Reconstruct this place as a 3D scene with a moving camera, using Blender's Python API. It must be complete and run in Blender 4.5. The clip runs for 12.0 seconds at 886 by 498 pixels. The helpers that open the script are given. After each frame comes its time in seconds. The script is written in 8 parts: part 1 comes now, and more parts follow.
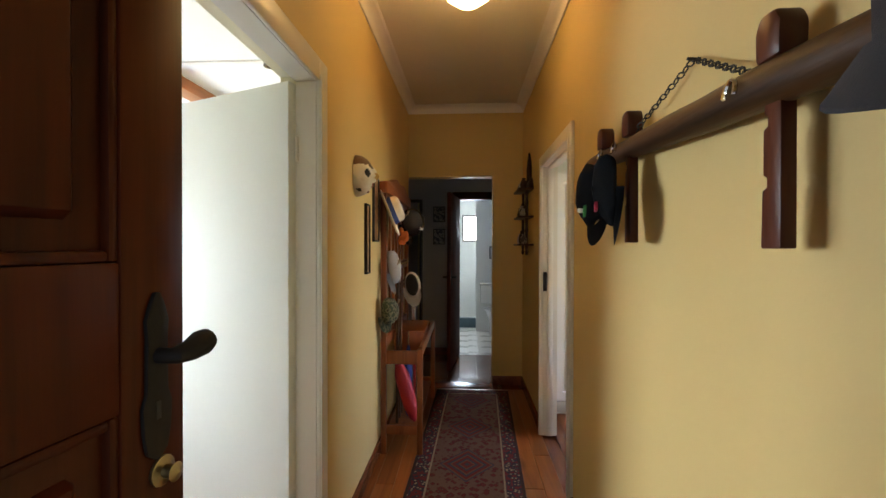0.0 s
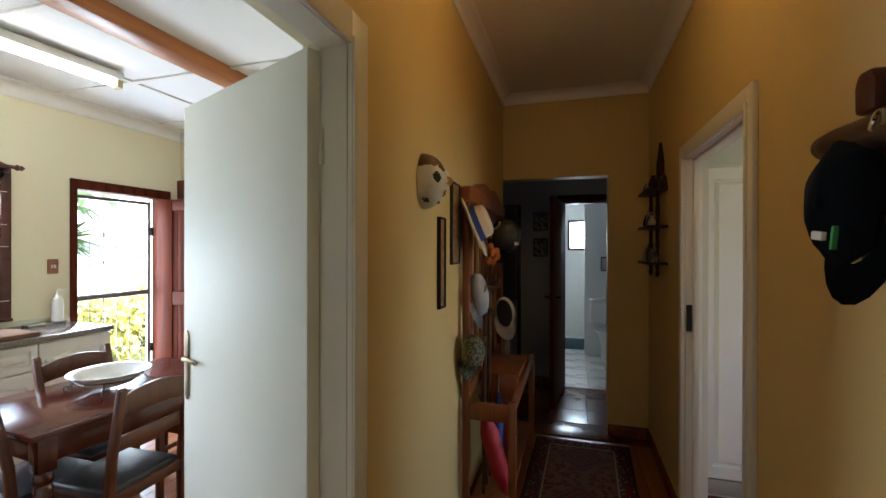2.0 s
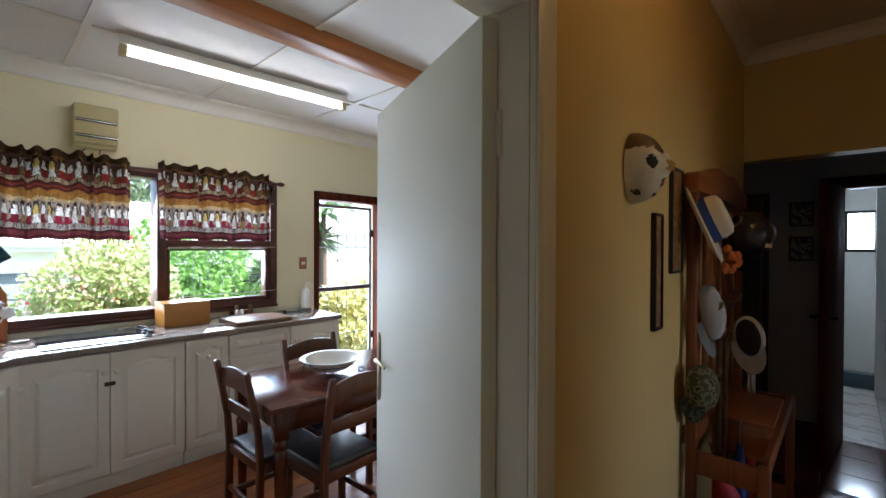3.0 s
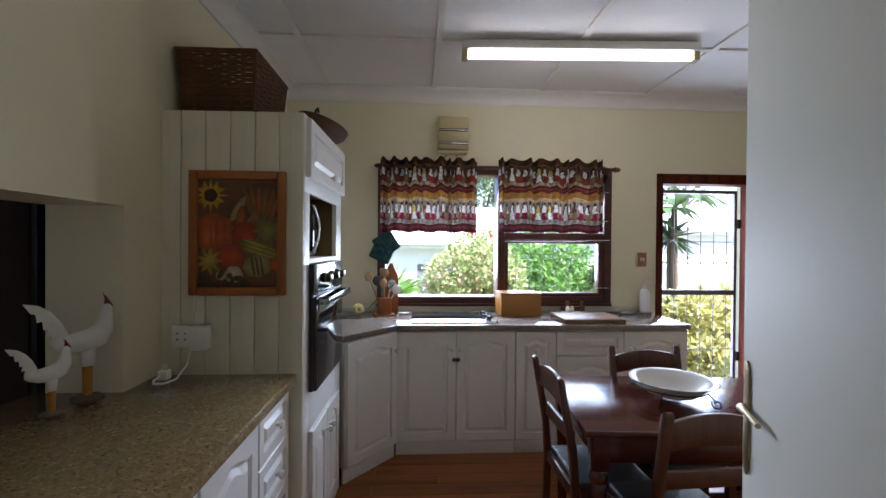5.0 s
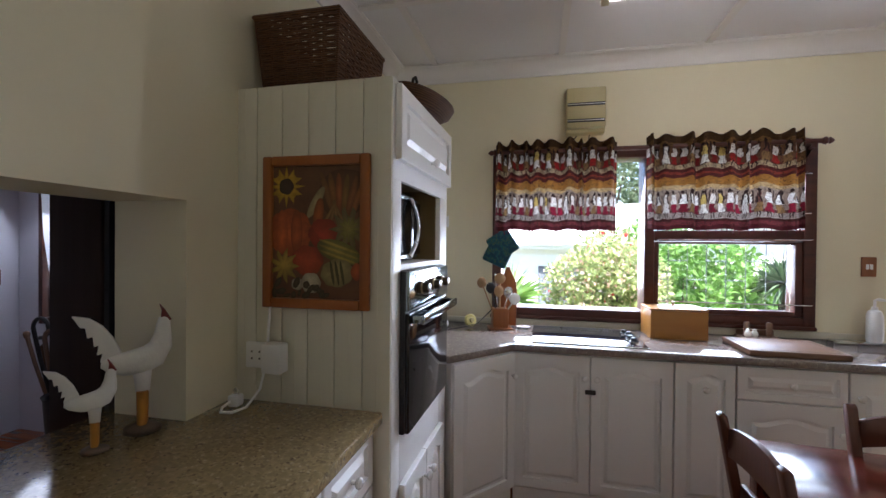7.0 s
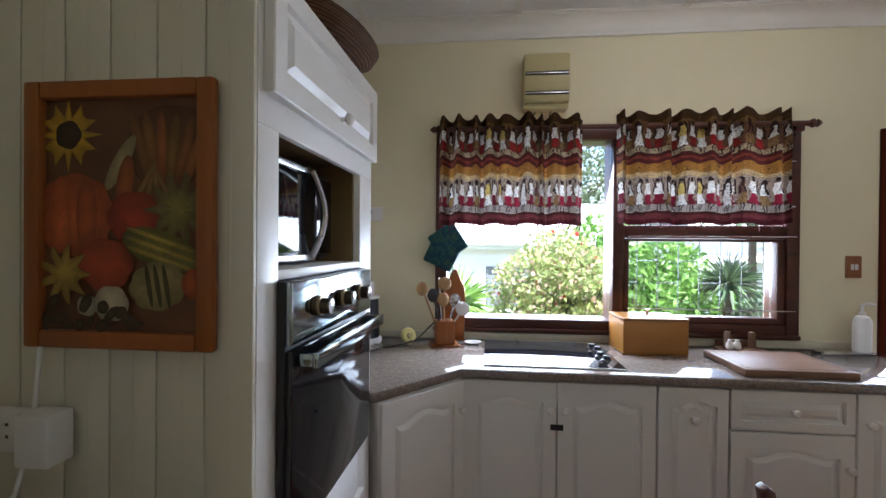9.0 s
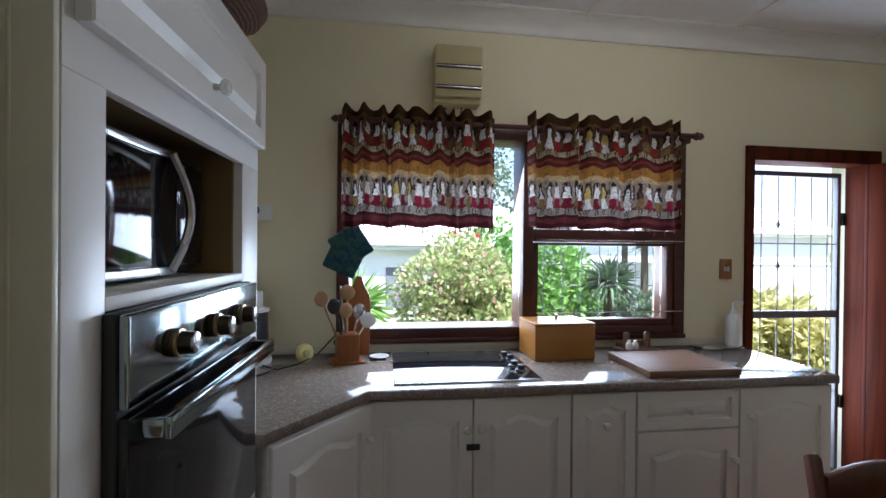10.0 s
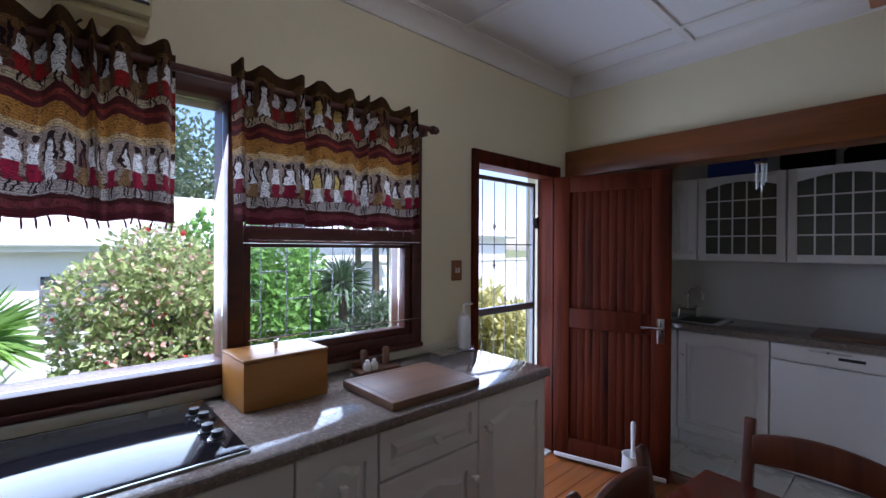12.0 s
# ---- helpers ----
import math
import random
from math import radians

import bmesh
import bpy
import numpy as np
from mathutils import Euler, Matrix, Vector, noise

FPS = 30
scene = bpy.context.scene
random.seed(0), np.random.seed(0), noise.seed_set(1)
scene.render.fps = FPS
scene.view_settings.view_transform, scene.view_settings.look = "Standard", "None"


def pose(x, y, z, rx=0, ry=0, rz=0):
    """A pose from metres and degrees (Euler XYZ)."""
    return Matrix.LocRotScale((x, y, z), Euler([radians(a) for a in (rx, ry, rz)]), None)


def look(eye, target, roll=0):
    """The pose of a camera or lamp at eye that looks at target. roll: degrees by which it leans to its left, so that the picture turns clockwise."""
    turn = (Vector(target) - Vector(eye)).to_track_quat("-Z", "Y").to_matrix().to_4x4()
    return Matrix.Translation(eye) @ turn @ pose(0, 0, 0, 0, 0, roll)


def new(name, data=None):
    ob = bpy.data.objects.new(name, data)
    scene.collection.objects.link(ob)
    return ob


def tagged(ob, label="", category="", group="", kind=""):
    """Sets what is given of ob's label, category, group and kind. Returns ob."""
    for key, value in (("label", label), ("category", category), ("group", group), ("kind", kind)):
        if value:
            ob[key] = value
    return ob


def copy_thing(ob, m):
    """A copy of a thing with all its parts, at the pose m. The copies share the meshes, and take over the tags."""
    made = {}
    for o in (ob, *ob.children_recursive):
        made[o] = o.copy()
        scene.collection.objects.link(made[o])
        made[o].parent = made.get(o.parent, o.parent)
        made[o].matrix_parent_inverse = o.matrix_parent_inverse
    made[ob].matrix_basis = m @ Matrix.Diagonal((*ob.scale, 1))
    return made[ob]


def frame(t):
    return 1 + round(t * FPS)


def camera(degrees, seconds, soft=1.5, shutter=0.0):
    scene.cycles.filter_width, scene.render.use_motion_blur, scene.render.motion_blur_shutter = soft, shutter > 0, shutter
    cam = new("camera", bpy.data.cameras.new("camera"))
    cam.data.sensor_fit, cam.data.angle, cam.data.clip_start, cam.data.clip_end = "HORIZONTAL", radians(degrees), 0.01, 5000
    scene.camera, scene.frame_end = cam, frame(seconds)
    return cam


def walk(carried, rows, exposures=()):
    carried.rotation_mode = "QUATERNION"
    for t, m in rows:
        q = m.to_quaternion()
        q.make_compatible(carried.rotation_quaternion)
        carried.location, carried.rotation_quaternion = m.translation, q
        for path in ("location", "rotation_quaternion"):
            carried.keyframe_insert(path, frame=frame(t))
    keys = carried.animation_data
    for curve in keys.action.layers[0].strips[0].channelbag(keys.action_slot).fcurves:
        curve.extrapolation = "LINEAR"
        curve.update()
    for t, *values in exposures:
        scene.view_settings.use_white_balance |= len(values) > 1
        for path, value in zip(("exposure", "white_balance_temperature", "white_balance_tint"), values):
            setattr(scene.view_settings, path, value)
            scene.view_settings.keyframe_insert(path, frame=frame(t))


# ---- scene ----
cam = camera(91.6, 12.0)
PATH = [
    (0, (-0.251, -0.022, 1.392), (-0.364, 1.975, 1.376), 0.1),
    (0.5, (-0.256, 0.237, 1.423), (-0.403, 2.232, 1.412), -0.2),
    (1, (-0.267, 0.391, 1.447), (-0.427, 2.384, 1.438), 0.1),
    (1.5, (-0.257, 0.516, 1.465), (-0.529, 2.498, 1.456), 0.1),
    (2, (-0.272, 0.621, 1.496), (-0.848, 2.536, 1.492), 0.1),
    (2.5, (-0.289, 0.731, 1.523), (-1.266, 2.476, 1.515), 0.2),
    (3, (-0.358, 0.85, 1.518), (-1.718, 2.316, 1.504), 0.2),
    (3.5, (-0.431, 0.968, 1.513), (-2.098, 2.072, 1.497), 0.4),
    (5.5, (-0.821, 1.142, 1.429), (-2.815, 0.994, 1.415), 0.4),
    (6, (-0.941, 1.131, 1.426), (-2.908, 0.772, 1.41), 0.4),
    (6.5, (-1.077, 1.126, 1.451), (-3.028, 0.688, 1.433), 0.5),
    (8.5, (-1.642, 1.094, 1.452), (-3.611, 0.745, 1.43), 0.5),
    (9, (-1.772, 1.087, 1.437), (-3.762, 0.89, 1.423), 0.5),
    (9.5, (-1.872, 1.077, 1.455), (-3.872, 1.074, 1.429), 0.7),
    (10, (-1.98, 1.037, 1.458), (-3.961, 1.311, 1.447), 0.6),
    (10.5, (-2.076, 1.058, 1.467), (-3.999, 1.608, 1.46), 0.5),
    (11, (-2.182, 1.081, 1.471), (-3.997, 1.923, 1.469), 0.5),
    (11.5, (-2.299, 1.166, 1.46), (-3.956, 2.286, 1.457), 0.4),
    (12, (-2.451, 1.295, 1.474), (-3.937, 2.633, 1.469), 0.3),
]
walk(cam, [(t, look(eye, target, roll)) for t, eye, target, roll in PATH],
     exposures=[(0.0, 3.9, 6350, 12), (0.5, 3.65, 6330, 12), (1.0, 3.55, 6300, 12), (1.5, 3.45, 6200, 10), (2.0, 3.1, 6050, 11), (2.5, 2.65, 5950, 13), (3.5, 2.28, 5900, 17), (5.5, 1.9, 5850, 22), (6.5, 2.12, 5980, 24),
                (8.5, 2.18, 5980, 21), (9.5, 1.85, 5850, 19), (10.5, 1.25, 5700, 18), (11.0, 1.05, 5600, 20), (12.0, 1.0, 5500, 26)])

# ---- light ----
world = bpy.data.worlds.new("sky")
scene.world = world
world.use_nodes = True
sky = world.node_tree.nodes.new("ShaderNodeTexSky")
sky.sky_type, sky.sun_disc = "NISHITA", False
sky.sun_elevation, sky.sun_rotation = radians(58), radians(60)
world.node_tree.nodes["Background"].inputs["Strength"].default_value = 0.15
world.node_tree.links.new(sky.outputs[0], world.node_tree.nodes["Background"].inputs["Color"])
sun = new("sun", bpy.data.lights.new("sun", "SUN"))
sun.data.energy, sun.data.angle, sun.data.color = 5.0, radians(0.5), (1.0, 0.95, 0.87)
# the sun stands high in the north-east
sun.matrix_world = look((8 * math.sin(radians(60)), 8 * math.cos(radians(60)), 8 * math.tan(radians(58))), (0, 0, 0))


def window_light(name, place, size_y, size_z, turn, watts, color=(0.80, 0.91, 1.0)):
    """The sky's light in a window's opening."""
    la = bpy.data.lights.new(name, "AREA")
    la.shape, la.size, la.size_y, la.energy, la.color = "RECTANGLE", size_y, size_z, watts, color
    ob = new(name, la)
    ob.matrix_world = Matrix.Translation(place) @ turn.to_4x4()
    return ob


INTO_PLUS_X = Euler((radians(90), 0, radians(-90))).to_matrix()
SKY_INTO_PLUS_X = Euler((radians(55), 0, radians(-90))).to_matrix()
INTO_PLUS_Y = Euler((radians(90), 0, 0)).to_matrix()
INTO_MINUS_X = Euler((radians(90), 0, radians(90))).to_matrix()
INTO_MINUS_Y = Euler((radians(90), 0, radians(180))).to_matrix()
window_light("window_daylight", (-4.50, 1.75, 1.52), 1.8, 0.95, SKY_INTO_PLUS_X, 25)
window_light("door_daylight", (-4.50, 3.57, 1.1), 0.7, 1.7, INTO_PLUS_X, 10)
window_light("entrance_daylight", (-0.35, -0.5, 1.2), 0.9, 1.9, INTO_PLUS_Y, 0.2)
window_light("bathroom_daylight", (-0.2, 8.12, 1.71), 0.25, 0.42, INTO_MINUS_Y, 4.0)
# added fill lamp for the bedroom, through a wall opening nobody sees
window_light("bedroom_daylight", (3.1, 2.9, 1.5), 1.2, 1.2, INTO_MINUS_X, 1.0)
window_light("dining_daylight", (-3.85, -2.0, 1.4), 1.3, 1.1, SKY_INTO_PLUS_X, 4.5)

# ---- materials ----
X, Y, Z = 0, 1, 2


class Nodes:
    """A small writer of node materials."""

    def __init__(self, name, rough=0.5, metal=0.0, spec=0.5):
        self.m = bpy.data.materials.new(name)
        self.m.use_nodes = True
        self.t = self.m.node_tree
        self.b = self.t.nodes["Principled BSDF"]
        self.b.inputs["Roughness"].default_value = rough
        self.b.inputs["Metallic"].default_value = metal
        self.b.inputs["Specular IOR Level"].default_value = spec
        self.co = self.t.nodes.new("ShaderNodeTexCoord")

    def n(self, kind, **sets):
        node = self.t.nodes.new(kind)
        for key, value in sets.items():
            node.inputs[key.replace("_", " ")].default_value = value
        return node

    def link(self, a, b):
        self.t.links.new(a, b)

    def mapped(self, scale=(1, 1, 1), out="Object", random_shift=False, rot=(0, 0, 0)):
        mp = self.n("ShaderNodeMapping")
        mp.inputs["Scale"].default_value = scale
        mp.inputs["Rotation"].default_value = rot
        src = self.co.outputs[out]
        if random_shift:
            info = self.n("ShaderNodeObjectInfo")
            mul = self.n("ShaderNodeVectorMath")
            mul.operation = "SCALE"
            mul.inputs[0].default_value = (17.0, 9.0, 13.0)
            self.link(info.outputs["Random"], mul.inputs["Scale"])
            add = self.n("ShaderNodeVectorMath")
            add.operation = "ADD"
            self.link(src, add.inputs[0])
            self.link(mul.outputs[0], add.inputs[1])
            src = add.outputs[0]
        self.link(src, mp.inputs["Vector"])
        return mp.outputs[0]

    def noise(self, vec, scale, detail=4.0, rough=0.55, distort=0.0):
        no = self.n("ShaderNodeTexNoise", Scale=scale, Detail=detail, Roughness=rough, Distortion=distort)
        self.link(vec, no.inputs["Vector"])
        return no.outputs["Fac"]

    def ramp(self, fac, stops, mode="LINEAR"):
        r = self.n("ShaderNodeValToRGB")
        r.color_ramp.interpolation = mode
        els = r.color_ramp.elements
        while len(els) < len(stops):
            els.new(0.5)
        for e, (p, c) in zip(els, stops):
            e.position, e.color = p, (*c, 1) if len(c) == 3 else c
        self.link(fac, r.inputs[0])
        return r.outputs[0]

    def mix(self, fac, a, b, mode="MIX"):
        mx = self.n("ShaderNodeMix")
        mx.data_type, mx.blend_type = "RGBA", mode
        for sock, v in ((mx.inputs[0], fac), (mx.inputs[6], a), (mx.inputs[7], b)):
            if isinstance(v, (int, float)):
                sock.default_value = v
            elif isinstance(v, tuple):
                sock.default_value = (*v, 1)
            else:
                self.link(v, sock)
        return mx.outputs[2]

    def math(self, op, a, b=0.0, clamp=False):
        mn = self.n("ShaderNodeMath")
        mn.operation, mn.use_clamp = op, clamp
        for sock, v in zip(mn.inputs, (a, b)):
            if isinstance(v, (int, float)):
                sock.default_value = v
            else:
                self.link(v, sock)
        return mn.outputs[0]

    def color(self, c):
        self.link(c, self.b.inputs["Base Color"])
        return self

    def bump(self, height, strength=0.2, distance=0.01):
        bp = self.n("ShaderNodeBump", Strength=strength, Distance=distance)
        self.link(height, bp.inputs["Height"])
        self.link(bp.outputs[0], self.b.inputs["Normal"])
        return self

    def gloss(self, fac, lo, hi):
        mr = self.n("ShaderNodeMapRange")
        mr.inputs["To Min"].default_value, mr.inputs["To Max"].default_value = lo, hi
        self.link(fac, mr.inputs[0])
        self.link(mr.outputs[0], self.b.inputs["Roughness"])
        return self


def shade(c, k):
    return tuple(min(1.0, v * k) for v in c)


def paint(name, c, rough=0.5, vary=0.06, scale=3.0, grain=60.0, bump=0.05, metal=0.0, spec=0.5, out="Object"):
    """A plain painted or moulded surface, with faint stains and grain."""
    k = Nodes(name, rough, metal, spec)
    v = k.mapped(out=out)
    a, g = k.noise(v, scale), k.noise(v, grain, 3)
    base = k.mix(a, shade(c, 1 - vary), shade(c, 1 + vary))
    k.color(k.mix(k.math("MULTIPLY", g, 0.12), base, shade(c, 0.75)))
    k.bump(g, bump, 0.004).gloss(a, max(0.02, rough - 0.07), min(1, rough + 0.08))
    return k.m


def wood(name, dark, light, rough=0.35, axis=Z, grain=14.0, knots=True, bump=0.12, shift=True, coat=0.0):
    """Wood with its grain along an axis."""
    k = Nodes(name, rough)
    sc = [grain, grain, grain]
    sc[axis] = grain * 0.06
    v = k.mapped(tuple(sc), random_shift=shift)
    fine = [grain * 9] * 3
    fine[axis] = grain * 0.35
    n1 = k.noise(v, 1.0, 6, 0.6, 1.4)
    n2 = k.noise(k.mapped(tuple(fine), random_shift=shift), 1.0, 3)
    base = k.ramp(n1, [(0.28, dark), (0.5, shade(light, 0.8)), (0.72, light)])
    base = k.mix(k.math("MULTIPLY", n2, 0.45), base, shade(dark, 0.7))
    if knots:
        kv = [3.2, 3.2, 3.2]
        kv[axis] = 1.3
        vo = k.n("ShaderNodeTexVoronoi", Scale=1.0)
        k.link(k.mapped(tuple(kv), random_shift=shift), vo.inputs["Vector"])
        spot = k.ramp(vo.outputs["Distance"], [(0.0, (1, 1, 1)), (0.05, (0.8, 0.8, 0.8)), (0.12, (0, 0, 0))])
        base = k.mix(k.math("MULTIPLY", spot, 0.7), base, shade(dark, 0.45))
    info = k.n("ShaderNodeObjectInfo")
    tone = k.ramp(info.outputs["Random"], [(0.0, (0.82, 0.82, 0.82)), (1.0, (1.12, 1.1, 1.08))])
    k.color(k.mix(1.0, base, tone, "MULTIPLY"))
    k.bump(n2, bump, 0.003).gloss(n1, rough - 0.08, rough + 0.12)
    if coat:
        k.b.inputs["Coat Weight"].default_value = coat
        k.b.inputs["Coat Roughness"].default_value = 0.2
    return k.m


def wall_paint(name, c, stain=0.08):
    k = Nodes(name, 0.62, spec=0.35)
    v = k.mapped()
    a, b, g = k.noise(v, 0.8, 3), k.noise(v, 4.0, 5), k.noise(v, 90, 4)
    base = k.mix(a, shade(c, 1 - stain), shade(c, 1 + stain * 0.5))
    base = k.mix(k.math("MULTIPLY", k.ramp(b, [(0.55, (0, 0, 0)), (0.8, (1, 1, 1))]), 0.15), base, shade(c, 0.8))
    k.color(base).bump(k.math("ADD", g, k.math("MULTIPLY", b, 1.5)), 0.10, 0.004)
    return k.m


def granite(name, c, dark, light, rough=0.16):
    k = Nodes(name, rough)
    v = k.mapped()
    vo = k.n("ShaderNodeTexVoronoi", Scale=150.0)
    k.link(v, vo.inputs["Vector"])
    n1, n2 = k.noise(v, 55, 4), k.noise(v, 6, 3)
    speck = k.ramp(vo.outputs["Color"], [(0.12, dark), (0.4, c), (0.75, c), (0.95, light)])
    base = k.mix(k.ramp(n1, [(0.42, (0, 0, 0)), (0.62, (1, 1, 1))]), speck, shade(c, 0.72))
    k.color(k.mix(k.math("MULTIPLY", n2, 0.35), base, shade(c, 0.8)))
    k.gloss(n1, rough - 0.05, rough + 0.1)
    return k.m


def glass(name, tint=(0.96, 0.99, 0.98)):
    """A pane: see-through, with the gloss that grows towards the edge."""
    m = bpy.data.materials.new(name)
    m.use_nodes = True
    t = m.node_tree
    for nd in list(t.nodes):
        t.nodes.remove(nd)
    o, mx = t.nodes.new("ShaderNodeOutputMaterial"), t.nodes.new("ShaderNodeMixShader")
    a, b, f = t.nodes.new("ShaderNodeBsdfTransparent"), t.nodes.new("ShaderNodeBsdfGlossy"), t.nodes.new("ShaderNodeFresnel")
    a.inputs[0].default_value = (*tint, 1)
    b.inputs["Roughness"].default_value = 0.02
    f.inputs[0].default_value = 1.45
    t.links.new(f.outputs[0], mx.inputs[0])
    t.links.new(a.outputs[0], mx.inputs[1])
    t.links.new(b.outputs[0], mx.inputs[2])
    t.links.new(mx.outputs[0], o.inputs[0])
    return m


def glow(name, c, strength):
    k = Nodes(name, 0.4)
    k.b.inputs["Base Color"].default_value = (0.9, 0.9, 0.9, 1)
    k.b.inputs["Emission Color"].default_value = (*c, 1)
    k.b.inputs["Emission Strength"].default_value = strength
    return k.m


def leaf_mat(name, a, b, through_light=0.35):
    k = Nodes(name, 0.5)
    geo = k.n("ShaderNodeNewGeometry")
    k.color(k.ramp(geo.outputs["Random Per Island"], [(0.0, a), (0.6, b), (1.0, shade(b, 1.5))]))
    tr = k.n("ShaderNodeBsdfTranslucent")
    tr.inputs[0].default_value = (*shade(b, 1.3), 1)
    mx = k.n("ShaderNodeMixShader")
    mx.inputs[0].default_value = through_light
    outn = k.t.nodes["Material Output"]
    k.link(k.b.outputs[0], mx.inputs[1])
    k.link(tr.outputs[0], mx.inputs[2])
    k.link(mx.outputs[0], outn.inputs[0])
    return k.m


def print_mat(name, rough=0.6):
    """Flat print, coloured piece by piece."""
    k = Nodes(name, rough)
    at = k.n("ShaderNodeAttribute")
    at.attribute_name = "ink"
    v = k.mapped()
    g = k.noise(v, 120, 4)
    smear = k.ramp(k.noise(v, 26, 6), [(0.36, (0.0, 0.0, 0.0)), (0.62, (1.0, 1.0, 1.0))])
    inked = k.mix(k.math("MULTIPLY", smear, 0.32), at.outputs["Color"], (0.05, 0.022, 0.010))
    k.color(k.mix(k.math("MULTIPLY", g, 0.35), inked, (0.03, 0.02, 0.012)))
    return k.m


M_hall = wall_paint("hall_plaster", (0.64, 0.472, 0.19))
M_kitchen = wall_paint("kitchen_plaster", (0.78, 0.722, 0.515))
M_dining = wall_paint("dining_plaster", (0.68, 0.66, 0.70))
M_grey_wall = wall_paint("passage_plaster", (0.50, 0.50, 0.54))
M_white_wall = wall_paint("white_plaster", (0.80, 0.80, 0.76))
M_outside = wall_paint("outside_render", (0.82, 0.81, 0.78))
M_ceiling = wall_paint("ceiling_board", (0.80, 0.80, 0.80), 0.04)
M_hall_ceiling = wall_paint("hall_ceiling_board", (0.72, 0.68, 0.58), 0.04)
M_cornice = paint("cornice_plaster", (0.78, 0.76, 0.72), 0.5)
M_frame = paint("door_frame_enamel", (0.74, 0.71, 0.62), 0.32)
M_cab = paint("white_cabinet_paint", (0.81, 0.80, 0.765), 0.38, 0.03)
M_leaf_white = paint("cream_door_enamel", (0.74, 0.74, 0.66), 0.6, 0.03, spec=0.25)
M_board = paint("cream_board_paint", (0.70, 0.67, 0.54), 0.42, 0.05)
M_floor = wood("floor_boards", (0.17, 0.042, 0.011), (0.45, 0.15, 0.036), 0.30, Y, 9.0)
M_floor_dark = wood("dark_floor_boards", (0.10, 0.030, 0.014), (0.26, 0.085, 0.035), 0.22, Y, 9.0)
M_tile = paint("floor_tile", (0.66, 0.64, 0.58), 0.28, 0.08)
M_grout = paint("grout", (0.42, 0.40, 0.36), 0.8)
M_mahog = wood("stained_door_wood", (0.024, 0.0048, 0.002), (0.122, 0.0205, 0.0055), 0.55, Z, 10.0, False)
M_mahog.node_tree.nodes["Principled BSDF"].inputs["Specular IOR Level"].default_value = 0.12
M_front = wood("front_door_wood", (0.030, 0.0055, 0.0016), (0.125, 0.024, 0.005), 0.42, Z, 8.0, False)
M_winwood = wood("dark_window_wood", (0.045, 0.010, 0.006), (0.115, 0.026, 0.012), 0.40, Y, 10.0, False)
M_beam = wood("pine_beam", (0.30, 0.085, 0.022), (0.52, 0.185, 0.05), 0.36, Y, 8.0)
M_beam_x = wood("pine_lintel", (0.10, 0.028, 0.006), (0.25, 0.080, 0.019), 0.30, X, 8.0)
M_table = wood("table_wood", (0.038, 0.0065, 0.0038), (0.115, 0.020, 0.009), 0.15, Y, 8.0, True, 0.06, True, 0.15)
M_chair = wood("chair_wood", (0.045, 0.010, 0.004), (0.125, 0.032, 0.011), 0.34, Z, 11.0, False)
M_rackwood = wood("hall_stand_wood", (0.15, 0.038, 0.012), (0.38, 0.125, 0.04), 0.34, Z, 10.0)
M_yoke = wood("old_yoke_wood", (0.026, 0.011, 0.005), (0.11, 0.050, 0.017), 0.46, Y, 12.0, True, 0.4)
M_skei = wood("yoke_pin_wood", (0.040, 0.009, 0.005), (0.105, 0.026, 0.012), 0.32, Z, 12.0, False)
M_front.node_tree.nodes["Principled BSDF"].inputs["Specular IOR Level"].default_value = 0.2
for dull in (M_yoke, M_skei):
    dull.node_tree.nodes["Principled BSDF"].inputs["Specular IOR Level"].default_value = 0.25
M_box = wood("bread_box_veneer", (0.42, 0.17, 0.028), (0.56, 0.25, 0.05), 0.35, Y, 6.0, False)
M_board_wood = wood("cutting_board_wood", (0.085, 0.040, 0.022), (0.23, 0.120, 0.066), 0.45, Y, 9.0, False)
M_picframe = wood("picture_frame_wood", (0.27, 0.072, 0.012), (0.41, 0.13, 0.024), 0.35, Z, 8.0, False)
M_spoon = wood("spoon_wood", (0.30, 0.15, 0.06), (0.55, 0.33, 0.15), 0.55, Z, 12.0, False)
M_darkcab = wood("dark_cabinet_wood", (0.016, 0.009, 0.008), (0.045, 0.026, 0.022), 0.4, Z, 6.0, False)
M_darkcab.node_tree.nodes["Principled BSDF"].inputs["Specular IOR Level"].default_value = 0.12
M_granite = granite("counter_granite", (0.34, 0.25, 0.12), (0.08, 0.052, 0.027), (0.54, 0.44, 0.27), 0.10)
M_stone = granite("counter_quartz", (0.26, 0.215, 0.18), (0.12, 0.09, 0.075), (0.44, 0.385, 0.335), 0.06)
M_glass = glass("window_glass")
M_steel = paint("brushed_steel", (0.60, 0.62, 0.63), 0.26, 0.04, 3, 160, 0.03, 1.0)
M_chrome = paint("chrome", (0.78, 0.78, 0.80), 0.10, 0.02, 3, 60, 0.0, 1.0)
M_ovensteel = paint("oven_panel_steel", (0.34, 0.40, 0.42), 0.12, 0.04, 3, 160, 0.02, 1.0)
M_bronze = paint("dark_bronze", (0.10, 0.08, 0.055), 0.3, 0.10, 8, 60, 0.05, 1.0)
M_brass = paint("old_brass", (0.42, 0.34, 0.20), 0.34, 0.10, 8, 60, 0.05, 1.0)
M_iron = paint("dark_iron", (0.022, 0.019, 0.017), 0.55, 0.2, 8, 60, 0.15, 0.0, 0.25)
M_bar = paint("grey_bar_paint", (0.16, 0.16, 0.17), 0.5)
M_black = paint("black_plastic", (0.018, 0.018, 0.020), 0.40)
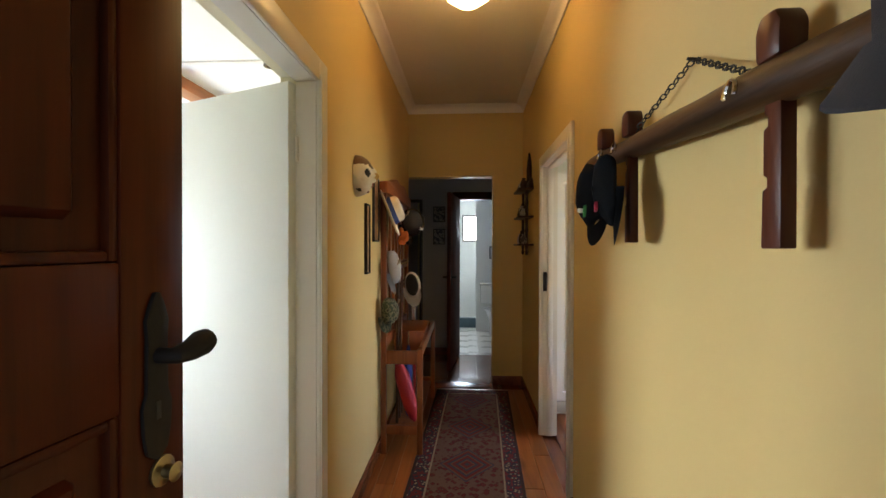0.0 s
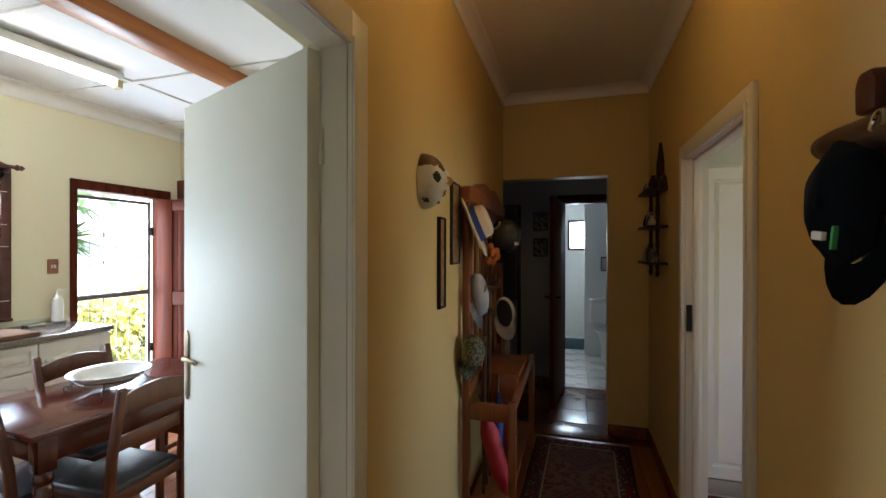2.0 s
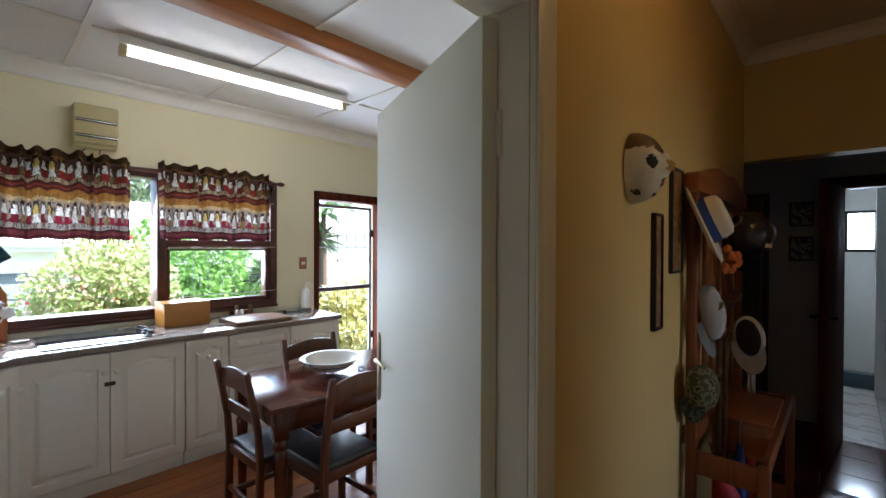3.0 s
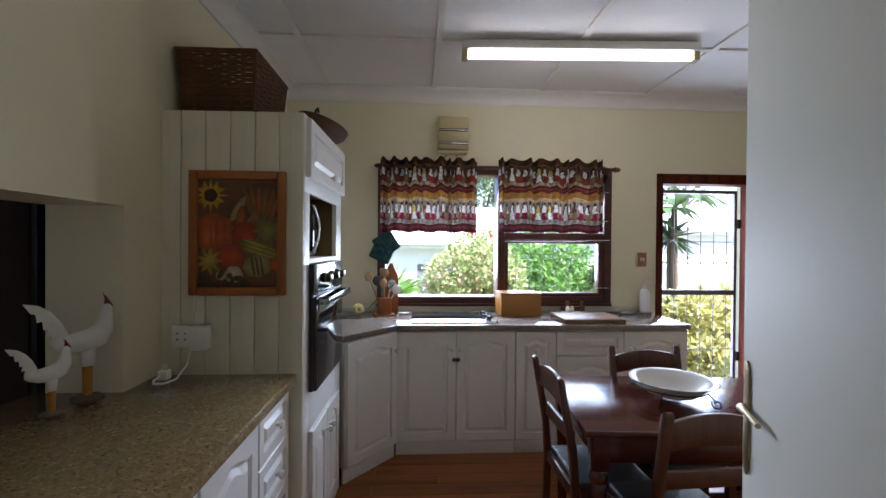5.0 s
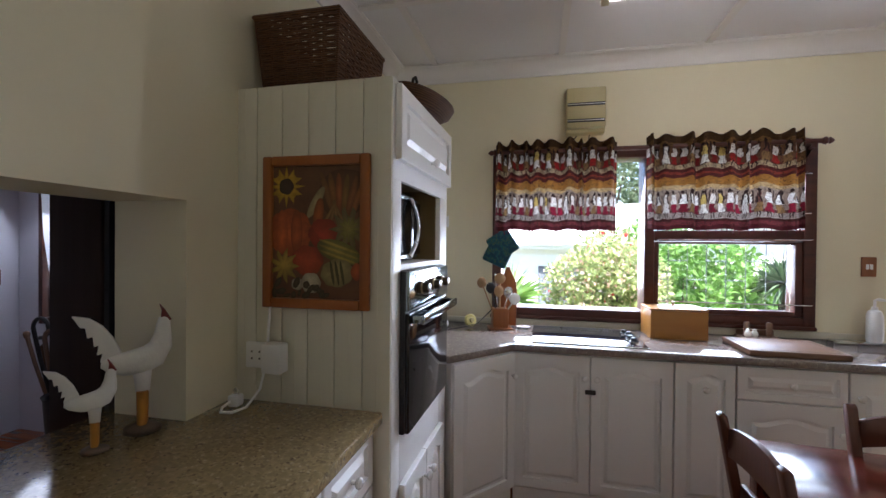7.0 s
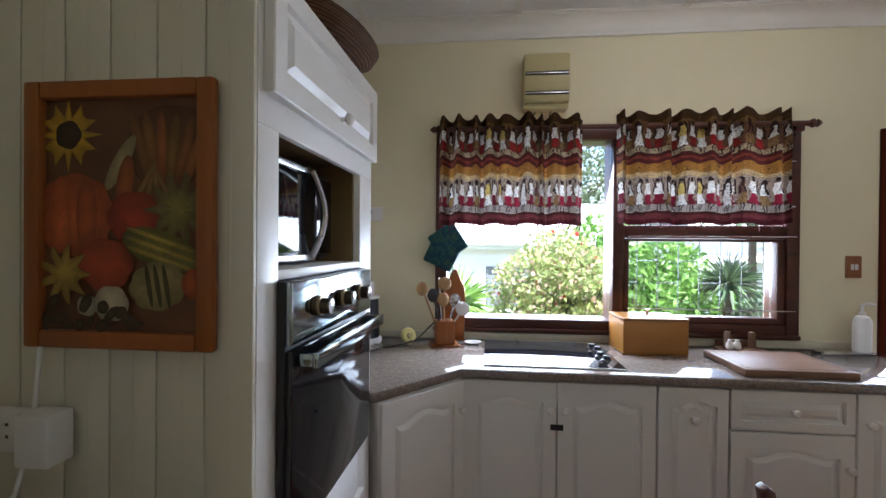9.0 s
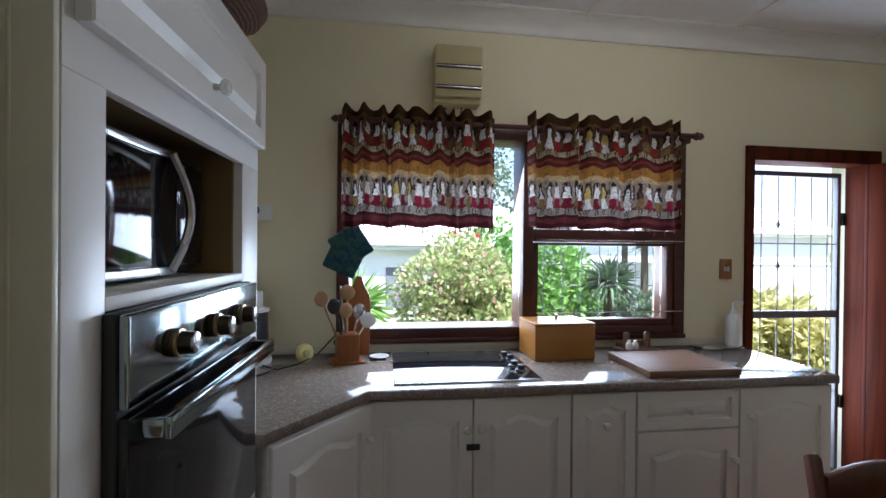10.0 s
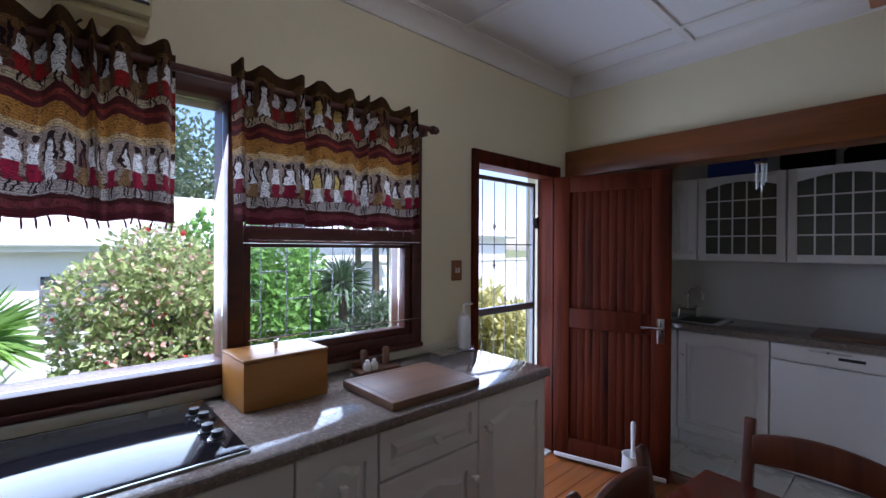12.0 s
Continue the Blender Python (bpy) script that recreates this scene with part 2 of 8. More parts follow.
M_blackglass = paint("black_glass", (0.008, 0.008, 0.010), 0.05, 0.02, 3, 60, 0.0)
M_white = paint("white_plastic", (0.80, 0.80, 0.78), 0.35, 0.03)
M_cream = paint("aged_cream_plastic", (0.50, 0.43, 0.215), 0.45, 0.05)
M_ceramic = paint("white_ceramic", (0.84, 0.83, 0.79), 0.12, 0.02)
M_enamel_rim = paint("black_rim_enamel", (0.03, 0.03, 0.035), 0.25)
M_leather = paint("black_leather", (0.020, 0.020, 0.024), 0.42, 0.2, 6, 220, 0.25)
M_tube = glow("fluorescent_tube", (1.0, 0.97, 0.86), 2.8)
M_bulb = glow("warm_lamp_glass", (1.0, 0.60, 0.21), 1.28)
M_print = print_mat("printed_picture")
M_niche = paint("raw_board", (0.20, 0.13, 0.045), 0.6, 0.1)
M_grey = paint("grey_cloth", (0.42, 0.42, 0.42), 0.9, 0.15, 12, 300, 0.3)
M_whitecloth = paint("white_cloth", (0.76, 0.75, 0.72), 0.9, 0.08, 12, 300, 0.3)
M_blackcloth = paint("black_cloth", (0.005, 0.006, 0.007), 0.9, 0.25, 12, 300, 0.3, spec=0.08)
M_straw = paint("straw_weave", (0.70, 0.60, 0.44), 0.8, 0.1, 30, 260, 0.5)
M_blue = paint("blue_ribbon", (0.025, 0.055, 0.24), 0.7, 0.1, 12, 200, 0.2)
M_red = paint("red_nylon", (0.42, 0.018, 0.022), 0.6, 0.1, 12, 200, 0.2)
M_orange = paint("orange_cloth", (0.62, 0.16, 0.03), 0.8, 0.1, 12, 200, 0.2)
M_sheer = paint("sheer_white", (0.82, 0.82, 0.84), 0.9, 0.04, 12, 300, 0.2)


def thin_weave(m, clear, lit):
    """An open weave: some light passes straight, some is scattered through the threads."""
    t = m.node_tree
    body, out = t.nodes["Principled BSDF"], t.nodes["Material Output"]
    tr, tl, a, b = (t.nodes.new(n) for n in ("ShaderNodeBsdfTransparent", "ShaderNodeBsdfTranslucent", "ShaderNodeMixShader", "ShaderNodeMixShader"))
    tl.inputs[0].default_value = (0.85, 0.85, 0.88, 1)
    a.inputs[0].default_value, b.inputs[0].default_value = lit, clear
    t.links.new(body.outputs[0], a.inputs[1])
    t.links.new(tl.outputs[0], a.inputs[2])
    t.links.new(a.outputs[0], b.inputs[1])
    t.links.new(tr.outputs[0], b.inputs[2])
    t.links.new(b.outputs[0], out.inputs[0])


thin_weave(M_sheer, 0.35, 0.6)
M_teal = Nodes("teal_cotton", 0.9)
M_teal.color(M_teal.ramp(M_teal.noise(M_teal.mapped(), 34, 3), [(0.38, (0.012, 0.055, 0.09)), (0.47, (0.015, 0.10, 0.11)), (0.56, (0.09, 0.12, 0.04)), (0.60, (0.01, 0.08, 0.10))], "CONSTANT")).bump(M_teal.noise(M_teal.mapped(), 60, 3), 0.5, 0.01)
M_teal = M_teal.m
M_yellow = paint("pale_yellow_plastic", (0.72, 0.64, 0.25), 0.4)
M_wallplate = wood("switch_plate_wood", (0.22, 0.08, 0.03), (0.36, 0.15, 0.06), 0.4, Z, 14.0, False)
M_soil = paint("driftwood", (0.12, 0.085, 0.055), 0.8, 0.2, 20, 120, 0.6)
M_smoke = paint("smoked_plastic", (0.05, 0.055, 0.065), 0.10)
M_camo = Nodes("camouflage_cloth", 0.9)
M_camo.color(M_camo.ramp(M_camo.noise(M_camo.mapped(), 28, 2), [(0.40, (0.05, 0.06, 0.03)), (0.5, (0.16, 0.15, 0.08)), (0.6, (0.03, 0.03, 0.02))], "CONSTANT"))
M_camo = M_camo.m

# ---- mesh helpers ----


def bm_new():
    return bmesh.new()


def box(bm, x0, x1, y0, y1, z0, z1, bevel=0.0, m=None, seg=2):
    """A box with eased edges, added to bm."""
    x0, x1, y0, y1, z0, z1 = min(x0, x1), max(x0, x1), min(y0, y1), max(y0, y1), min(z0, z1), max(z0, z1)
    mat4 = Matrix.LocRotScale(((x0 + x1) / 2, (y0 + y1) / 2, (z0 + z1) / 2), None, (x1 - x0, y1 - y0, z1 - z0))
    tmp = bmesh.new()
    bmesh.ops.create_cube(tmp, size=1.0, matrix=mat4)
    if bevel:
        bmesh.ops.bevel(tmp, geom=tmp.edges[:], offset=min(bevel, 0.45 * min(x1 - x0, y1 - y0, z1 - z0)), segments=seg, affect="EDGES", profile=0.5)
    if m:
        bmesh.ops.transform(tmp, matrix=m, verts=tmp.verts)
    merge(bm, tmp)
    return bm


def merge(bm, other):
    me = bpy.data.meshes.new("tmp")
    other.to_mesh(me)
    other.free()
    bm.from_mesh(me)
    bpy.data.meshes.remove(me)


def lathe(bm, profile, seg=24, m=None):
    """A turned body from (radius, height) pairs."""
    rings = []
    for r, z in profile:
        rings.append([bm.verts.new((r * math.cos(2 * math.pi * i / seg), r * math.sin(2 * math.pi * i / seg), z)) for i in range(seg)])
    for a, b in zip(rings, rings[1:]):
        for i in range(seg):
            bm.faces.new((a[i], a[(i + 1) % seg], b[(i + 1) % seg], b[i]))
    for ring, flip in ((rings[0], True), (rings[-1], False)):
        if max(v.co.xy.length for v in ring) > 1e-4:
            bm.faces.new(ring[::-1] if flip else ring)
    if m:
        bmesh.ops.transform(bm, matrix=m, verts=[v for ring in rings for v in ring])
    return bm


def tube(bm, points, radius, seg=8, closed=False):
    """A round bar along points; radius may be a list."""
    pts = [Vector(p) for p in points]
    rings, side = [], None
    for i, p in enumerate(pts):
        a, b = pts[max(i - 1, 0)], pts[min(i + 1, len(pts) - 1)]
        if closed:
            a, b = pts[i - 1], pts[(i + 1) % len(pts)]
        d = (b - a).normalized()
        if side is None:
            side = d.orthogonal().normalized()
        side = (side - d * side.dot(d)).normalized()
        up = d.cross(side)
        r = radius[i] if isinstance(radius, (list, tuple)) else radius
        rings.append([bm.verts.new(p + r * (math.cos(2 * math.pi * k / seg) * side + math.sin(2 * math.pi * k / seg) * up)) for k in range(seg)])
    pairs = list(zip(rings, rings[1:])) + ([(rings[-1], rings[0])] if closed else [])
    for a, b in pairs:
        for k in range(seg):
            bm.faces.new((a[k], a[(k + 1) % seg], b[(k + 1) % seg], b[k]))
    if not closed:
        bm.faces.new(rings[0][::-1])
        bm.faces.new(rings[-1])
    return bm


def prism(bm, outline, lo, hi, axis=Z, bevel=0.0):
    """An outline of 2D points, drawn out along an axis from lo to hi."""
    def at(p, h):
        return {X: (h, p[0], p[1]), Y: (p[0], h, p[1]), Z: (p[0], p[1], h)}[axis]
    tmp = bmesh.new()
    a, b = [tmp.verts.new(at(p, lo)) for p in outline], [tmp.verts.new(at(p, hi)) for p in outline]
    tmp.faces.new(a[::-1]), tmp.faces.new(b)
    n = len(outline)
    for i in range(n):
        tmp.faces.new((a[i], a[(i + 1) % n], b[(i + 1) % n], b[i]))
    bmesh.ops.recalc_face_normals(tmp, faces=tmp.faces[:])
    if bevel:
        bmesh.ops.bevel(tmp, geom=tmp.edges[:], offset=bevel, segments=2, affect="EDGES", profile=0.5)
    merge(bm, tmp)
    return bm


def blob(bm, place, size, amount=0.12, freq=3.0, sub=3, m=None):
    """An uneven rounded lump."""
    tmp = bmesh.new()
    bmesh.ops.create_icosphere(tmp, subdivisions=sub, radius=1.0)
    for v in tmp.verts:
        k = 1 + amount * noise.noise(v.co * freq + Vector(place) * 5)
        v.co = Vector((v.co.x * size[0], v.co.y * size[1], v.co.z * size[2])) * k
    bmesh.ops.transform(tmp, matrix=Matrix.Translation(place) @ (m or Matrix()), verts=tmp.verts)
    merge(bm, tmp)
    return bm


def mesh_of(name, bm, material, smooth=None):
    me = bpy.data.meshes.new(name)
    bmesh.ops.recalc_face_normals(bm, faces=bm.faces[:])
    bm.to_mesh(me)
    bm.free()
    me.materials.append(material)
    me.shade_smooth()
    me.set_sharp_from_angle(angle=radians(38 if smooth is None else smooth))
    return me


def part(name, bm, material, parent, label="", place=None, smooth=None):
    """One mesh under a thing or under a part."""
    ob = new(name, mesh_of(name, bm, material, smooth))
    ob.parent = parent
    if place is not None:
        ob.matrix_basis = place
    if label:
        ob["label"] = label
    return ob


def thing(name, label, category, place=None, group="", kind=""):
    ob = new(name)
    ob.empty_display_size = 0.05
    ob.matrix_basis = place or Matrix()
    return tagged(ob, label, category, group, kind)


def solo(name, bm, material, label, category, place=None, group="", kind=""):
    """A thing of one mesh."""
    ob = new(name, mesh_of(name, bm, material))
    ob.matrix_basis = place or Matrix()
    return tagged(ob, label, category, group, kind)


def built(name, bm, material, label="", smooth=None):
    """A piece of the setting."""
    ob = new(name, mesh_of(name, bm, material, smooth))
    return tagged(ob, label or name.replace("_", " "), name.split("_")[0], kind="structure")


def boxes(*rows, bevel=0.0):
    bm = bm_new()
    for r in rows:
        box(bm, *r, bevel=bevel)
    return bm


# ---- the setting: measures ----
HL, HR, HEND = -0.845, 0.30, 4.31        # hall faces
KW, KE, KS, KN = -4.25, -1.00, 0.07, 4.19  # kitchen faces
KC, HC = 2.715, 2.79                      # ceilings
OUT = KW - 0.28
GROUND = -0.85

# walls of the kitchen
built("wall_west", boxes((OUT, KW, -0.2, 0.80, GROUND, 2.9), (OUT, KW, 0.80, 2.745, GROUND, 0.975), (OUT, KW, 0.80, 2.745, 2.10, 2.9),
                         (OUT, KW, 2.745, 3.14, GROUND, 2.9), (OUT, KW, 3.14, 4.06, 2.07, 2.9), (OUT, KW, 3.14, 4.06, GROUND, -0.02),
                         (OUT, KW, 4.06, 5.6, GROUND, 2.9)), M_kitchen, "cream plastered kitchen wall with window and outside door")
built("wall_south", boxes((KW, -2.33, -0.2, KS, 0, 2.9), (-2.33, -1.18, -0.2, KS, 0, 0.864), (-2.33, -1.18, -0.2, KS, 1.582, 2.9),
                          (-1.18, KE, -0.2, KS, 0, 2.9)), M_kitchen, "cream plastered wall with a serving hatch")
built("wall_north", boxes((KW, KE, KN, KN + 0.15, 2.19, 2.9), (-2.05, KE, KN, KN + 0.15, 0, 2.19)), M_kitchen, "cream plastered wall above the scullery opening")
# wall between hall and kitchen: a kitchen skin and a hall skin
DY0, DY1, DZ = 0.803, 1.64, 2.035
built("wall_kitchen_east", boxes((KE, -0.93, -0.35, DY0 - 0.03, 0, 2.9), (KE, -0.93, DY1 + 0.03, HEND + 0.15, 0, 2.9), (KE, -0.93, DY0 - 0.03, DY1 + 0.03, DZ + 0.03, 2.9)), M_kitchen, "cream plastered inner wall")
built("wall_hall_left", boxes((-0.93, HL, -0.35, DY0 - 0.03, 0, 2.9), (-0.93, HL, DY1 + 0.03, HEND, 0, 2.9), (-0.93, HL, DY0 - 0.03, DY1 + 0.03, DZ + 0.03, 2.9)), M_hall, "yellow cream plastered hall wall")
RY0, RY1, RZ = 2.30, 3.165, 1.965
built("wall_hall_right", boxes((HR, HR + 0.10, -0.35, RY0 - 0.03, 0, 2.9), (HR, HR + 0.10, RY1 + 0.03, HEND + 0.15, 0, 2.9), (HR, HR + 0.10, RY0 - 0.03, RY1 + 0.03, RZ + 0.03, 2.9)), M_hall, "yellow cream plastered hall wall")
built("wall_hall_end", boxes((0.0, HR, HEND, HEND + 0.15, 0, 2.9), (HL - 0.005, 0.0, HEND, HEND + 0.15, 2.083, 2.9)), M_hall, "yellow cream plastered end wall with an opening")
built("wall_entrance", boxes((HL, -0.76, -0.35, -0.22, 0, 2.9), (0.10, HR, -0.35, -0.22, 0, 2.9), (-0.76, 0.10, -0.35, -0.22, 2.05, 2.9)), M_hall, "plastered entrance wall")
# unseen enclosure before the entrance, added to keep outdoor light off the hall
built("wall_porch", boxes((1.30, 1.40, -2.85, 0.85, GROUND, 2.9), (-0.9, 1.30, -2.95, -2.85, GROUND, 2.9)), M_outside, "unseen wall added to block daylight before the entrance")
built("pavement_porch", boxes((-0.9, 1.30, -2.85, -0.35, GROUND, -0.03)), M_outside, "unseen floor added inside the light-blocking walls")
# passage behind the hall, bathroom
PY = 5.47
built("wall_passage", boxes((-2.0, -0.375, PY, PY + 0.13, 0, 2.9), (0.42, 1.6, PY, PY + 0.13, 0, 2.9), (-0.375, 0.42, PY, PY + 0.13, 2.0, 2.9),
                            (-2.05, -2.0, HEND + 0.15, PY + 0.13, 0, 2.9), (1.6, 1.65, HEND, PY + 0.13, 0, 2.9), (HR + 0.10, 1.6, HEND + 0.05, HEND + 0.15, 0, 2.9),
                            (-2.0, KE, HEND + 0.05, HEND + 0.15, 0, 2.9)), M_grey_wall, "grey plastered passage wall")
built("wall_bathroom", boxes((-0.85, -0.80, PY + 0.13, 8.05, 0, 2.9), (1.3, 1.35, PY + 0.13, 8.05, 0, 2.9), (-0.85, -0.345, 8.0, 8.1, 0, 2.9), (-0.055, 1.35, 8.0, 8.1, 0, 2.9),
                             (-0.345, -0.055, 8.0, 8.1, 0, 1.465), (-0.345, -0.055, 8.0, 8.1, 1.955, 2.9), (-0.109, 1.3, 7.0, 7.1, 0, 2.6)), M_white_wall, "pale tiled bathroom wall")
# room beyond the right door
built("wall_bedroom", boxes((3.0, 3.05, 0.9, 2.3, 0, 2.9), (3.0, 3.05, 3.5, 4.3, 0, 2.9), (3.0, 3.05, 2.3, 3.5, 0, 0.9), (3.0, 3.05, 2.3, 3.5, 2.1, 2.9), (HR + 0.10, 3.0, 0.85, 0.9, 0, 2.9), (HR + 0.10, 3.0, 4.3, 4.35, 0, 2.9)), M_white_wall, "white plastered bedroom wall")
# dining room behind the hatch
built("wall_dining", boxes((-3.80, -3.75, -2.8, -2.58, 0, 2.9), (-3.80, -3.75, -2.58, -1.2, 0, 0.83), (-3.80, -3.75, -2.58, -1.2, 2.0, 2.9), (-3.80, -3.75, -1.2, -0.2, 0, 2.9),
                           (-3.8, -0.9, -2.85, -2.8, 0, 2.9), (-0.95, -0.9, -2.8, -0.36, 0, 2.9)), M_dining, "pale lilac plastered dining room wall")
# scullery
built("wall_scullery", boxes((KW, -1.6, 5.45, 5.55, 0, 2.9), (-2.0, -1.95, 4.35, 5.45, 0, 2.9)), M_white_wall, "white plastered scullery wall")

built("ceiling_kitchen", boxes((KW, KE, KS, KN, KC, KC + 0.1), (KW, -2.05, KN + 0.15, 5.45, KC, KC + 0.1)), M_ceiling, "white boarded kitchen ceiling with cover strips")
built("ceiling_hall", boxes((HL, HR, -0.22, HEND, HC, HC + 0.1), (-2.0, 1.6, HEND + 0.15, PY, HC, HC + 0.1)), M_hall_ceiling, "cream hall ceiling")
built("ceiling_rooms", boxes((-0.8, 1.3, PY + 0.13, 8.0, 2.6, 2.7), (HR + 0.10, 3.0, 0.9, 4.3, HC, HC + 0.1), (-3.75, -0.95, -2.8, -0.2, 2.7, 2.8)), M_ceiling, "white room ceilings")
built("roof", boxes((OUT - 0.55, 3.1, -2.9, 8.2, 2.905, 2.98)), M_outside, "flat cover over the house")

# cover strips of the kitchen ceiling
bm = bm_new()
for yy in (0.40, 1.25, 2.12, 3.0, 3.88):
    box(bm, KW + 0.1, KE - 0.05, yy - 0.02, yy + 0.02, KC - 0.013, KC)
for xx in (-3.37,):
    box(bm, xx - 0.02, xx + 0.02, KS + 0.1, KN - 0.08, KC - 0.0135, KC)
built("ceiling_strip", bm, M_cornice, "white cover strips over the board joints")


def cornice(name, rows, material, drop=0.10, out=0.09):
    """A coved moulding along walls. rows: axis, lo, hi, wall, side (+1: the room lies towards plus), ceiling."""
    prof = [(0, 0), (0, -drop)]
    prof += [(out * 0.12, -drop), (out * 0.16, -drop * 0.86)]
    for i in range(7):
        a = radians(90 * i / 6)
        prof.append((out * (0.16 + 0.72 * (1 - math.cos(a))), -drop * (0.84 - 0.70 * math.sin(a))))
    prof += [(out * 0.9, -drop * 0.10), (out, -drop * 0.08), (out, 0)]
    for i, (axis, lo, hi, wall, side, top) in enumerate(rows):
        bm = prism(bm_new(), [(wall + side * a, top + b) for a, b in prof], lo, hi, axis)
        built(name + "_" + str(i + 1), bm, material, "moulded plaster cornice", 50)


cornice("cornice_kitchen", [(Y, KS, KN, KW, 1, KC), (X, KW, KE, KS, 1, KC), (X, KW, KE, KN, -1, KC), (Y, KS, KN, KE, -1, KC)], M_cornice, 0.105, 0.10)
cornice("cornice_hall", [(Y, -0.22, HEND, HL, 1, HC), (Y, -0.22, HEND, HR, -1, HC), (X, HL, HR, HEND, -1, HC)], M_cornice, 0.075, 0.075)

built("baseboard", boxes((HL, HL + 0.016, -0.22, 0.713, 0, 0.09), (HL, HL + 0.016, 1.732, HEND, 0, 0.09), (HR - 0.016, HR, -0.22, 2.235, 0, 0.09), (HR - 0.016, HR, 3.27, HEND, 0, 0.09),
                         (0.0, HR - 0.016, HEND - 0.016, HEND, 0, 0.09), (-2.0, -0.44, PY - 0.016, PY, 0, 0.09), bevel=0.004), M_floor_dark, "varnished wooden skirting board")

# floors: a sub-floor, boards laid on it further down
built("floor", boxes((KW, KE, KS - 0.27, KN + 0.15, -0.06, -0.022), (KE, HR + 0.10, -0.35, HEND + 0.15, -0.06, -0.022), (-3.8, -0.9, -2.85, -0.2, -0.06, -0.004), (HR + 0.10, 3.05, 0.85, 4.35, -0.06, -0.004)), M_floor_dark, "wooden floor of polished red-brown boards")
built("floor_passage", boxes((-2.0, 1.6, HEND + 0.15, PY, -0.06, -0.016), (KW, -2.0, KN + 0.15, 5.45, -0.06, -0.016), (-0.85, 1.35, PY, 8.05, -0.06, -0.016)), M_grout, "jointed floor bed")
built("trim_threshold", boxes((-0.845, 0.0, 4.17, 4.46, -0.02, 0.012), (KW, -2.05, KN, KN + 0.155, -0.02, 0.006), bevel=0.004), M_floor_dark, "worn wooden threshold")


def architrave(name, axis_wall, face, side, y0, y1, top, depth_to, material, width=0.085, near_width=0.055, label="cream enamelled door frame", stop=True):
    """A door frame in a wall that runs along y: casing on the face and a stepped jamb through the wall."""
    fr = thing(name, label, "door frame", kind="structure")
    o = face + side * 0.018
    bm = bm_new()
    for a, b in ((y0 - near_width, y0), (y1, y1 + width)):
        box(bm, face, o, a, b, 0, top + width, 0.005)
        inner = b if a < y0 else a
        box(bm, o, o + side * 0.006, min(inner, inner + (0.02 if a >= y1 - 1e-6 else -0.02)), max(inner, inner + (0.02 if a >= y1 - 1e-6 else -0.02)), 0, top + 0.02, 0.002)
    box(bm, face, o, y0, y1, top, top + width, 0.005)
    part("casing", bm, material, fr)
    bm = bm_new()
    box(bm, face, depth_to, y0 - 0.03, y0, 0, top + 0.03)
    box(bm, face, depth_to, y1, y1 + 0.03, 0, top + 0.03)
    box(bm, face, depth_to, y0, y1, top, top + 0.03)
    mid = (face + depth_to) / 2
    if not stop:
        part("jamb", bm, material, fr)
        return fr
    box(bm, mid - 0.02, mid + 0.02, y0, y0 + 0.012, 0, top - 0.012, 0.002)
    box(bm, mid - 0.02, mid + 0.02, y1 - 0.012, y1, 0, top - 0.012, 0.002)
    box(bm, mid - 0.02, mid + 0.02, y0, y1, top - 0.012, top, 0.002)
    part("jamb", bm, material, fr)
    return fr


kd_frame = architrave("door_frame_1", X, HL, 1, DY0, DY1, DZ, -0.926, M_frame, 0.09, 0.09, stop=False)
rd_frame = architrave("door_frame_2", X, HR, -1, RY0, RY1, RZ, HR + 0.105, M_frame, 0.075, 0.06)
part("strike_plate", boxes((HR + 0.002, HR + 0.030, RY1 - 0.0045, RY1, 1.06, 1.20), (HR + 0.006, HR + 0.026, RY1 - 0.016, RY1 - 0.004, 1.10, 1.16), bevel=0.002), M_iron, rd_frame, "dark iron strike plate")
# dark frame of the bathroom door
bf = thing("door_frame_3", "dark stained wooden bathroom door frame", "door frame", kind="structure")
part("casing", boxes((-0.445, -0.375, PY - 0.02, PY, 0, 2.07), (0.42, 0.49, PY - 0.02, PY, 0, 2.07), (-0.375, 0.42, PY - 0.02, PY, 2.0, 2.07), bevel=0.004), M_mahog, bf)
part("jamb", boxes((-0.375, -0.355, PY, PY + 0.13, 0, 2.0), (0.40, 0.42, PY, PY + 0.13, 0, 2.0), (-0.355, 0.40, PY, PY + 0.13, 1.98, 2.0)), M_mahog, bf)
# entrance frame
ef = thing("door_frame_4", "dark wooden entrance door frame", "door frame", kind="structure")
part("jamb", boxes((-0.80, -0.755, -0.36, -0.21, 0, 2.05), (0.095, 0.14, -0.36, -0.21, 0, 2.05), (-0.755, 0.095, -0.36, -0.21, 2.01, 2.055), bevel=0.004), M_front, ef)

# ---- ground and distance ----
k = Nodes("garden_ground", 0.95)
v = k.mapped()
k.color(k.ramp(k.noise(v, 1.6, 6), [(0.35, (0.07, 0.10, 0.03)), (0.55, (0.15, 0.17, 0.06)), (0.7, (0.24, 0.21, 0.13))])).bump(k.noise(v, 25, 5), 0.5, 0.03)
M_ground = k.m
bm = bm_new()
for a, b in (((-400, 400), (-400, 400)),):
    vs = [bm.verts.new((x, y, GROUND)) for x, y in ((a[0], b[0]), (a[1], b[0]), (a[1], b[1]), (a[0], b[1]))]
    bm.faces.new(vs)
tagged(built("ground", bm, M_ground, "grass and bare soil of the garden"), category="ground")

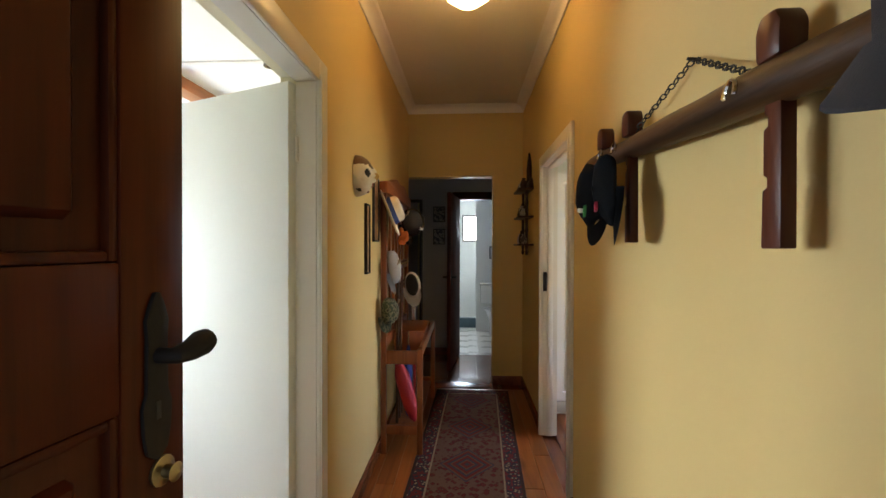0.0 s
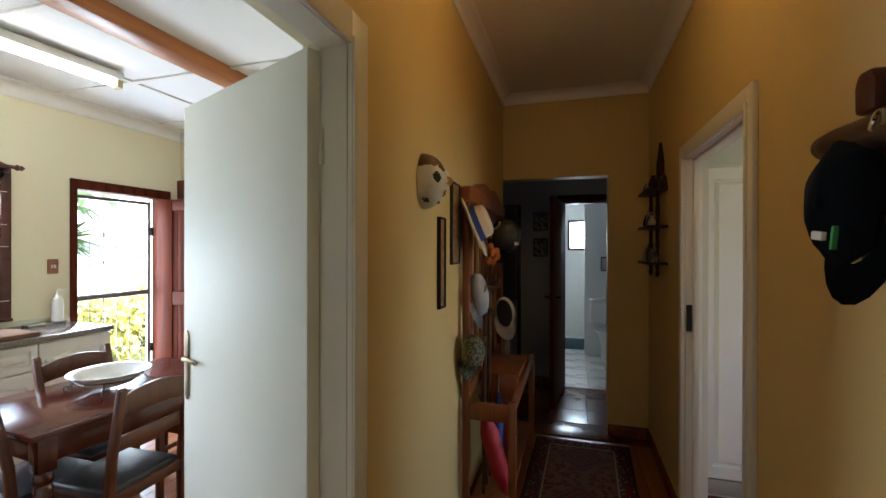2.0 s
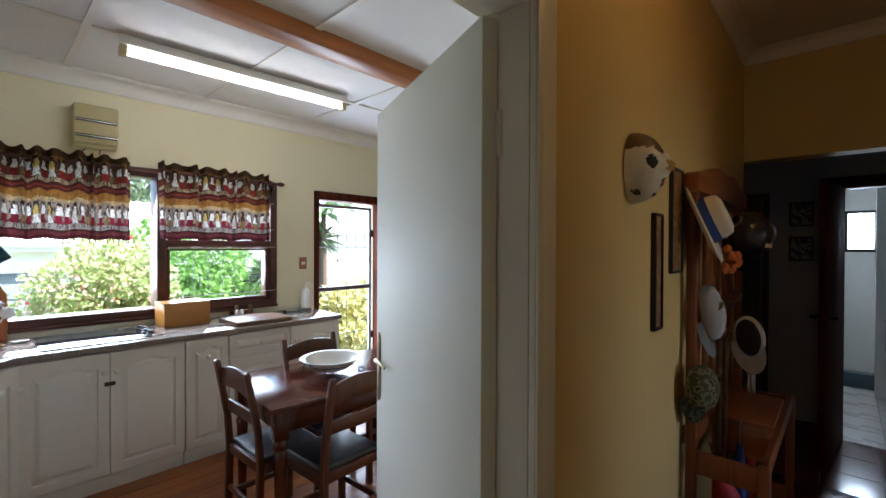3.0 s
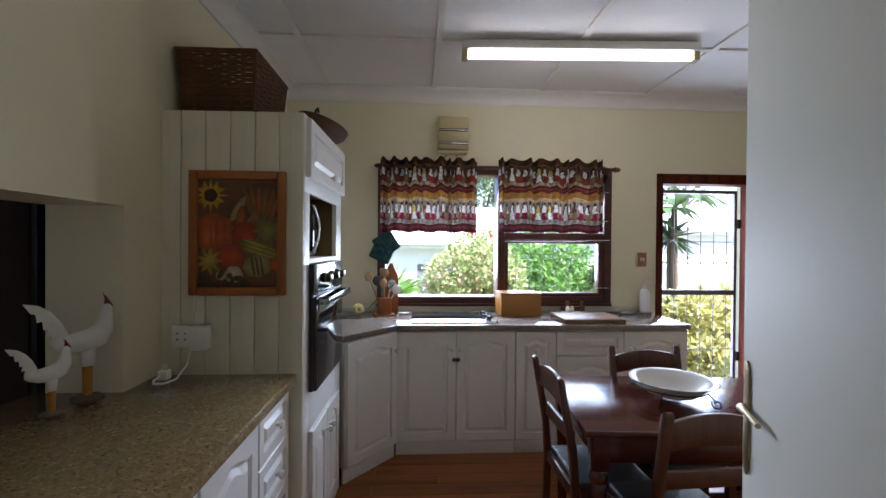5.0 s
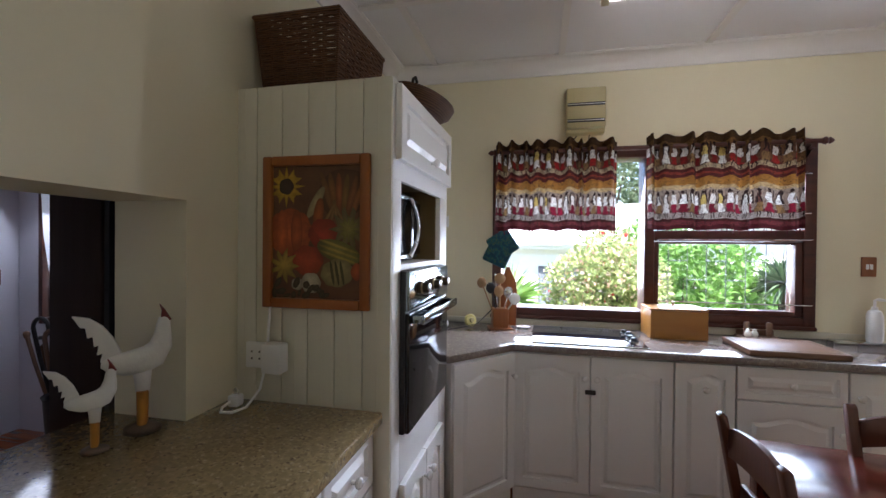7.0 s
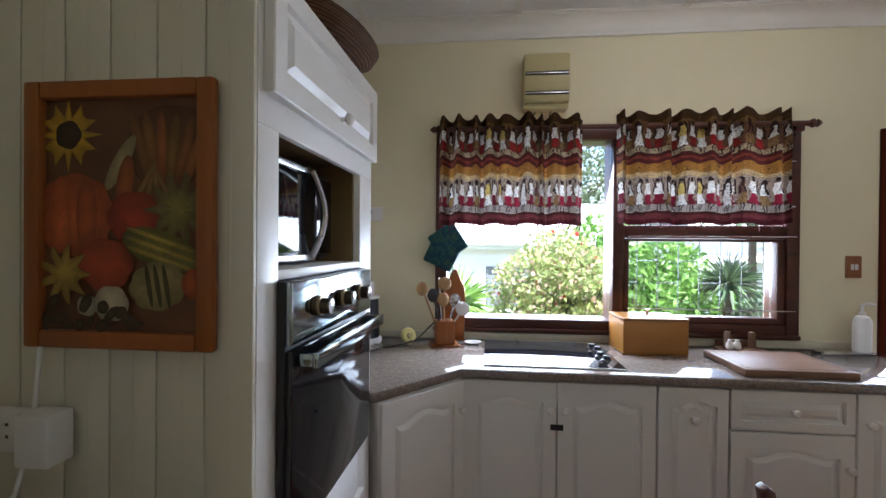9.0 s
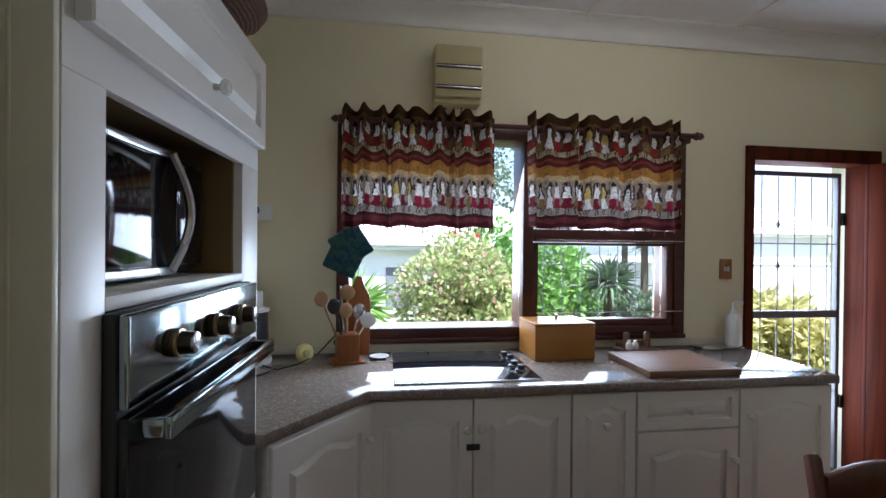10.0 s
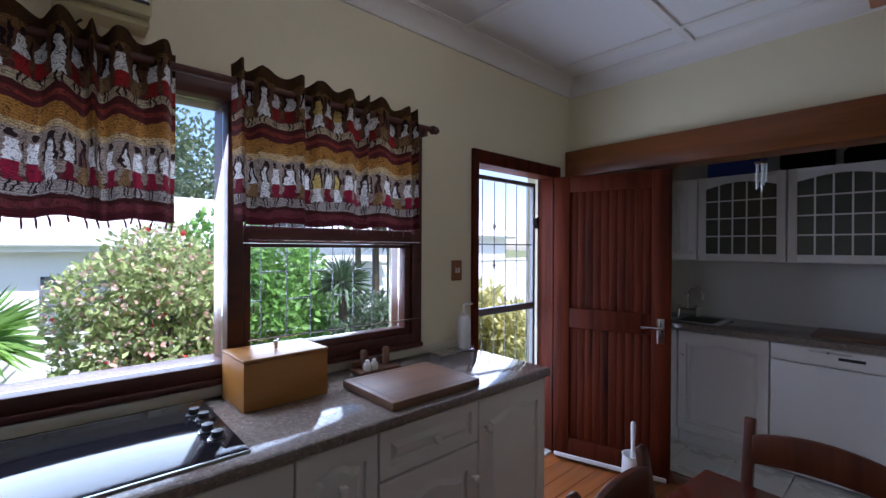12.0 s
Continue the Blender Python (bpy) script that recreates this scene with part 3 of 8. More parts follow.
# ---- kitchen window and outside door ----
w = thing("window_1", "dark stained wooden kitchen window with fixed and opening panes", "window", kind="structure")
WX0, WX1 = KW - 0.17, KW + 0.022
part("window_frame", boxes((WX0, WX1, 0.80, 0.865, 0.975, 2.10), (WX0, WX1, 2.68, 2.745, 0.975, 2.10), (WX0, WX1, 0.865, 2.68, 2.035, 2.10), (WX0, WX1, 0.865, 2.68, 0.975, 1.03),
                           (WX0, WX1, 1.785, 1.845, 1.03, 2.035), (WX0, WX1 - 0.004, 1.845, 2.68, 1.49, 1.56), bevel=0.006), M_winwood, w)
part("sash", boxes((KW - 0.06, KW + 0.012, 2.64, 2.678, 1.032, 1.488), (KW - 0.06, KW + 0.012, 1.847, 1.875, 1.032, 1.488), (KW - 0.06, KW + 0.012, 1.875, 2.64, 1.032, 1.062), (KW - 0.06, KW + 0.012, 1.875, 2.64, 1.472, 1.488), bevel=0.004), M_winwood, w)
part("window_sill", boxes((KW - 0.02, KW + 0.035, 0.79, 2.748, 0.953, 0.977), bevel=0.006), M_winwood, w)
for a, b, c, d in ((0.866, 1.784, 1.031, 2.034), (1.876, 2.639, 1.063, 1.471), (1.846, 2.679, 1.561, 2.034)):
    p = part("pane", boxes((KW - 0.045, KW - 0.041, a, b, c, d)), M_glass, w)
    p.visible_shadow = False
bm = bm_new()
for z in (1.50, 1.105):
    tube(bm, [(KW + 0.03, 1.86, z), (KW + 0.03, 2.72, z)], 0.004)
for z in (1.90, 1.66):
    tube(bm, [(KW + 0.03, 2.64, z), (KW + 0.03, 2.71, z)], 0.004)
part("stay_rod", bm, M_chrome, w, "thin bright metal stay rods")
bg = thing("burglar_bars", "thin grey steel burglar bars outside the window", "burglar bars")
bm = bm_new()
ys = [1.87 + 0.118 * i for i in range(8)]
for y in ys:
    tube(bm, [(KW - 0.20, y, 0.99), (KW - 0.20, y, 2.08)], 0.003, 6)
for z in (0.995, 2.075):
    tube(bm, [(KW - 0.20, ys[0], z), (KW - 0.20, ys[-1], z)], 0.005, 6)
for i in range(7):
    for z in ((1.36, 1.70) if i % 2 else (1.23, 1.55)):
        tube(bm, [(KW - 0.20, ys[i], z), (KW - 0.20, ys[i + 1], z)], 0.003, 6)
part("bar_grid", bm, M_bar, bg)

df = thing("door_frame_5", "dark stained wooden frame of the outside door", "door frame", kind="structure")
part("casing", boxes((KW, KW + 0.022, 3.14, 3.188, 0, 2.07), (KW, KW + 0.022, 3.965, 4.057, 0, 2.07), (KW, KW + 0.022, 3.188, 3.965, 1.985, 2.07), bevel=0.005), M_mahog, df)
part("jamb", boxes((KW - 0.12, KW, 3.14, 3.185, -0.02, 2.07), (KW - 0.12, KW, 3.97, 4.06, -0.02, 2.07), (KW - 0.12, KW, 3.185, 3.97, 1.985, 2.07), bevel=0.003), M_mahog, df)
part("sill", boxes((OUT - 0.02, KW + 0.02, 3.185, 3.97, -0.02, 0.012), bevel=0.005), M_frame, df, "pale painted door sill")

gate = thing("security_gate", "dark steel security gate with thin upright bars in the doorway", "gate")
GX = KW - 0.14
part("gate_frame", boxes((GX - 0.015, GX + 0.015, 3.19, 3.21, 0.03, 1.955), (GX - 0.015, GX + 0.015, 3.925, 3.95, 0.03, 1.955), (GX - 0.015, GX + 0.015, 3.21, 3.925, 1.925, 1.955), (GX - 0.015, GX + 0.015, 3.21, 3.925, 0.03, 0.06), bevel=0.003), M_bar, gate)
part("middle_rail", boxes((GX - 0.018, GX + 0.018, 3.21, 3.925, 1.03, 1.075), bevel=0.003), M_bar, gate)
for i in range(6):
    y = 3.21 + 0.715 * (i + 0.5) / 6
    part("bar", tube(bm_new(), [(GX, y, 0.06), (GX, y, 1.925)], 0.0036, 6), M_bar, gate)
for z in (0.55, 1.50):
    part("cross_bar", tube(bm_new(), [(GX, 3.21, z), (GX, 3.925, z)], 0.0045, 6), M_bar, gate)
for z in (0.30, 0.52, 1.36, 1.62):
    part("lozenge", lathe(bm_new(), [(0.0, -0.035), (0.014, 0.0), (0.0, 0.035)], 6), M_bar, gate, place=Matrix.Translation((GX, 3.508, z)))
for z in (0.45, 1.62):
    part("hinge", boxes((GX, GX + 0.03, 3.948, 3.968, z, z + 0.08), bevel=0.003), M_iron, gate)
bm = bm_new()
box(bm, OUT - 0.9, OUT, 3.0, 4.6, GROUND, -0.03, 0.01)
box(bm, OUT - 1.2, OUT - 0.9, 3.0, 4.6, GROUND, -0.32, 0.01)
box(bm, OUT - 1.5, OUT - 1.2, 3.0, 4.6, GROUND, -0.6, 0.01)
tagged(built("pavement_step", bm, M_outside, "concrete steps outside the door"), category="steps")

dl = thing("door_1", "open red-brown stained tongue-and-groove outside door", "door", Matrix.Translation((-4.195, 3.935, 0)) @ Matrix.Rotation(math.atan2(0.208, 0.709), 4, "Z"))
L = 0.735
part("stile", boxes((0, 0.11, -0.022, 0.022, 0.02, 1.975), (L - 0.11, L, -0.022, 0.022, 0.02, 1.975), bevel=0.004), M_mahog, dl)
part("rail", boxes((0.11, L - 0.11, -0.021, 0.021, 1.865, 1.975), (0.11, L - 0.11, -0.021, 0.021, 0.93, 1.06), (0.11, L - 0.11, -0.021, 0.021, 0.02, 0.16), bevel=0.004), M_mahog, dl)
for z0, z1 in ((0.16, 0.93), (1.06, 1.865)):
    n = 10
    for i in range(n):
        a = 0.11 + (L - 0.22) * i / n
        part("plank", boxes((a + 0.0004, a + (L - 0.22) / n - 0.0004, -0.010, 0.010, z0, z1), bevel=0.0016), M_mahog, dl)
h = part("lever_handle", tube(bm_new(), [(L - 0.055, -0.03, 0.98), (L - 0.055, -0.06, 0.98), (L - 0.07, -0.066, 0.98), (L - 0.165, -0.066, 0.98)], 0.009), M_chrome, dl, "bright metal lever handle")
part("lock_plate", boxes((L - 0.078, L - 0.035, -0.028, -0.022, 0.88, 1.04), bevel=0.003), M_chrome, dl)

part("weather_bar", boxes((0.01, L - 0.02, -0.034, -0.0215, 0.022, 0.05), bevel=0.004), M_white, dl, "white painted weather bar")
fb = thing("floor_brush", "small white brush standing in its holder by the door", "brush", Matrix.Translation((-3.64, 3.96, 0)) @ Matrix.Scale(1.3, 4))
part("holder", lathe(bm_new(), [(0.0, 0.0), (0.05, 0.0), (0.055, 0.02), (0.048, 0.15), (0.052, 0.155), (0.044, 0.155), (0.04, 0.03), (0.0, 0.03)], 22), M_white, fb)
part("handle", lathe(bm_new(), [(0.0, 0.032), (0.03, 0.04), (0.03, 0.12), (0.012, 0.14), (0.009, 0.2), (0.012, 0.29), (0.008, 0.31), (0.0, 0.315)], 16), M_white, fb)

# ---- kitchen: counter, cabinets ----
bm = bm_new()
prism(bm, [(KW, KS), (-3.29, KS), (-3.29, 0.695), (-3.635, 0.985), (-3.635, 3.055), (KW, 3.055)], 0.866, 0.905, Z, 0.005)
ct = thing("countertop", "pale speckled stone worktop under the kitchen window", "countertop")
part("slab", bm, M_stone, ct)
part("front_edge", boxes((-3.636, -3.632, 0.99, 3.053, 0.869, 0.902), bevel=0.0015), M_stone, ct)
part("end_edge", boxes((KW + 0.01, -3.64, 3.053, 3.058, 0.869, 0.902), bevel=0.0015), M_stone, ct)
built("trim_upstand", boxes((KW, KW + 0.012, 0.08, 3.05, 0.905, 0.945), bevel=0.003), M_board, "low tiled upstand behind the worktop")
bm = bm_new()
box(bm, -2.545, -1.005, -0.245, 0.625, 0.866, 0.905, 0.005)
gc = thing("granite_counter", "speckled beige granite counter running through the serving hatch", "countertop")
part("slab", bm, M_granite, gc)
part("front_edge", boxes((-2.54, -1.01, 0.623, 0.628, 0.869, 0.902), bevel=0.0015), M_granite, gc)
part("back_edge", boxes((-2.30, -1.20, -0.248, -0.243, 0.869, 0.902), bevel=0.0015), M_granite, gc)


def door_mesh(width, height, arch=0.035, thick=0.02, rim=0.055):
    """A cabinet front with a routed panel; arch is the rise of its top. It faces minus y, with its lower left corner at the origin."""
    bm = bm_new()

    def loop(d, y, outer=False):
        pts = []
        x0, x1, z0, z1 = (0, width, 0, height) if outer else (rim + d, width - rim - d, rim + d, height - rim - d)
        n = 8
        for i in range(n):
            pts.append((x0 + (x1 - x0) * i / n, z0))
        side_top = z1 if outer else z1 - arch
        for i in range(n):
            pts.append((x1, z0 + (side_top - z0) * i / n))
        m = 24
        for i in range(m):
            u = 1 - 2 * i / m
            s = min(1.0, abs(u) / 0.80)
            hump = 0.5 * (1 + math.cos(math.pi * s)) ** 0.8 if s < 1 else 0.0
            pts.append((x0 + (x1 - x0) * (u + 1) / 2, z1 if outer else z1 - arch * (1 - min(1.0, hump))))
        for i in range(n):
            pts.append((x0, side_top + (z0 - side_top) * i / n))
        return [bm.verts.new((x, y, z)) for x, z in pts]

    e = 0.003
    loops = [loop(0, thick, True)]
    outer = loop(0, e, True)
    loops += [outer]
    front = [bm.verts.new((min(max(v.co.x, e), width - e), 0, min(max(v.co.z, e), height - e))) for v in outer]
    loops += [front, loop(0, 0), loop(0.003, 0.013), loop(0.016, 0.013), loop(0.034, 0.001), loop(0.036, 0.001)]
    for a, b in zip(loops, loops[1:]):
        n = len(a)
        for i in range(n):
            bm.faces.new((a[i], a[(i + 1) % n], b[(i + 1) % n], b[i]))
    bm.faces.new(loops[0])
    bm.faces.new(loops[-1])
    return bm


def knob(parent, x, z, name="knob"):
    part(name, lathe(bm_new(), [(0.007, 0.0), (0.006, 0.012), (0.015, 0.018), (0.017, 0.025), (0.012, 0.032), (0.0, 0.034)], 16), M_ceramic, parent, place=Matrix.Translation((x, 0, z)) @ Matrix.Rotation(radians(90), 4, "X"))


def cabinet(name, label, origin, along, width, fronts, depth=0.5, z0=0.09, z1=0.862, back=0.02, carcass=True, group=""):
    """A cabinet whose front lower left corner is at origin; along: degrees of its front's run. fronts: (x, z, w, h, arch, knob_x, knob_z)."""
    th = thing(name, label, "cabinet", Matrix.Translation(origin) @ Matrix.Rotation(radians(along), 4, "Z"), group)
    if carcass:
        part("body", boxes((0.001, width - 0.001, back, back + depth, z0, z1), (0.001, width - 0.001, back + 0.012, back + 0.03, 0.0, z0), bevel=0.002), M_cab, th)
    for x, z, wd, ht, arch, kx, kz in fronts:
        nm = "drawer" if ht < 0.3 else "door"
        d = part(nm, door_mesh(wd, ht, arch, rim=min(0.055, wd * 0.16, ht * 0.22)), M_cab, th, place=Matrix.Translation((x, 0, z)), smooth=30)
        if kx is not None:
            knob(d, kx, kz)
    return th


G = "white cabinets under the kitchen window"
LAB = "white painted base cabinet with arched panel doors"
cabinet("corner_cabinet", "white slanted corner cabinet with one arched panel door", (-3.305, 0.715, 0), 140, 0.445,
        [(0.004, 0.105, 0.437, 0.75, 0.035, 0.41, 0.63)], depth=0.30, group=G)
FX = -3.655
cabinet("base_cabinet", "white base cabinet with two arched doors under the hob", (FX, 0.985, 0), 90, 0.825, [(0.003, 0.105, 0.407, 0.75, 0.035, 0.380, 0.635), (0.415, 0.105, 0.407, 0.75, 0.035, 0.028, 0.635)], group=G)
cabinet("base_cabinet", "narrow white base cabinet with an arched door", (FX, 1.812, 0), 90, 0.285, [(0.003, 0.105, 0.279, 0.75, 0.030, 0.14, 0.622)], group=G)
cabinet("base_cabinet", "white base cabinet with a drawer over an arched door", (FX, 2.099, 0), 90, 0.48, [(0.003, 0.69, 0.474, 0.165, 0.0, 0.237, 0.083), (0.003, 0.105, 0.474, 0.575, 0.035, 0.445, 0.447)], group=G)
cabinet("base_cabinet", "white end base cabinet with one arched door", (FX, 2.58, 0), 90, 0.465, [(0.003, 0.105, 0.459, 0.75, 0.035, 0.037, 0.632)], group=G)
solo("child_lock", boxes((FX + 0.002, FX + 0.012, 1.369, 1.424, 0.653, 0.677), bevel=0.003), M_enamel_rim, "dark brown catch across the two cabinet doors", "latch")

# under the granite counter
G2 = "white cabinets under the granite counter"
FY = 0.60
cabinet("drawer_cabinet", "white cabinet with a stack of drawers", (-2.20, FY, 0), 180, 0.335, [(0.003, 0.105 + 0.19 * i, 0.329, 0.183, 0.0, 0.165, 0.09) for i in range(4)], depth=0.5, group=G2)
for x in (-1.80, -1.40, -1.015):
    cabinet("base_cabinet", LAB, (x, FY, 0), 180, 0.395, [(0.003, 0.105, 0.389, 0.75, 0.035, 0.03, 0.565)], depth=0.5, group=G2)

# ---- tall oven unit ----
TX0, TX1, TY = -2.545, -3.308, 0.670
tu = thing("tall_oven_cabinet", "tall white cabinet housing oven and microwave, clad in painted boards", "cabinet", Matrix.Translation((TX0, TY - 0.018, 0)) @ Matrix.Rotation(math.pi - radians(1.35), 4, "Z"))
W = TX0 - TX1
for nm, rows in (("top_box", [(0.012, W, 0.02, 0.575, 1.72, 2.0), (0.012, W, 0.0, 0.02, 1.672, 2.0)]), ("side_panel", [(0.012, 0.093, 0.0, 0.575, 0.0, 1.672)]), ("side_panel", [(0.635, W, 0.0, 0.575, 0.0, 1.672)]),
                 ("shelf", [(0.093, 0.635, 0.0, 0.575, 1.362, 1.383)]), ("lower_box", [(0.093, 0.635, 0.02, 0.575, 0.08, 0.795), (0.093, 0.635, 0.0, 0.02, 0.62, 0.795)]), ("plinth", [(0.093, 0.635, 0.07, 0.575, 0, 0.08)])):
    part(nm, boxes(*rows, bevel=0.0015), M_cab, tu)
for nm, row in (("niche_side", (0.0935, 0.105, 0.022, 0.55, 1.384, 1.71)), ("niche_side", (0.622, 0.6345, 0.022, 0.55, 1.384, 1.71)), ("niche_back", (0.105, 0.622, 0.54, 0.55, 1.384, 1.71)), ("niche_top", (0.105, 0.622, 0.022, 0.54, 1.70, 1.71))):
    part(nm, boxes(row), M_niche, tu, "raw brown board lining")
for i in range(6):
    a = 0.606 * i / 6
    part("plank", boxes((0.0, 0.012, a + 0.001, a + 0.606 / 6 - 0.001, 0.0, 2.0), bevel=0.004), M_board, tu)
    part("plank", boxes((-0.0006, 0.004, a + 0.046, a + 0.052, 0.0, 1.998), bevel=0.0012), M_board, tu)
fl = part("flap_door", door_mesh(0.725, 0.25, 0.0, 0.022, 0.05), M_cab, tu, place=Matrix.Translation((0.03, -0.024, 1.735)), smooth=30)
knob(fl, 0.36, 0.05)
for x in (0.09, 0.37):
    d = part("door", door_mesh(0.275, 0.53, 0.03, 0.02, 0.05), M_cab, tu, place=Matrix.Translation((x, -0.021, 0.09)), smooth=30)
    knob(d, 0.245 if x < 0.2 else 0.03, 0.44)

ov = thing("oven", "built-in black glass and steel oven with three dials", "oven", Matrix.Translation((TX0, TY - 0.018, 0)) @ Matrix.Rotation(math.pi - radians(1.35), 4, "Z"))
part("body", boxes((0.094, 0.634, 0.03, 0.55, 0.80, 1.355), (0.082, 0.645, -0.02, -0.001, 0.797, 1.36), bevel=0.003), M_black, ov)
part("control_panel", boxes((0.085, 0.642, -0.036, -0.02, 1.225, 1.358), bevel=0.004), M_ovensteel, ov, "brushed steel control panel")
part("door", boxes((0.085, 0.642, -0.036, -0.02, 0.80, 1.215), bevel=0.004), M_blackglass, ov, "black glass oven door")
hd = part("handle", boxes((0.10, 0.628, -0.086, -0.074, 1.177, 1.21), (0.10, 0.112, -0.075, -0.036, 1.18, 1.207), (0.616, 0.628, -0.075, -0.036, 1.18, 1.207), bevel=0.003), M_ovensteel, ov, "flat steel bar handle")
for x in (0.20, 0.36, 0.50):
    d = part("dial", lathe(bm_new(), [(0.024, 0.0), (0.024, 0.008), (0.020, 0.012), (0.018, 0.036), (0.0, 0.037)], 22), M_bronze, ov, place=Matrix.Translation((x, -0.036, 1.295)) @ Matrix.Rotation(radians(90), 4, "X"))
    part("grip", lathe(bm_new(), [(0.0176, 0.0365), (0.0176, 0.039), (0.015, 0.041), (0.0, 0.041)], 22), M_steel, d, "steel dial cap")
    part("ring", lathe(bm_new(), [(0.0215, 0.010), (0.0232, 0.012), (0.0225, 0.016), (0.0192, 0.017)], 22), M_brass, d, "thin brass ring")
part("caption_bar", boxes((0.105, 0.20, -0.0366, -0.0355, 1.244, 1.247)), M_black, ov)

mw = thing("microwave", "black and silver microwave oven with a curved handle", "microwave", Matrix.Translation((TX0, TY - 0.018, 0)) @ Matrix.Rotation(math.pi - radians(1.35), 4, "Z"))
part("body", boxes((0.11, 0.60, 0.10, 0.45, 1.395, 1.655), bevel=0.005), M_black, mw)
part("door", boxes((0.115, 0.46, 0.082, 0.10, 1.41, 1.64), bevel=0.004), M_blackglass, mw, "dark glass door")
for z in (1.640, 1.392):
    part("trim_strip", boxes((0.112, 0.463, 0.078, 0.098, z, z + 0.018), bevel=0.003), M_steel, mw)
part("handle", tube(bm_new(), [(0.425 + 0.045 * math.sin(math.pi * i / 12), 0.075 - 0.02 * math.sin(math.pi * i / 12), 1.40 + 0.25 * i / 12) for i in range(13)], 0.010), M_steel, mw, "curved silver handle")
part("control_panel", boxes((0.47, 0.597, 0.085, 0.10, 1.41, 1.64), bevel=0.003), M_blackglass, mw)

# ---- table and chairs ----
TC = (-2.615, 2.335)
TROT = -5.0
tb = thing("dining_table", "polished dark red-brown wooden kitchen table with turned legs", "table", Matrix.Translation((TC[0], TC[1], 0)) @ Matrix.Rotation(radians(TROT), 4, "Z"))
TW, TL = 0.36, 0.535
part("tabletop", boxes((-TW, TW, -TL, TL, 0.722, 0.75), bevel=0.008), M_table, tb)
part("apron", boxes((-TW + 0.06, TW - 0.06, -TL + 0.06, -TL + 0.08, 0.60, 0.722), (-TW + 0.06, TW - 0.06, TL - 0.08, TL - 0.06, 0.60, 0.722), (-TW + 0.06, -TW + 0.08, -TL + 0.08, TL - 0.08, 0.60, 0.722), (TW - 0.08, TW - 0.06, -TL + 0.08, TL - 0.08, 0.60, 0.722), bevel=0.003), M_table, tb)
for sx in (-1, 1):
    for sy in (-1, 1):
        bm = boxes((-0.034, 0.034, -0.034, 0.034, 0.57, 0.722), bevel=0.004)
        lathe(bm, [(0.0, 0.0), (0.018, 0.0), (0.026, 0.05), (0.022, 0.10), (0.030, 0.45), (0.034, 0.50), (0.026, 0.515), (0.036, 0.53), (0.036, 0.55), (0.028, 0.57)], 18)
        part("leg", bm, M_table, tb, place=Matrix.Translation((sx * (TW - 0.075), sy * (TL - 0.075), 0)))


def chair(place, label):
    """A ladder-back chair that faces plus y."""
    ch = thing("dining_chair", label, "chair", place, "chairs round the kitchen table")
    part("seat_frame", boxes((-0.19, 0.19, -0.18, -0.155, 0.40, 0.45), (-0.20, 0.20, 0.165, 0.19, 0.40, 0.45), (-0.20, -0.175, -0.155, 0.165, 0.40, 0.45), (0.175, 0.20, -0.155, 0.165, 0.40, 0.45), bevel=0.004), M_chair, ch)
    bm = bm_new()
    box(bm, -0.18, 0.18, -0.16, 0.17, 0.435, 0.472, 0.016, seg=3)
    part("seat", bm, M_leather, ch, "black leather drop-in seat")
    for sx in (-1, 1):
        part("leg", boxes((sx * 0.185 - 0.017, sx * 0.185 + 0.017, 0.16, 0.194, 0, 0.44), bevel=0.004), M_chair, ch)
        bm = bm_new()
        prism(bm, [(-0.20, 0.0), (-0.165, 0.0), (-0.155, 0.44), (-0.17, 0.62), (-0.225, 0.905), (-0.238, 0.915), (-0.252, 0.905), (-0.198, 0.60), (-0.188, 0.44)], sx * 0.18 - 0.016, sx * 0.18 + 0.016, X, 0.004)
        part("back_post", bm, M_chair, ch)
    bm = bm_new()
    n = 14
    for zb, zt, y0, arch in ((0.775, 0.865, -0.215, 0.03), (0.63, 0.69, -0.178, 0.0)):
        out = [(-0.168 + 0.336 * i / n, zt + arch * (1 - (2 * i / n - 1) ** 2)) for i in range(n + 1)]
        out += [(0.168 - 0.336 * i / n, zb + 0.5 * arch * (1 - (2 * i / n - 1) ** 2)) for i in range(n + 1)]
        prism(bm, out, y0 - 0.009, y0 + 0.009, Y, 0.002)
    part("backrest", bm, M_chair, ch)
    part("stretcher", boxes((-0.17, 0.17, -0.185, -0.168, 0.20, 0.23), (-0.192, -0.175, -0.17, 0.165, 0.16, 0.19), (0.175, 0.192, -0.17, 0.165, 0.16, 0.19), bevel=0.003), M_chair, ch)
    return ch


def at(x, y, deg):
    return Matrix.Translation((x, y, 0)) @ Matrix.Rotation(radians(deg), 4, "Z")


CL = "dark-stained wooden ladder-back chair with a black leather seat"
c0 = chair(at(-2.615, 1.95, 1), CL)
copy_thing(c0, at(-2.30, 2.11, 93))
copy_thing(c0, at(-2.745, 2.36, -90))
copy_thing(c0, at(-2.65, 2.785, 180))

# ---- doors of the hall ----
ang = math.atan2(0.301, -0.743)
LW = 0.80
kd = thing("door_2", "open cream painted flush kitchen door with brass handle", "door", Matrix.Translation((-0.931, 1.618, 0)) @ Matrix.Rotation(ang, 4, "Z"))
part("leaf", boxes((0.0, LW, -0.02, 0.02, 0.012, 2.024), bevel=0.003), M_leaf_white, kd)
hp = part("handle_plate", prism(bm_new(), [(LW - 0.052, 0.95), (LW - 0.038, 0.93), (LW - 0.024, 0.95), (LW - 0.024, 1.17), (LW - 0.038, 1.19), (LW - 0.052, 1.17)], 0.02, 0.026, Y, 0.0015), M_brass, kd, "old brass handle plate")
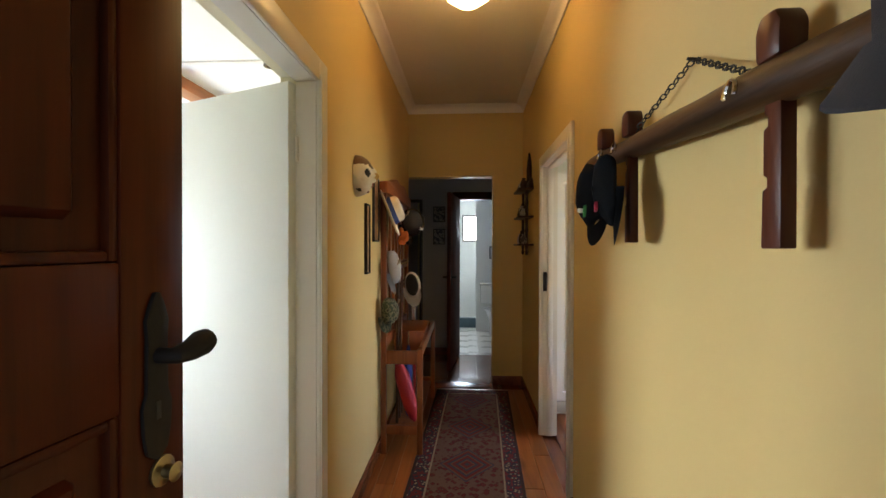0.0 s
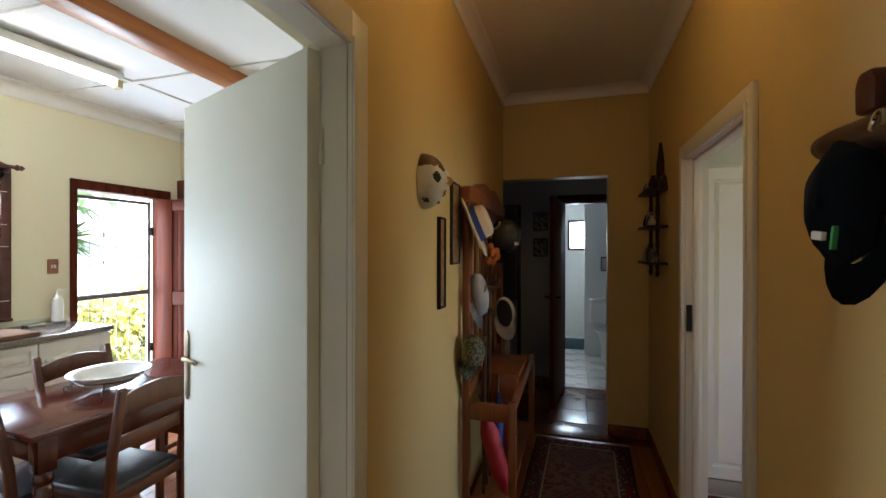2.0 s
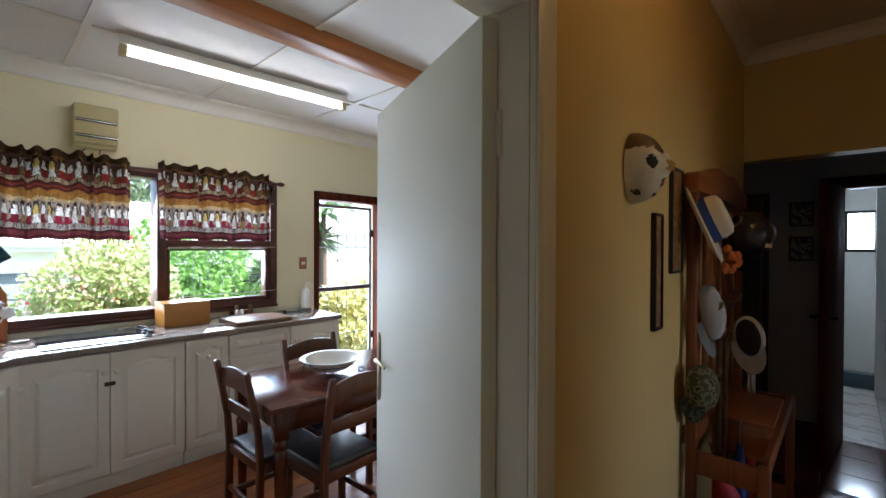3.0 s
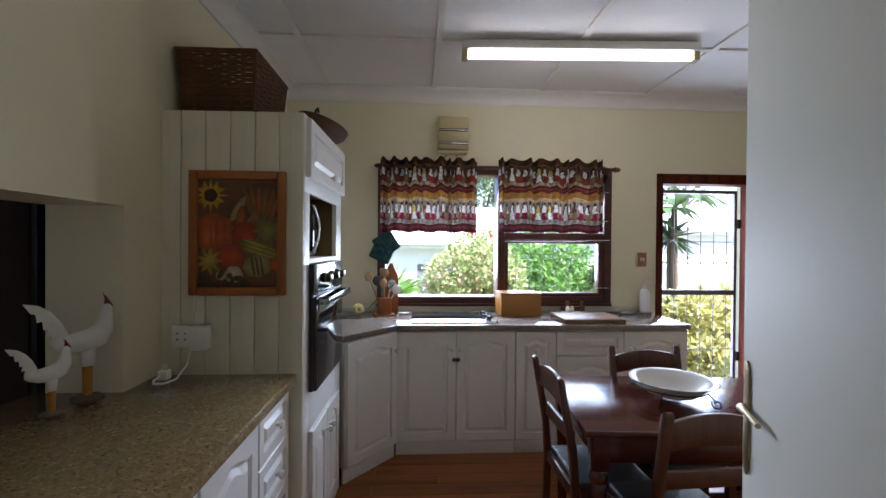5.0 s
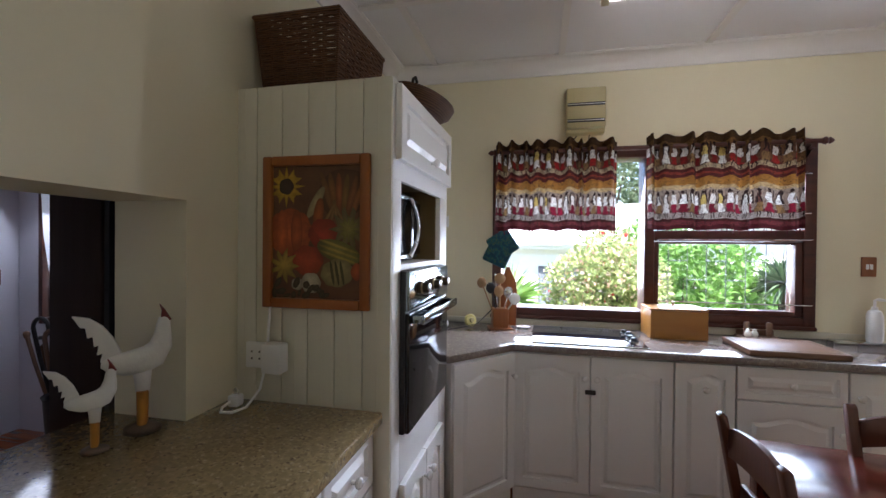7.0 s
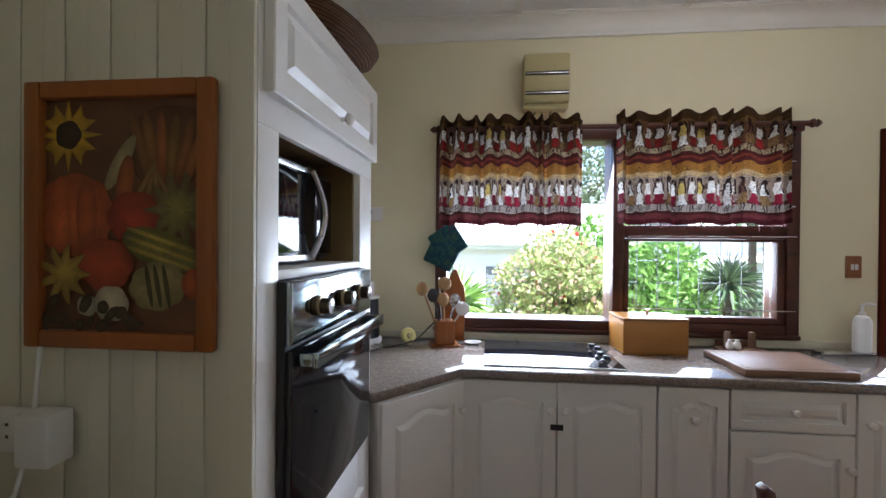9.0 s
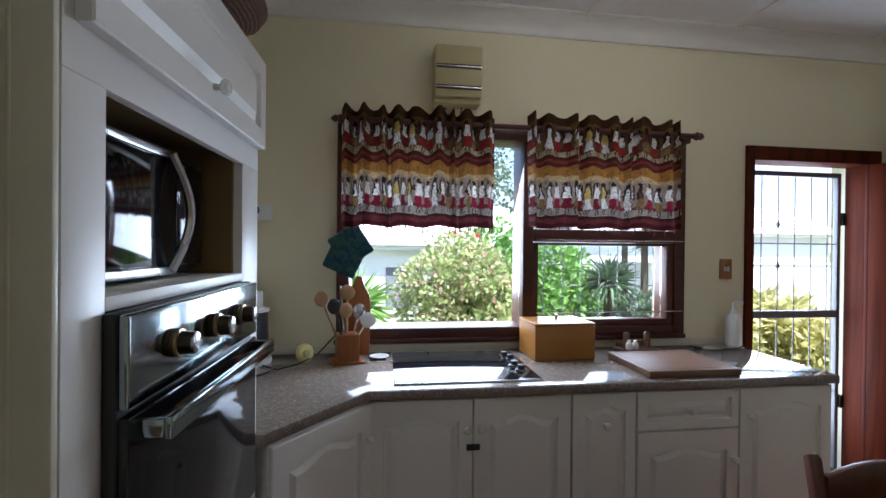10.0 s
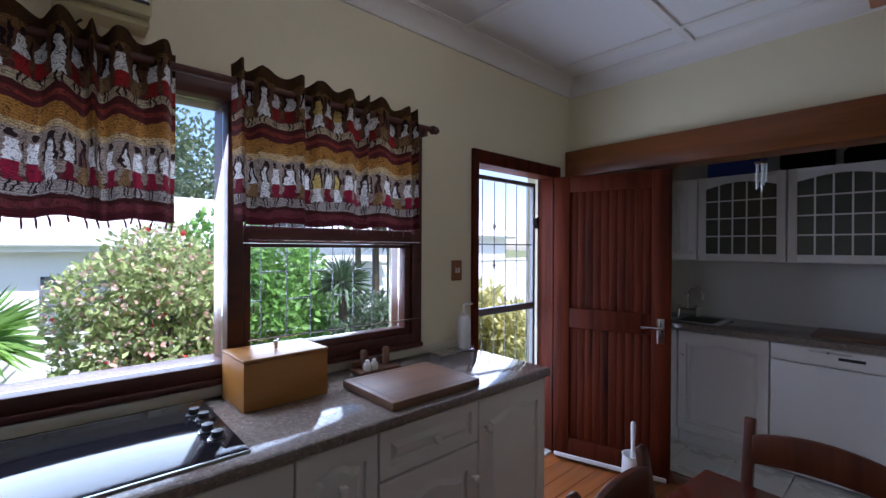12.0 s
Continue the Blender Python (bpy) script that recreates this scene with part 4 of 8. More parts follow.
part("lever", tube(bm_new(), [(LW - 0.038, 0.026, 1.085), (LW - 0.038, 0.034, 1.085), (LW - 0.045, 0.039, 1.085), (LW - 0.09, 0.040, 1.088), (LW - 0.15, 0.037, 1.083)], [0.008, 0.008, 0.008, 0.007, 0.006]), M_brass, hp, "old brass lever")
part("lever", tube(bm_new(), [(LW - 0.038, -0.018, 1.085), (LW - 0.038, -0.055, 1.085), (LW - 0.03, -0.062, 1.085), (LW + 0.06, -0.060, 1.083)], 0.007), M_brass, hp)
for z in (0.25, 1.72):
    part("hinge", boxes((-0.009, 0.008, -0.036, -0.016, z, z + 0.10), bevel=0.003), M_frame, kd)

fd = thing("door_3", "open dark stained panelled front door with iron handle", "door", Matrix.Translation((-0.785, -0.200, 0)) @ Matrix.Rotation(math.atan2(0.824, 0.073), 4, "Z"))
FL = 0.827
part("stile", boxes((0, 0.11, -0.022, 0.022, 0.01, 2.04), (FL - 0.11, FL, -0.022, 0.022, 0.01, 2.04), bevel=0.004), M_front, fd)
part("rail", boxes((0.11, FL - 0.11, -0.021, 0.021, 1.92, 2.04), (0.11, FL - 0.11, -0.021, 0.021, 1.17, 1.37), (0.11, FL - 0.11, -0.021, 0.021, 0.01, 0.22), bevel=0.004), M_front, fd)
for z0, z1 in ((0.22, 1.17), (1.37, 1.92)):
    bm = boxes((0.11, FL - 0.11, -0.008, 0.008, z0, z1))
    box(bm, 0.16, FL - 0.16, -0.019, 0.019, z0 + 0.05, z1 - 0.05, 0.012, seg=1)
    for a in ((0.11, 0.125, z0, z1), (FL - 0.125, FL - 0.11, z0, z1), (0.125, FL - 0.125, z0, z0 + 0.015), (0.125, FL - 0.125, z1 - 0.015, z1)):
        box(bm, a[0], a[1], -0.02, 0.02, a[2], a[3], 0.005)
    part("panel", bm, M_front, fd)
plate = [(0.0, 1.085), (0.018, 1.10), (0.024, 1.13), (0.026, 1.165), (0.019, 1.185), (0.018, 1.26), (0.02, 1.285), (0.012, 1.31), (0.004, 1.325)]
hp = part("handle_plate", prism(bm_new(), [(FL - 0.057 + a, b) for a, b in plate] + [(FL - 0.057 - a, b) for a, b in plate[::-1]][:-1], -0.029, -0.022, Y, 0.002), M_iron, fd, "dark iron long-plate with pointed ends")
part("keyhole", boxes((FL - 0.061, FL - 0.053, -0.0298, -0.0285, 1.145, 1.17), bevel=0.0004), M_black, fd)
part("lever", tube(bm_new(), [(FL - 0.055, -0.026, 1.235), (FL - 0.055, -0.045, 1.235), (FL - 0.05, -0.052, 1.235), (FL - 0.03, -0.056, 1.237), (FL - 0.005, -0.056, 1.243), (FL + 0.008, -0.055, 1.246), (FL + 0.012, -0.055, 1.247)], [0.012, 0.011, 0.013, 0.016, 0.020, 0.017, 0.007], 14), M_iron, hp, "dark iron lever")
part("lock_knob", lathe(bm_new(), [(0.022, 0), (0.022, 0.004), (0.010, 0.008), (0.010, 0.02), (0.014, 0.024), (0.0, 0.03)], 14), M_brass, fd, place=Matrix.Translation((FL - 0.045, -0.022, 1.065)) @ Matrix.Rotation(radians(90), 4, "X"))

# bathroom door, ajar towards the passage
bd = thing("door_4", "dark stained bathroom door standing ajar", "door", Matrix.Translation((-0.365, PY - 0.03, 0)) @ Matrix.Rotation(radians(-97), 4, "Z"))
part("leaf", boxes((0.0, 0.74, -0.02, 0.02, 0.01, 1.98), bevel=0.004), M_mahog, bd)
part("lever", tube(bm_new(), [(0.68, -0.075, 1.04), (0.68, 0.075, 1.04)], 0.011), M_iron, bd, "dark iron lever")
part("handle_plate", boxes((0.66, 0.70, -0.027, 0.027, 0.95, 1.12), bevel=0.003), M_iron, bd)

# ---- ceiling beam, lintel, lights ----
bm = boxes((-2.62, -2.475, KS, KN, 2.62, KC), bevel=0.006)
built("beam_1", bm, M_beam, "varnished pine ceiling beam")
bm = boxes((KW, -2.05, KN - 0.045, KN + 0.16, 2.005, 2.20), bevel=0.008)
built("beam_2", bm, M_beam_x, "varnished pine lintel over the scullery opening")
fl = thing("fluorescent_light", "lit white fluorescent batten on the ceiling", "ceiling light", Matrix.Translation((-3.33, 2.12, -0.015)) @ Matrix.Rotation(radians(-3), 4, "Z"))
part("housing", boxes((-0.05, 0.05, -0.725, 0.725, KC - 0.05, KC + 0.0015), bevel=0.006), M_white, fl)
part("tube", tube(bm_new(), [(0.0, -0.70, KC - 0.078), (0.0, 0.70, KC - 0.078)], 0.019, 14), M_tube, fl, "glowing tube")
for y in (-0.71, 0.71):
    part("end_cap", boxes((-0.032, 0.032, y - 0.018, y + 0.018, KC - 0.104, KC - 0.05), bevel=0.004), M_cream, fl)
lamp = thing("hall_lamp", "round warm glass lamp on the hall ceiling", "ceiling light", Matrix.Translation((-0.25, 2.16, HC)) @ Matrix.Scale(1.4, 4))
part("base", lathe(bm_new(), [(0.0, 0.0), (0.075, 0.0), (0.08, -0.02), (0.07, -0.03), (0.0, -0.03)][::-1], 24), M_white, lamp)
part("shade", lathe(bm_new(), [(0.0, -0.135), (0.045, -0.128), (0.082, -0.10), (0.095, -0.065), (0.075, -0.03)], 28), M_bulb, lamp, "glowing opal glass bowl")

# ---- window dressing ----


def curtain_cloth():
    k = Nodes("printed_curtain_cotton", 0.9, spec=0.1)
    sep = k.n("ShaderNodeSeparateXYZ")
    k.link(k.co.outputs["UV"], sep.inputs[0])
    u, v = sep.outputs[0], sep.outputs[1]
    wob = k.noise(k.mapped((1, 1, 1), "UV"), 14, 2)
    vv = k.math("ADD", v, k.math("MULTIPLY", k.math("SUBTRACT", wob, 0.5), 0.05))
    band = k.ramp(vv, [(0.0, (0.065, 0.008, 0.014)), (0.04, (0.14, 0.030, 0.035)), (0.085, (0.04, 0.010, 0.010)), (0.11, (0.34, 0.31, 0.27)), (0.17, (0.10, 0.035, 0.03)), (0.20, (0.30, 0.24, 0.19)), (0.42, (0.46, 0.33, 0.16)), (0.46, (0.30, 0.14, 0.024)),
                       (0.545, (0.065, 0.010, 0.012)), (0.575, (0.18, 0.030, 0.018)), (0.60, (0.055, 0.010, 0.010)), (0.635, (0.40, 0.32, 0.19)), (0.68, (0.09, 0.03, 0.02)), (0.71, (0.13, 0.065, 0.03)), (0.875, (0.20, 0.11, 0.035)), (0.92, (0.07, 0.042, 0.014))], "CONSTANT")
    line = k.n("ShaderNodeTexWave", Scale=22.0, Distortion=1.5, Detail=2.0)
    line.bands_direction = "Y"
    k.link(k.mapped((1, 1, 1), "UV"), line.inputs["Vector"])
    col = k.mix(k.math("MULTIPLY", k.math("GREATER_THAN", line.outputs["Fac"], 0.72), 0.45), band, (0.10, 0.03, 0.02))
    for lo, hi, cell, shift, dress in ((0.12, 0.45, 0.064, 0.0, (0.24, 0.014, 0.035)), (0.64, 0.94, 0.068, 0.37, (0.28, 0.018, 0.016))):
        h = k.math("DIVIDE", k.math("SUBTRACT", v, lo), hi - lo)
        cu = k.math("ADD", k.math("DIVIDE", u, cell), shift)
        idn = k.math("FLOOR", cu)
        rnd = k.n("ShaderNodeTexWhiteNoise")
        rnd.noise_dimensions = "1D"
        k.link(idn, rnd.inputs["W"])
        r = rnd.outputs["Value"]
        fu = k.math("SUBTRACT", k.math("FRACT", cu), 0.5)
        fu = k.math("ADD", fu, k.math("MULTIPLY", k.math("SUBTRACT", wob, 0.5), 0.9))
        au = k.math("ABSOLUTE", fu)

        def both(*ms):
            o = ms[0]
            for q in ms[1:]:
                o = k.math("MULTIPLY", o, q)
            return o
        inside = both(k.math("GREATER_THAN", h, 0.0), k.math("LESS_THAN", h, 1.0))
        skirt = both(inside, k.math("GREATER_THAN", h, 0.16), k.math("LESS_THAN", h, 0.48), k.math("LESS_THAN", au, k.math("SUBTRACT", 0.46, k.math("MULTIPLY", h, 0.40))))
        body = both(inside, k.math("GREATER_THAN", h, 0.44), k.math("LESS_THAN", h, 0.74), k.math("LESS_THAN", au, k.math("SUBTRACT", 0.52, k.math("MULTIPLY", h, 0.38))))
        hx, hz = k.math("MULTIPLY", fu, cell), k.math("MULTIPLY", k.math("SUBTRACT", h, 0.82), (hi - lo) * 0.58)
        head = both(inside, k.math("LESS_THAN", k.math("ADD", k.math("MULTIPLY", hx, hx), k.math("MULTIPLY", hz, hz)), 0.00013))
        arm = both(inside, k.math("GREATER_THAN", h, 0.45), k.math("LESS_THAN", k.math("ABSOLUTE", k.math("SUBTRACT", k.math("ADD", au, k.math("MULTIPLY", h, k.math("SUBTRACT", r, 0.3))), 0.55)), 0.075), k.math("LESS_THAN", h, 0.86))
        legs = both(inside, k.math("LESS_THAN", h, 0.18), k.math("LESS_THAN", k.math("ABSOLUTE", k.math("SUBTRACT", au, 0.13)), 0.05))
        ink = k.ramp(r, [(0.0, dress), (0.45, shade(dress, 0.6)), (0.62, (0.66, 0.64, 0.60)), (0.8, (0.22, 0.13, 0.05))], "CONSTANT")
        cloth = k.ramp(r, [(0.0, (0.70, 0.68, 0.64)), (0.62, (0.50, 0.36, 0.10)), (0.72, (0.66, 0.64, 0.60)), (0.93, (0.12, 0.05, 0.04))], "CONSTANT")
        col = k.mix(skirt, col, ink)
        col = k.mix(body, col, cloth)
        for msk in (head, arm, legs):
            col = k.mix(msk, col, (0.018, 0.010, 0.010))
    scribble = k.noise(k.mapped((1.0, 0.9, 1), "UV"), 60, 2, 0.5, 1.2)
    col = k.mix(k.math("MULTIPLY", k.math("LESS_THAN", k.math("ABSOLUTE", k.math("SUBTRACT", scribble, 0.5)), 0.030), 0.85), col, (0.03, 0.015, 0.012))
    thread = k.noise(k.mapped((1, 1, 1), "UV"), 420, 2)
    k.color(k.mix(k.math("MULTIPLY", thread, 0.25), col, (0.03, 0.02, 0.02)))
    k.bump(thread, 0.25, 0.002)
    tr = k.n("ShaderNodeBsdfTranslucent")
    k.link(col, tr.inputs[0])
    mx = k.n("ShaderNodeMixShader")
    mx.inputs[0].default_value = 0.10
    k.link(k.b.outputs[0], mx.inputs[1])
    k.link(tr.outputs[0], mx.inputs[2])
    k.link(mx.outputs[0], k.t.nodes["Material Output"].inputs[0])
    return k.m


M_curtain = curtain_cloth()


def curtain(label, y0, y1, z0, z1, x, folds, seed, tuck=0.0):
    """A short gathered curtain; tuck leans the lower hem out."""
    cu = thing("curtain", label, "curtain", group="kitchen curtains")
    rnd = random.Random(seed)
    ph = [rnd.uniform(-0.35, 0.35) for _ in range(folds + 2)]
    amp = [rnd.uniform(0.6, 1.25) for _ in range(folds + 2)]
    n, m = folds * 14, 22
    bm = bm_new()
    uv = bm.loops.layers.uv.new("UVMap")
    rows, length = [], 0.0
    us, last = [], None
    for j in range(n + 1):
        s = j / n
        f = s * folds
        i = int(f)
        fr = f - i
        a = amp[i] * (1 - fr) + amp[i + 1] * fr
        w = math.sin(2 * math.pi * (f + ph[i] * (1 - fr) + ph[i + 1] * fr))
        y = y0 + (y1 - y0) * s + 0.006 * math.sin(5 * f + seed)
        p = (0.034 * a * w, y)
        if last:
            length += math.hypot(p[0] - last[0], p[1] - last[1])
        last = p
        us.append(length)
        col = []
        for q in range(m + 1):
            t = q / m
            top = z1 + 0.013 * (w if w > 0 else 0.5 * w)
            z = z0 + 0.006 * math.sin(3.1 * f + seed) + (top - z0) * t
            calm = 0.75 + 0.25 * t
            col.append(bm.verts.new((x + p[0] * calm + tuck * (1 - t) + 0.004 * math.sin(9 * t + f), y + 0.008 * (1 - t) * math.sin(f * 1.7 + seed), z)))
        rows.append(col)
    for j in range(n):
        for q in range(m):
            fc = bm.faces.new((rows[j][q], rows[j + 1][q], rows[j + 1][q + 1], rows[j][q + 1]))
            for lp, (uu, tv) in zip(fc.loops, ((us[j], q / m), (us[j + 1], q / m), (us[j + 1], (q + 1) / m), (us[j], (q + 1) / m))):
                lp[uv].uv = (uu, tv)
    hem = [(c[0].co.copy()) for c in rows]
    part("cloth", bm, M_curtain, cu, smooth=180)
    bm = bm_new()
    for p in hem[::5]:
        d = rnd.uniform(-0.006, 0.006)
        tube(bm, [p, p + Vector((0, d, -0.012)), p + Vector((0, d * 1.5, -rnd.uniform(0.018, 0.032)))], [0.0025, 0.0035, 0.002], 5)
    fr = part("fringe", bm, M_fringe, cu, "maroon knotted fringe")
    fr["kind"] = "stuff"
    return cu


M_fringe = paint("maroon_thread", (0.10, 0.012, 0.022), 0.9)
curtain("short gathered cotton curtain printed with red, gold and white bands", 0.83, 1.60, 1.555, 2.128, -4.10, 9, 3)
curtain("short gathered cotton curtain printed with red, gold and white bands", 1.76, 2.605, 1.56, 2.135, -4.10, 8, 8, 0.01)
pole = thing("curtain_pole", "dark wooden curtain pole with carved finials", "curtain pole")
part("rod", tube(bm_new(), [(-4.11, 0.84, 2.07), (-4.11, 2.70, 2.07)], 0.014, 14), M_winwood, pole)
for y, s in ((0.84, -1), (2.70, 1)):
    part("finial", lathe(bm_new(), [(0.0, 0.0), (0.018, 0.004), (0.023, 0.016), (0.014, 0.028), (0.020, 0.036), (0.012, 0.05), (0.0, 0.062)], 16), M_winwood, pole, place=Matrix.Translation((-4.11, y, 2.07)) @ Matrix.Rotation(radians(-90 * s), 4, "X"))
    part("bracket", prism(bm_new(), [(KW + 0.022, 2.03), (-4.10, 2.03), (-4.10, 2.075), (KW + 0.022, 2.12), (KW + 0.022, 1.98)][:4] + [(KW + 0.022, 1.97)], y - s * 0.035 - 0.009, y - s * 0.035 + 0.009, Y, 0.003), M_winwood, pole)

ht = thing("wall_heater", "aged cream electric wall heater with two slots", "heater", Matrix.Translation((KW, 1.405, 2.345)))
part("case", boxes((0.0, 0.13, -0.122, 0.122, -0.13, 0.13), bevel=0.012), M_cream, ht)
for z in (0.02, -0.085):
    part("slot", boxes((0.115, 0.133, -0.115, 0.115, z - 0.011, z + 0.011), bevel=0.002), M_black, ht)
    part("grille_bar", boxes((0.128, 0.136, -0.115, 0.115, z - 0.003, z + 0.003), bevel=0.001), M_chrome, ht)
part("base", boxes((0.0, 0.10, -0.12, 0.12, -0.155, -0.13), bevel=0.006), M_cream, ht)
part("flex", tube(bm_new(), [(0.03, -0.05, -0.16), (0.035, -0.085, -0.20), (0.03, -0.10, -0.25), (0.01, -0.11, -0.30)], 0.004), M_black, ht, "black power flex")
part("pull_cord", tube(bm_new(), [(0.05, 0.03, -0.16), (0.05, 0.025, -0.19), (0.05, 0.04, -0.205)], 0.003), M_black, ht)

sw = thing("light_switch", "wooden double light switch plate", "light switch", Matrix.Translation((KW, 3.017, 1.345)))
part("plate", boxes((0, 0.010, -0.038, 0.038, -0.058, 0.058), bevel=0.004), M_wallplate, sw)
for y in (-0.010, 0.010):
    part("rocker", boxes((0.010, 0.016, y - 0.007, y + 0.007, -0.015, 0.015), bevel=0.002), M_white, sw)
so = thing("wall_socket", "white double wall socket with a black plug", "socket", Matrix.Translation((KW, 0.41, 1.62)))
part("plate", boxes((0, 0.012, -0.075, 0.075, -0.04, 0.04), bevel=0.004), M_white, so)
part("plug", lathe(bm_new(), [(0.028, 0.0), (0.028, 0.02), (0.016, 0.045), (0.0, 0.046)], 16), M_black, so, "round black plug", place=Matrix.Translation((0.012, -0.015, 0.01)) @ Matrix.Rotation(radians(90), 4, "Y"))
part("flex", tube(bm_new(), [(0.05, -0.015, 0.0), (0.055, -0.012, -0.06), (0.04, 0.0, -0.2), (0.05, 0.01, -0.35), (0.07, 0.012, -0.40)], 0.005), M_black, so)

# ---- things on the window worktop ----
CZ = 0.9052
hob = thing("hob", "black glass ceramic hob with four black dials", "hob", Matrix.Translation((0, 0, CZ)))
part("glass_plate", boxes((-4.205, -3.695, 1.085, 1.70, 0.0, 0.007), bevel=0.003), M_blackglass, hob)
for x in (-3.697, -4.208):
    part("rim", boxes((x, x + 0.005, 1.085, 1.70, 0.0, 0.008), bevel=0.001), M_steel, hob)
for i, (x, y) in enumerate(((-4.07, 1.64), (-4.01, 1.655), (-3.90, 1.64), (-3.83, 1.65))):
    d = part("dial", lathe(bm_new(), [(0.024, 0.0), (0.024, 0.006), (0.017, 0.008), (0.016, 0.024), (0.0, 0.026)], 18), M_black, hob, place=Matrix.Translation((x, y, 0.007)))
    part("ring", lathe(bm_new(), [(0.0255, 0.0), (0.0255, 0.004), (0.0235, 0.0045), (0.0235, 0.0)], 18), M_chrome, d)
bb = thing("bread_box", "plain honey-coloured wooden bread bin with a knob", "bread bin", Matrix.Translation((-4.105, 1.925, CZ)) @ Matrix.Rotation(radians(2), 4, "Z"))
part("body", boxes((-0.113, 0.113, -0.158, 0.158, 0.0, 0.168), bevel=0.004), M_box, bb)
part("lid", boxes((-0.115, 0.115, -0.16, 0.16, 0.169, 0.181), bevel=0.004), M_box, bb)
part("knob", lathe(bm_new(), [(0.006, 0.0), (0.006, 0.01), (0.009, 0.014), (0.009, 0.03), (0.0, 0.032)], 14), M_steel, bb, "steel knob", Matrix.Translation((0, 0, 0.181)))
cb = thing("cutting_board", "thick worn wooden cutting board with a juice groove", "cutting board", Matrix.Translation((-3.843, 2.382, CZ)))
part("block", boxes((-0.175, 0.175, -0.22, 0.22, 0.0, 0.032), bevel=0.006), M_board_wood, cb)
bm = bm_new()
for a in ((-0.150, -0.146, -0.195, 0.195), (0.146, 0.150, -0.195, 0.195), (-0.146, 0.146, -0.195, -0.191), (-0.146, 0.146, 0.191, 0.195)):
    box(bm, a[0], a[1], a[2], a[3], 0.0312, 0.0326)
part("groove", bm, M_soil, cb, "dark groove round the edge")
cr = thing("cruet_stand", "wooden cruet stand with two posts", "cruet stand", Matrix.Translation((-4.14, 2.40, CZ)))
part("base", boxes((-0.05, 0.05, -0.11, 0.11, 0.0, 0.018), (-0.045, -0.03, -0.10, 0.10, 0.018, 0.05), bevel=0.004), M_board_wood, cr)
for y in (-0.05, 0.07):
    part("post", lathe(bm_new(), [(0.017, 0.0), (0.017, 0.075), (0.013, 0.08), (0.0, 0.081)], 14), M_board_wood, cr, place=Matrix.Translation((-0.02, y, 0.018)))
for y in (2.335, 2.37):
    s = thing("salt_shaker", "small white ceramic shaker in the wooden stand", "shaker", Matrix.Translation((-4.108, y, CZ + 0.0182)), "salt and pepper")
    part("body", lathe(bm_new(), [(0.0, 0.0), (0.016, 0.0), (0.020, 0.012), (0.017, 0.03), (0.010, 0.038), (0.011, 0.045), (0.0, 0.052)], 16), M_ceramic, s)
tr = solo("tray", boxes((-4.215, -4.12, 2.79, 3.04, 0.0, 0.012), bevel=0.005), M_steel, "flat grey metal tray under the soap bottle", "tray", Matrix.Translation((0, 0, CZ)))
sb = thing("soap_bottle", "white plastic pump soap bottle", "bottle", Matrix.Translation((-4.165, 3.0, CZ + 0.0122)) @ Matrix.Scale(1.22, 4))
part("body", lathe(bm_new(), [(0.0, 0.0), (0.028, 0.0), (0.031, 0.008), (0.031, 0.125), (0.024, 0.145), (0.012, 0.152), (0.012, 0.165), (0.0, 0.166)], 20), M_white, sb)
part("pump", tube(bm_new(), [(0, 0, 0.165), (0, 0, 0.195), (0.003, 0.012, 0.20), (0.006, 0.045, 0.197)], [0.006, 0.006, 0.008, 0.005]), M_white, sb)
kb = thing("utensil_holder", "wooden utensil block full of spoons and ladles", "utensil holder", Matrix.Translation((-4.07, 0.87, CZ)) @ Matrix.Rotation(radians(15), 4, "Z"))
part("base", boxes((-0.065, 0.065, -0.075, 0.075, 0.0, 0.012), bevel=0.003), M_picframe, kb)
part("block", boxes((-0.05, 0.05, -0.05, 0.05, 0.012, 0.135), bevel=0.005), M_picframe, kb)
rnd = random.Random(5)
for i, (dx, dy, ht_, mt, kind) in enumerate(((-0.02, -0.09, 0.30, M_spoon, 1), (0.02, -0.05, 0.27, M_black, 1), (0.0, 0.0, 0.33, M_spoon, 2), (0.02, 0.04, 0.24, M_steel, 1), (-0.02, 0.05, 0.22, M_spoon, 1), (0.03, -0.01, 0.25, M_spoon, 1), (-0.03, -0.02, 0.36, M_steel, 0), (0.03, 0.07, 0.20, M_white, 2))):
    b0 = Vector((dx * 0.5, dy * 0.4, 0.09))
    b1 = Vector((dx * 1.3, dy * 1.3, ht_))
    bm = tube(bm_new(), [b0, b1], 0.005, 8)
    if kind:
        blob(bm, tuple(b1), (0.012, 0.026 + 0.006 * kind, 0.038), 0.05, 2, 2)
    part("utensil", bm, mt, kb, "" if mt is M_spoon else "dark or bright kitchen tool")
cbd = thing("paddle_board", "small round-headed wooden board standing behind the utensils", "chopping board", Matrix.Translation((-4.20, 0.915, CZ)))
out = [(-0.055, 0.0), (0.055, 0.0), (0.06, 0.22), (0.055, 0.30), (0.03, 0.35), (0.012, 0.40), (-0.012, 0.40), (-0.03, 0.35), (-0.055, 0.30), (-0.06, 0.22)]
part("blade", prism(bm_new(), out, -0.008, 0.008, X, 0.003), M_picframe, cbd)
om = thing("oven_mitt", "teal patterned quilted pot holders hanging by the window", "pot holder", Matrix.Translation((KW + 0.05, 0.875, 1.44)))
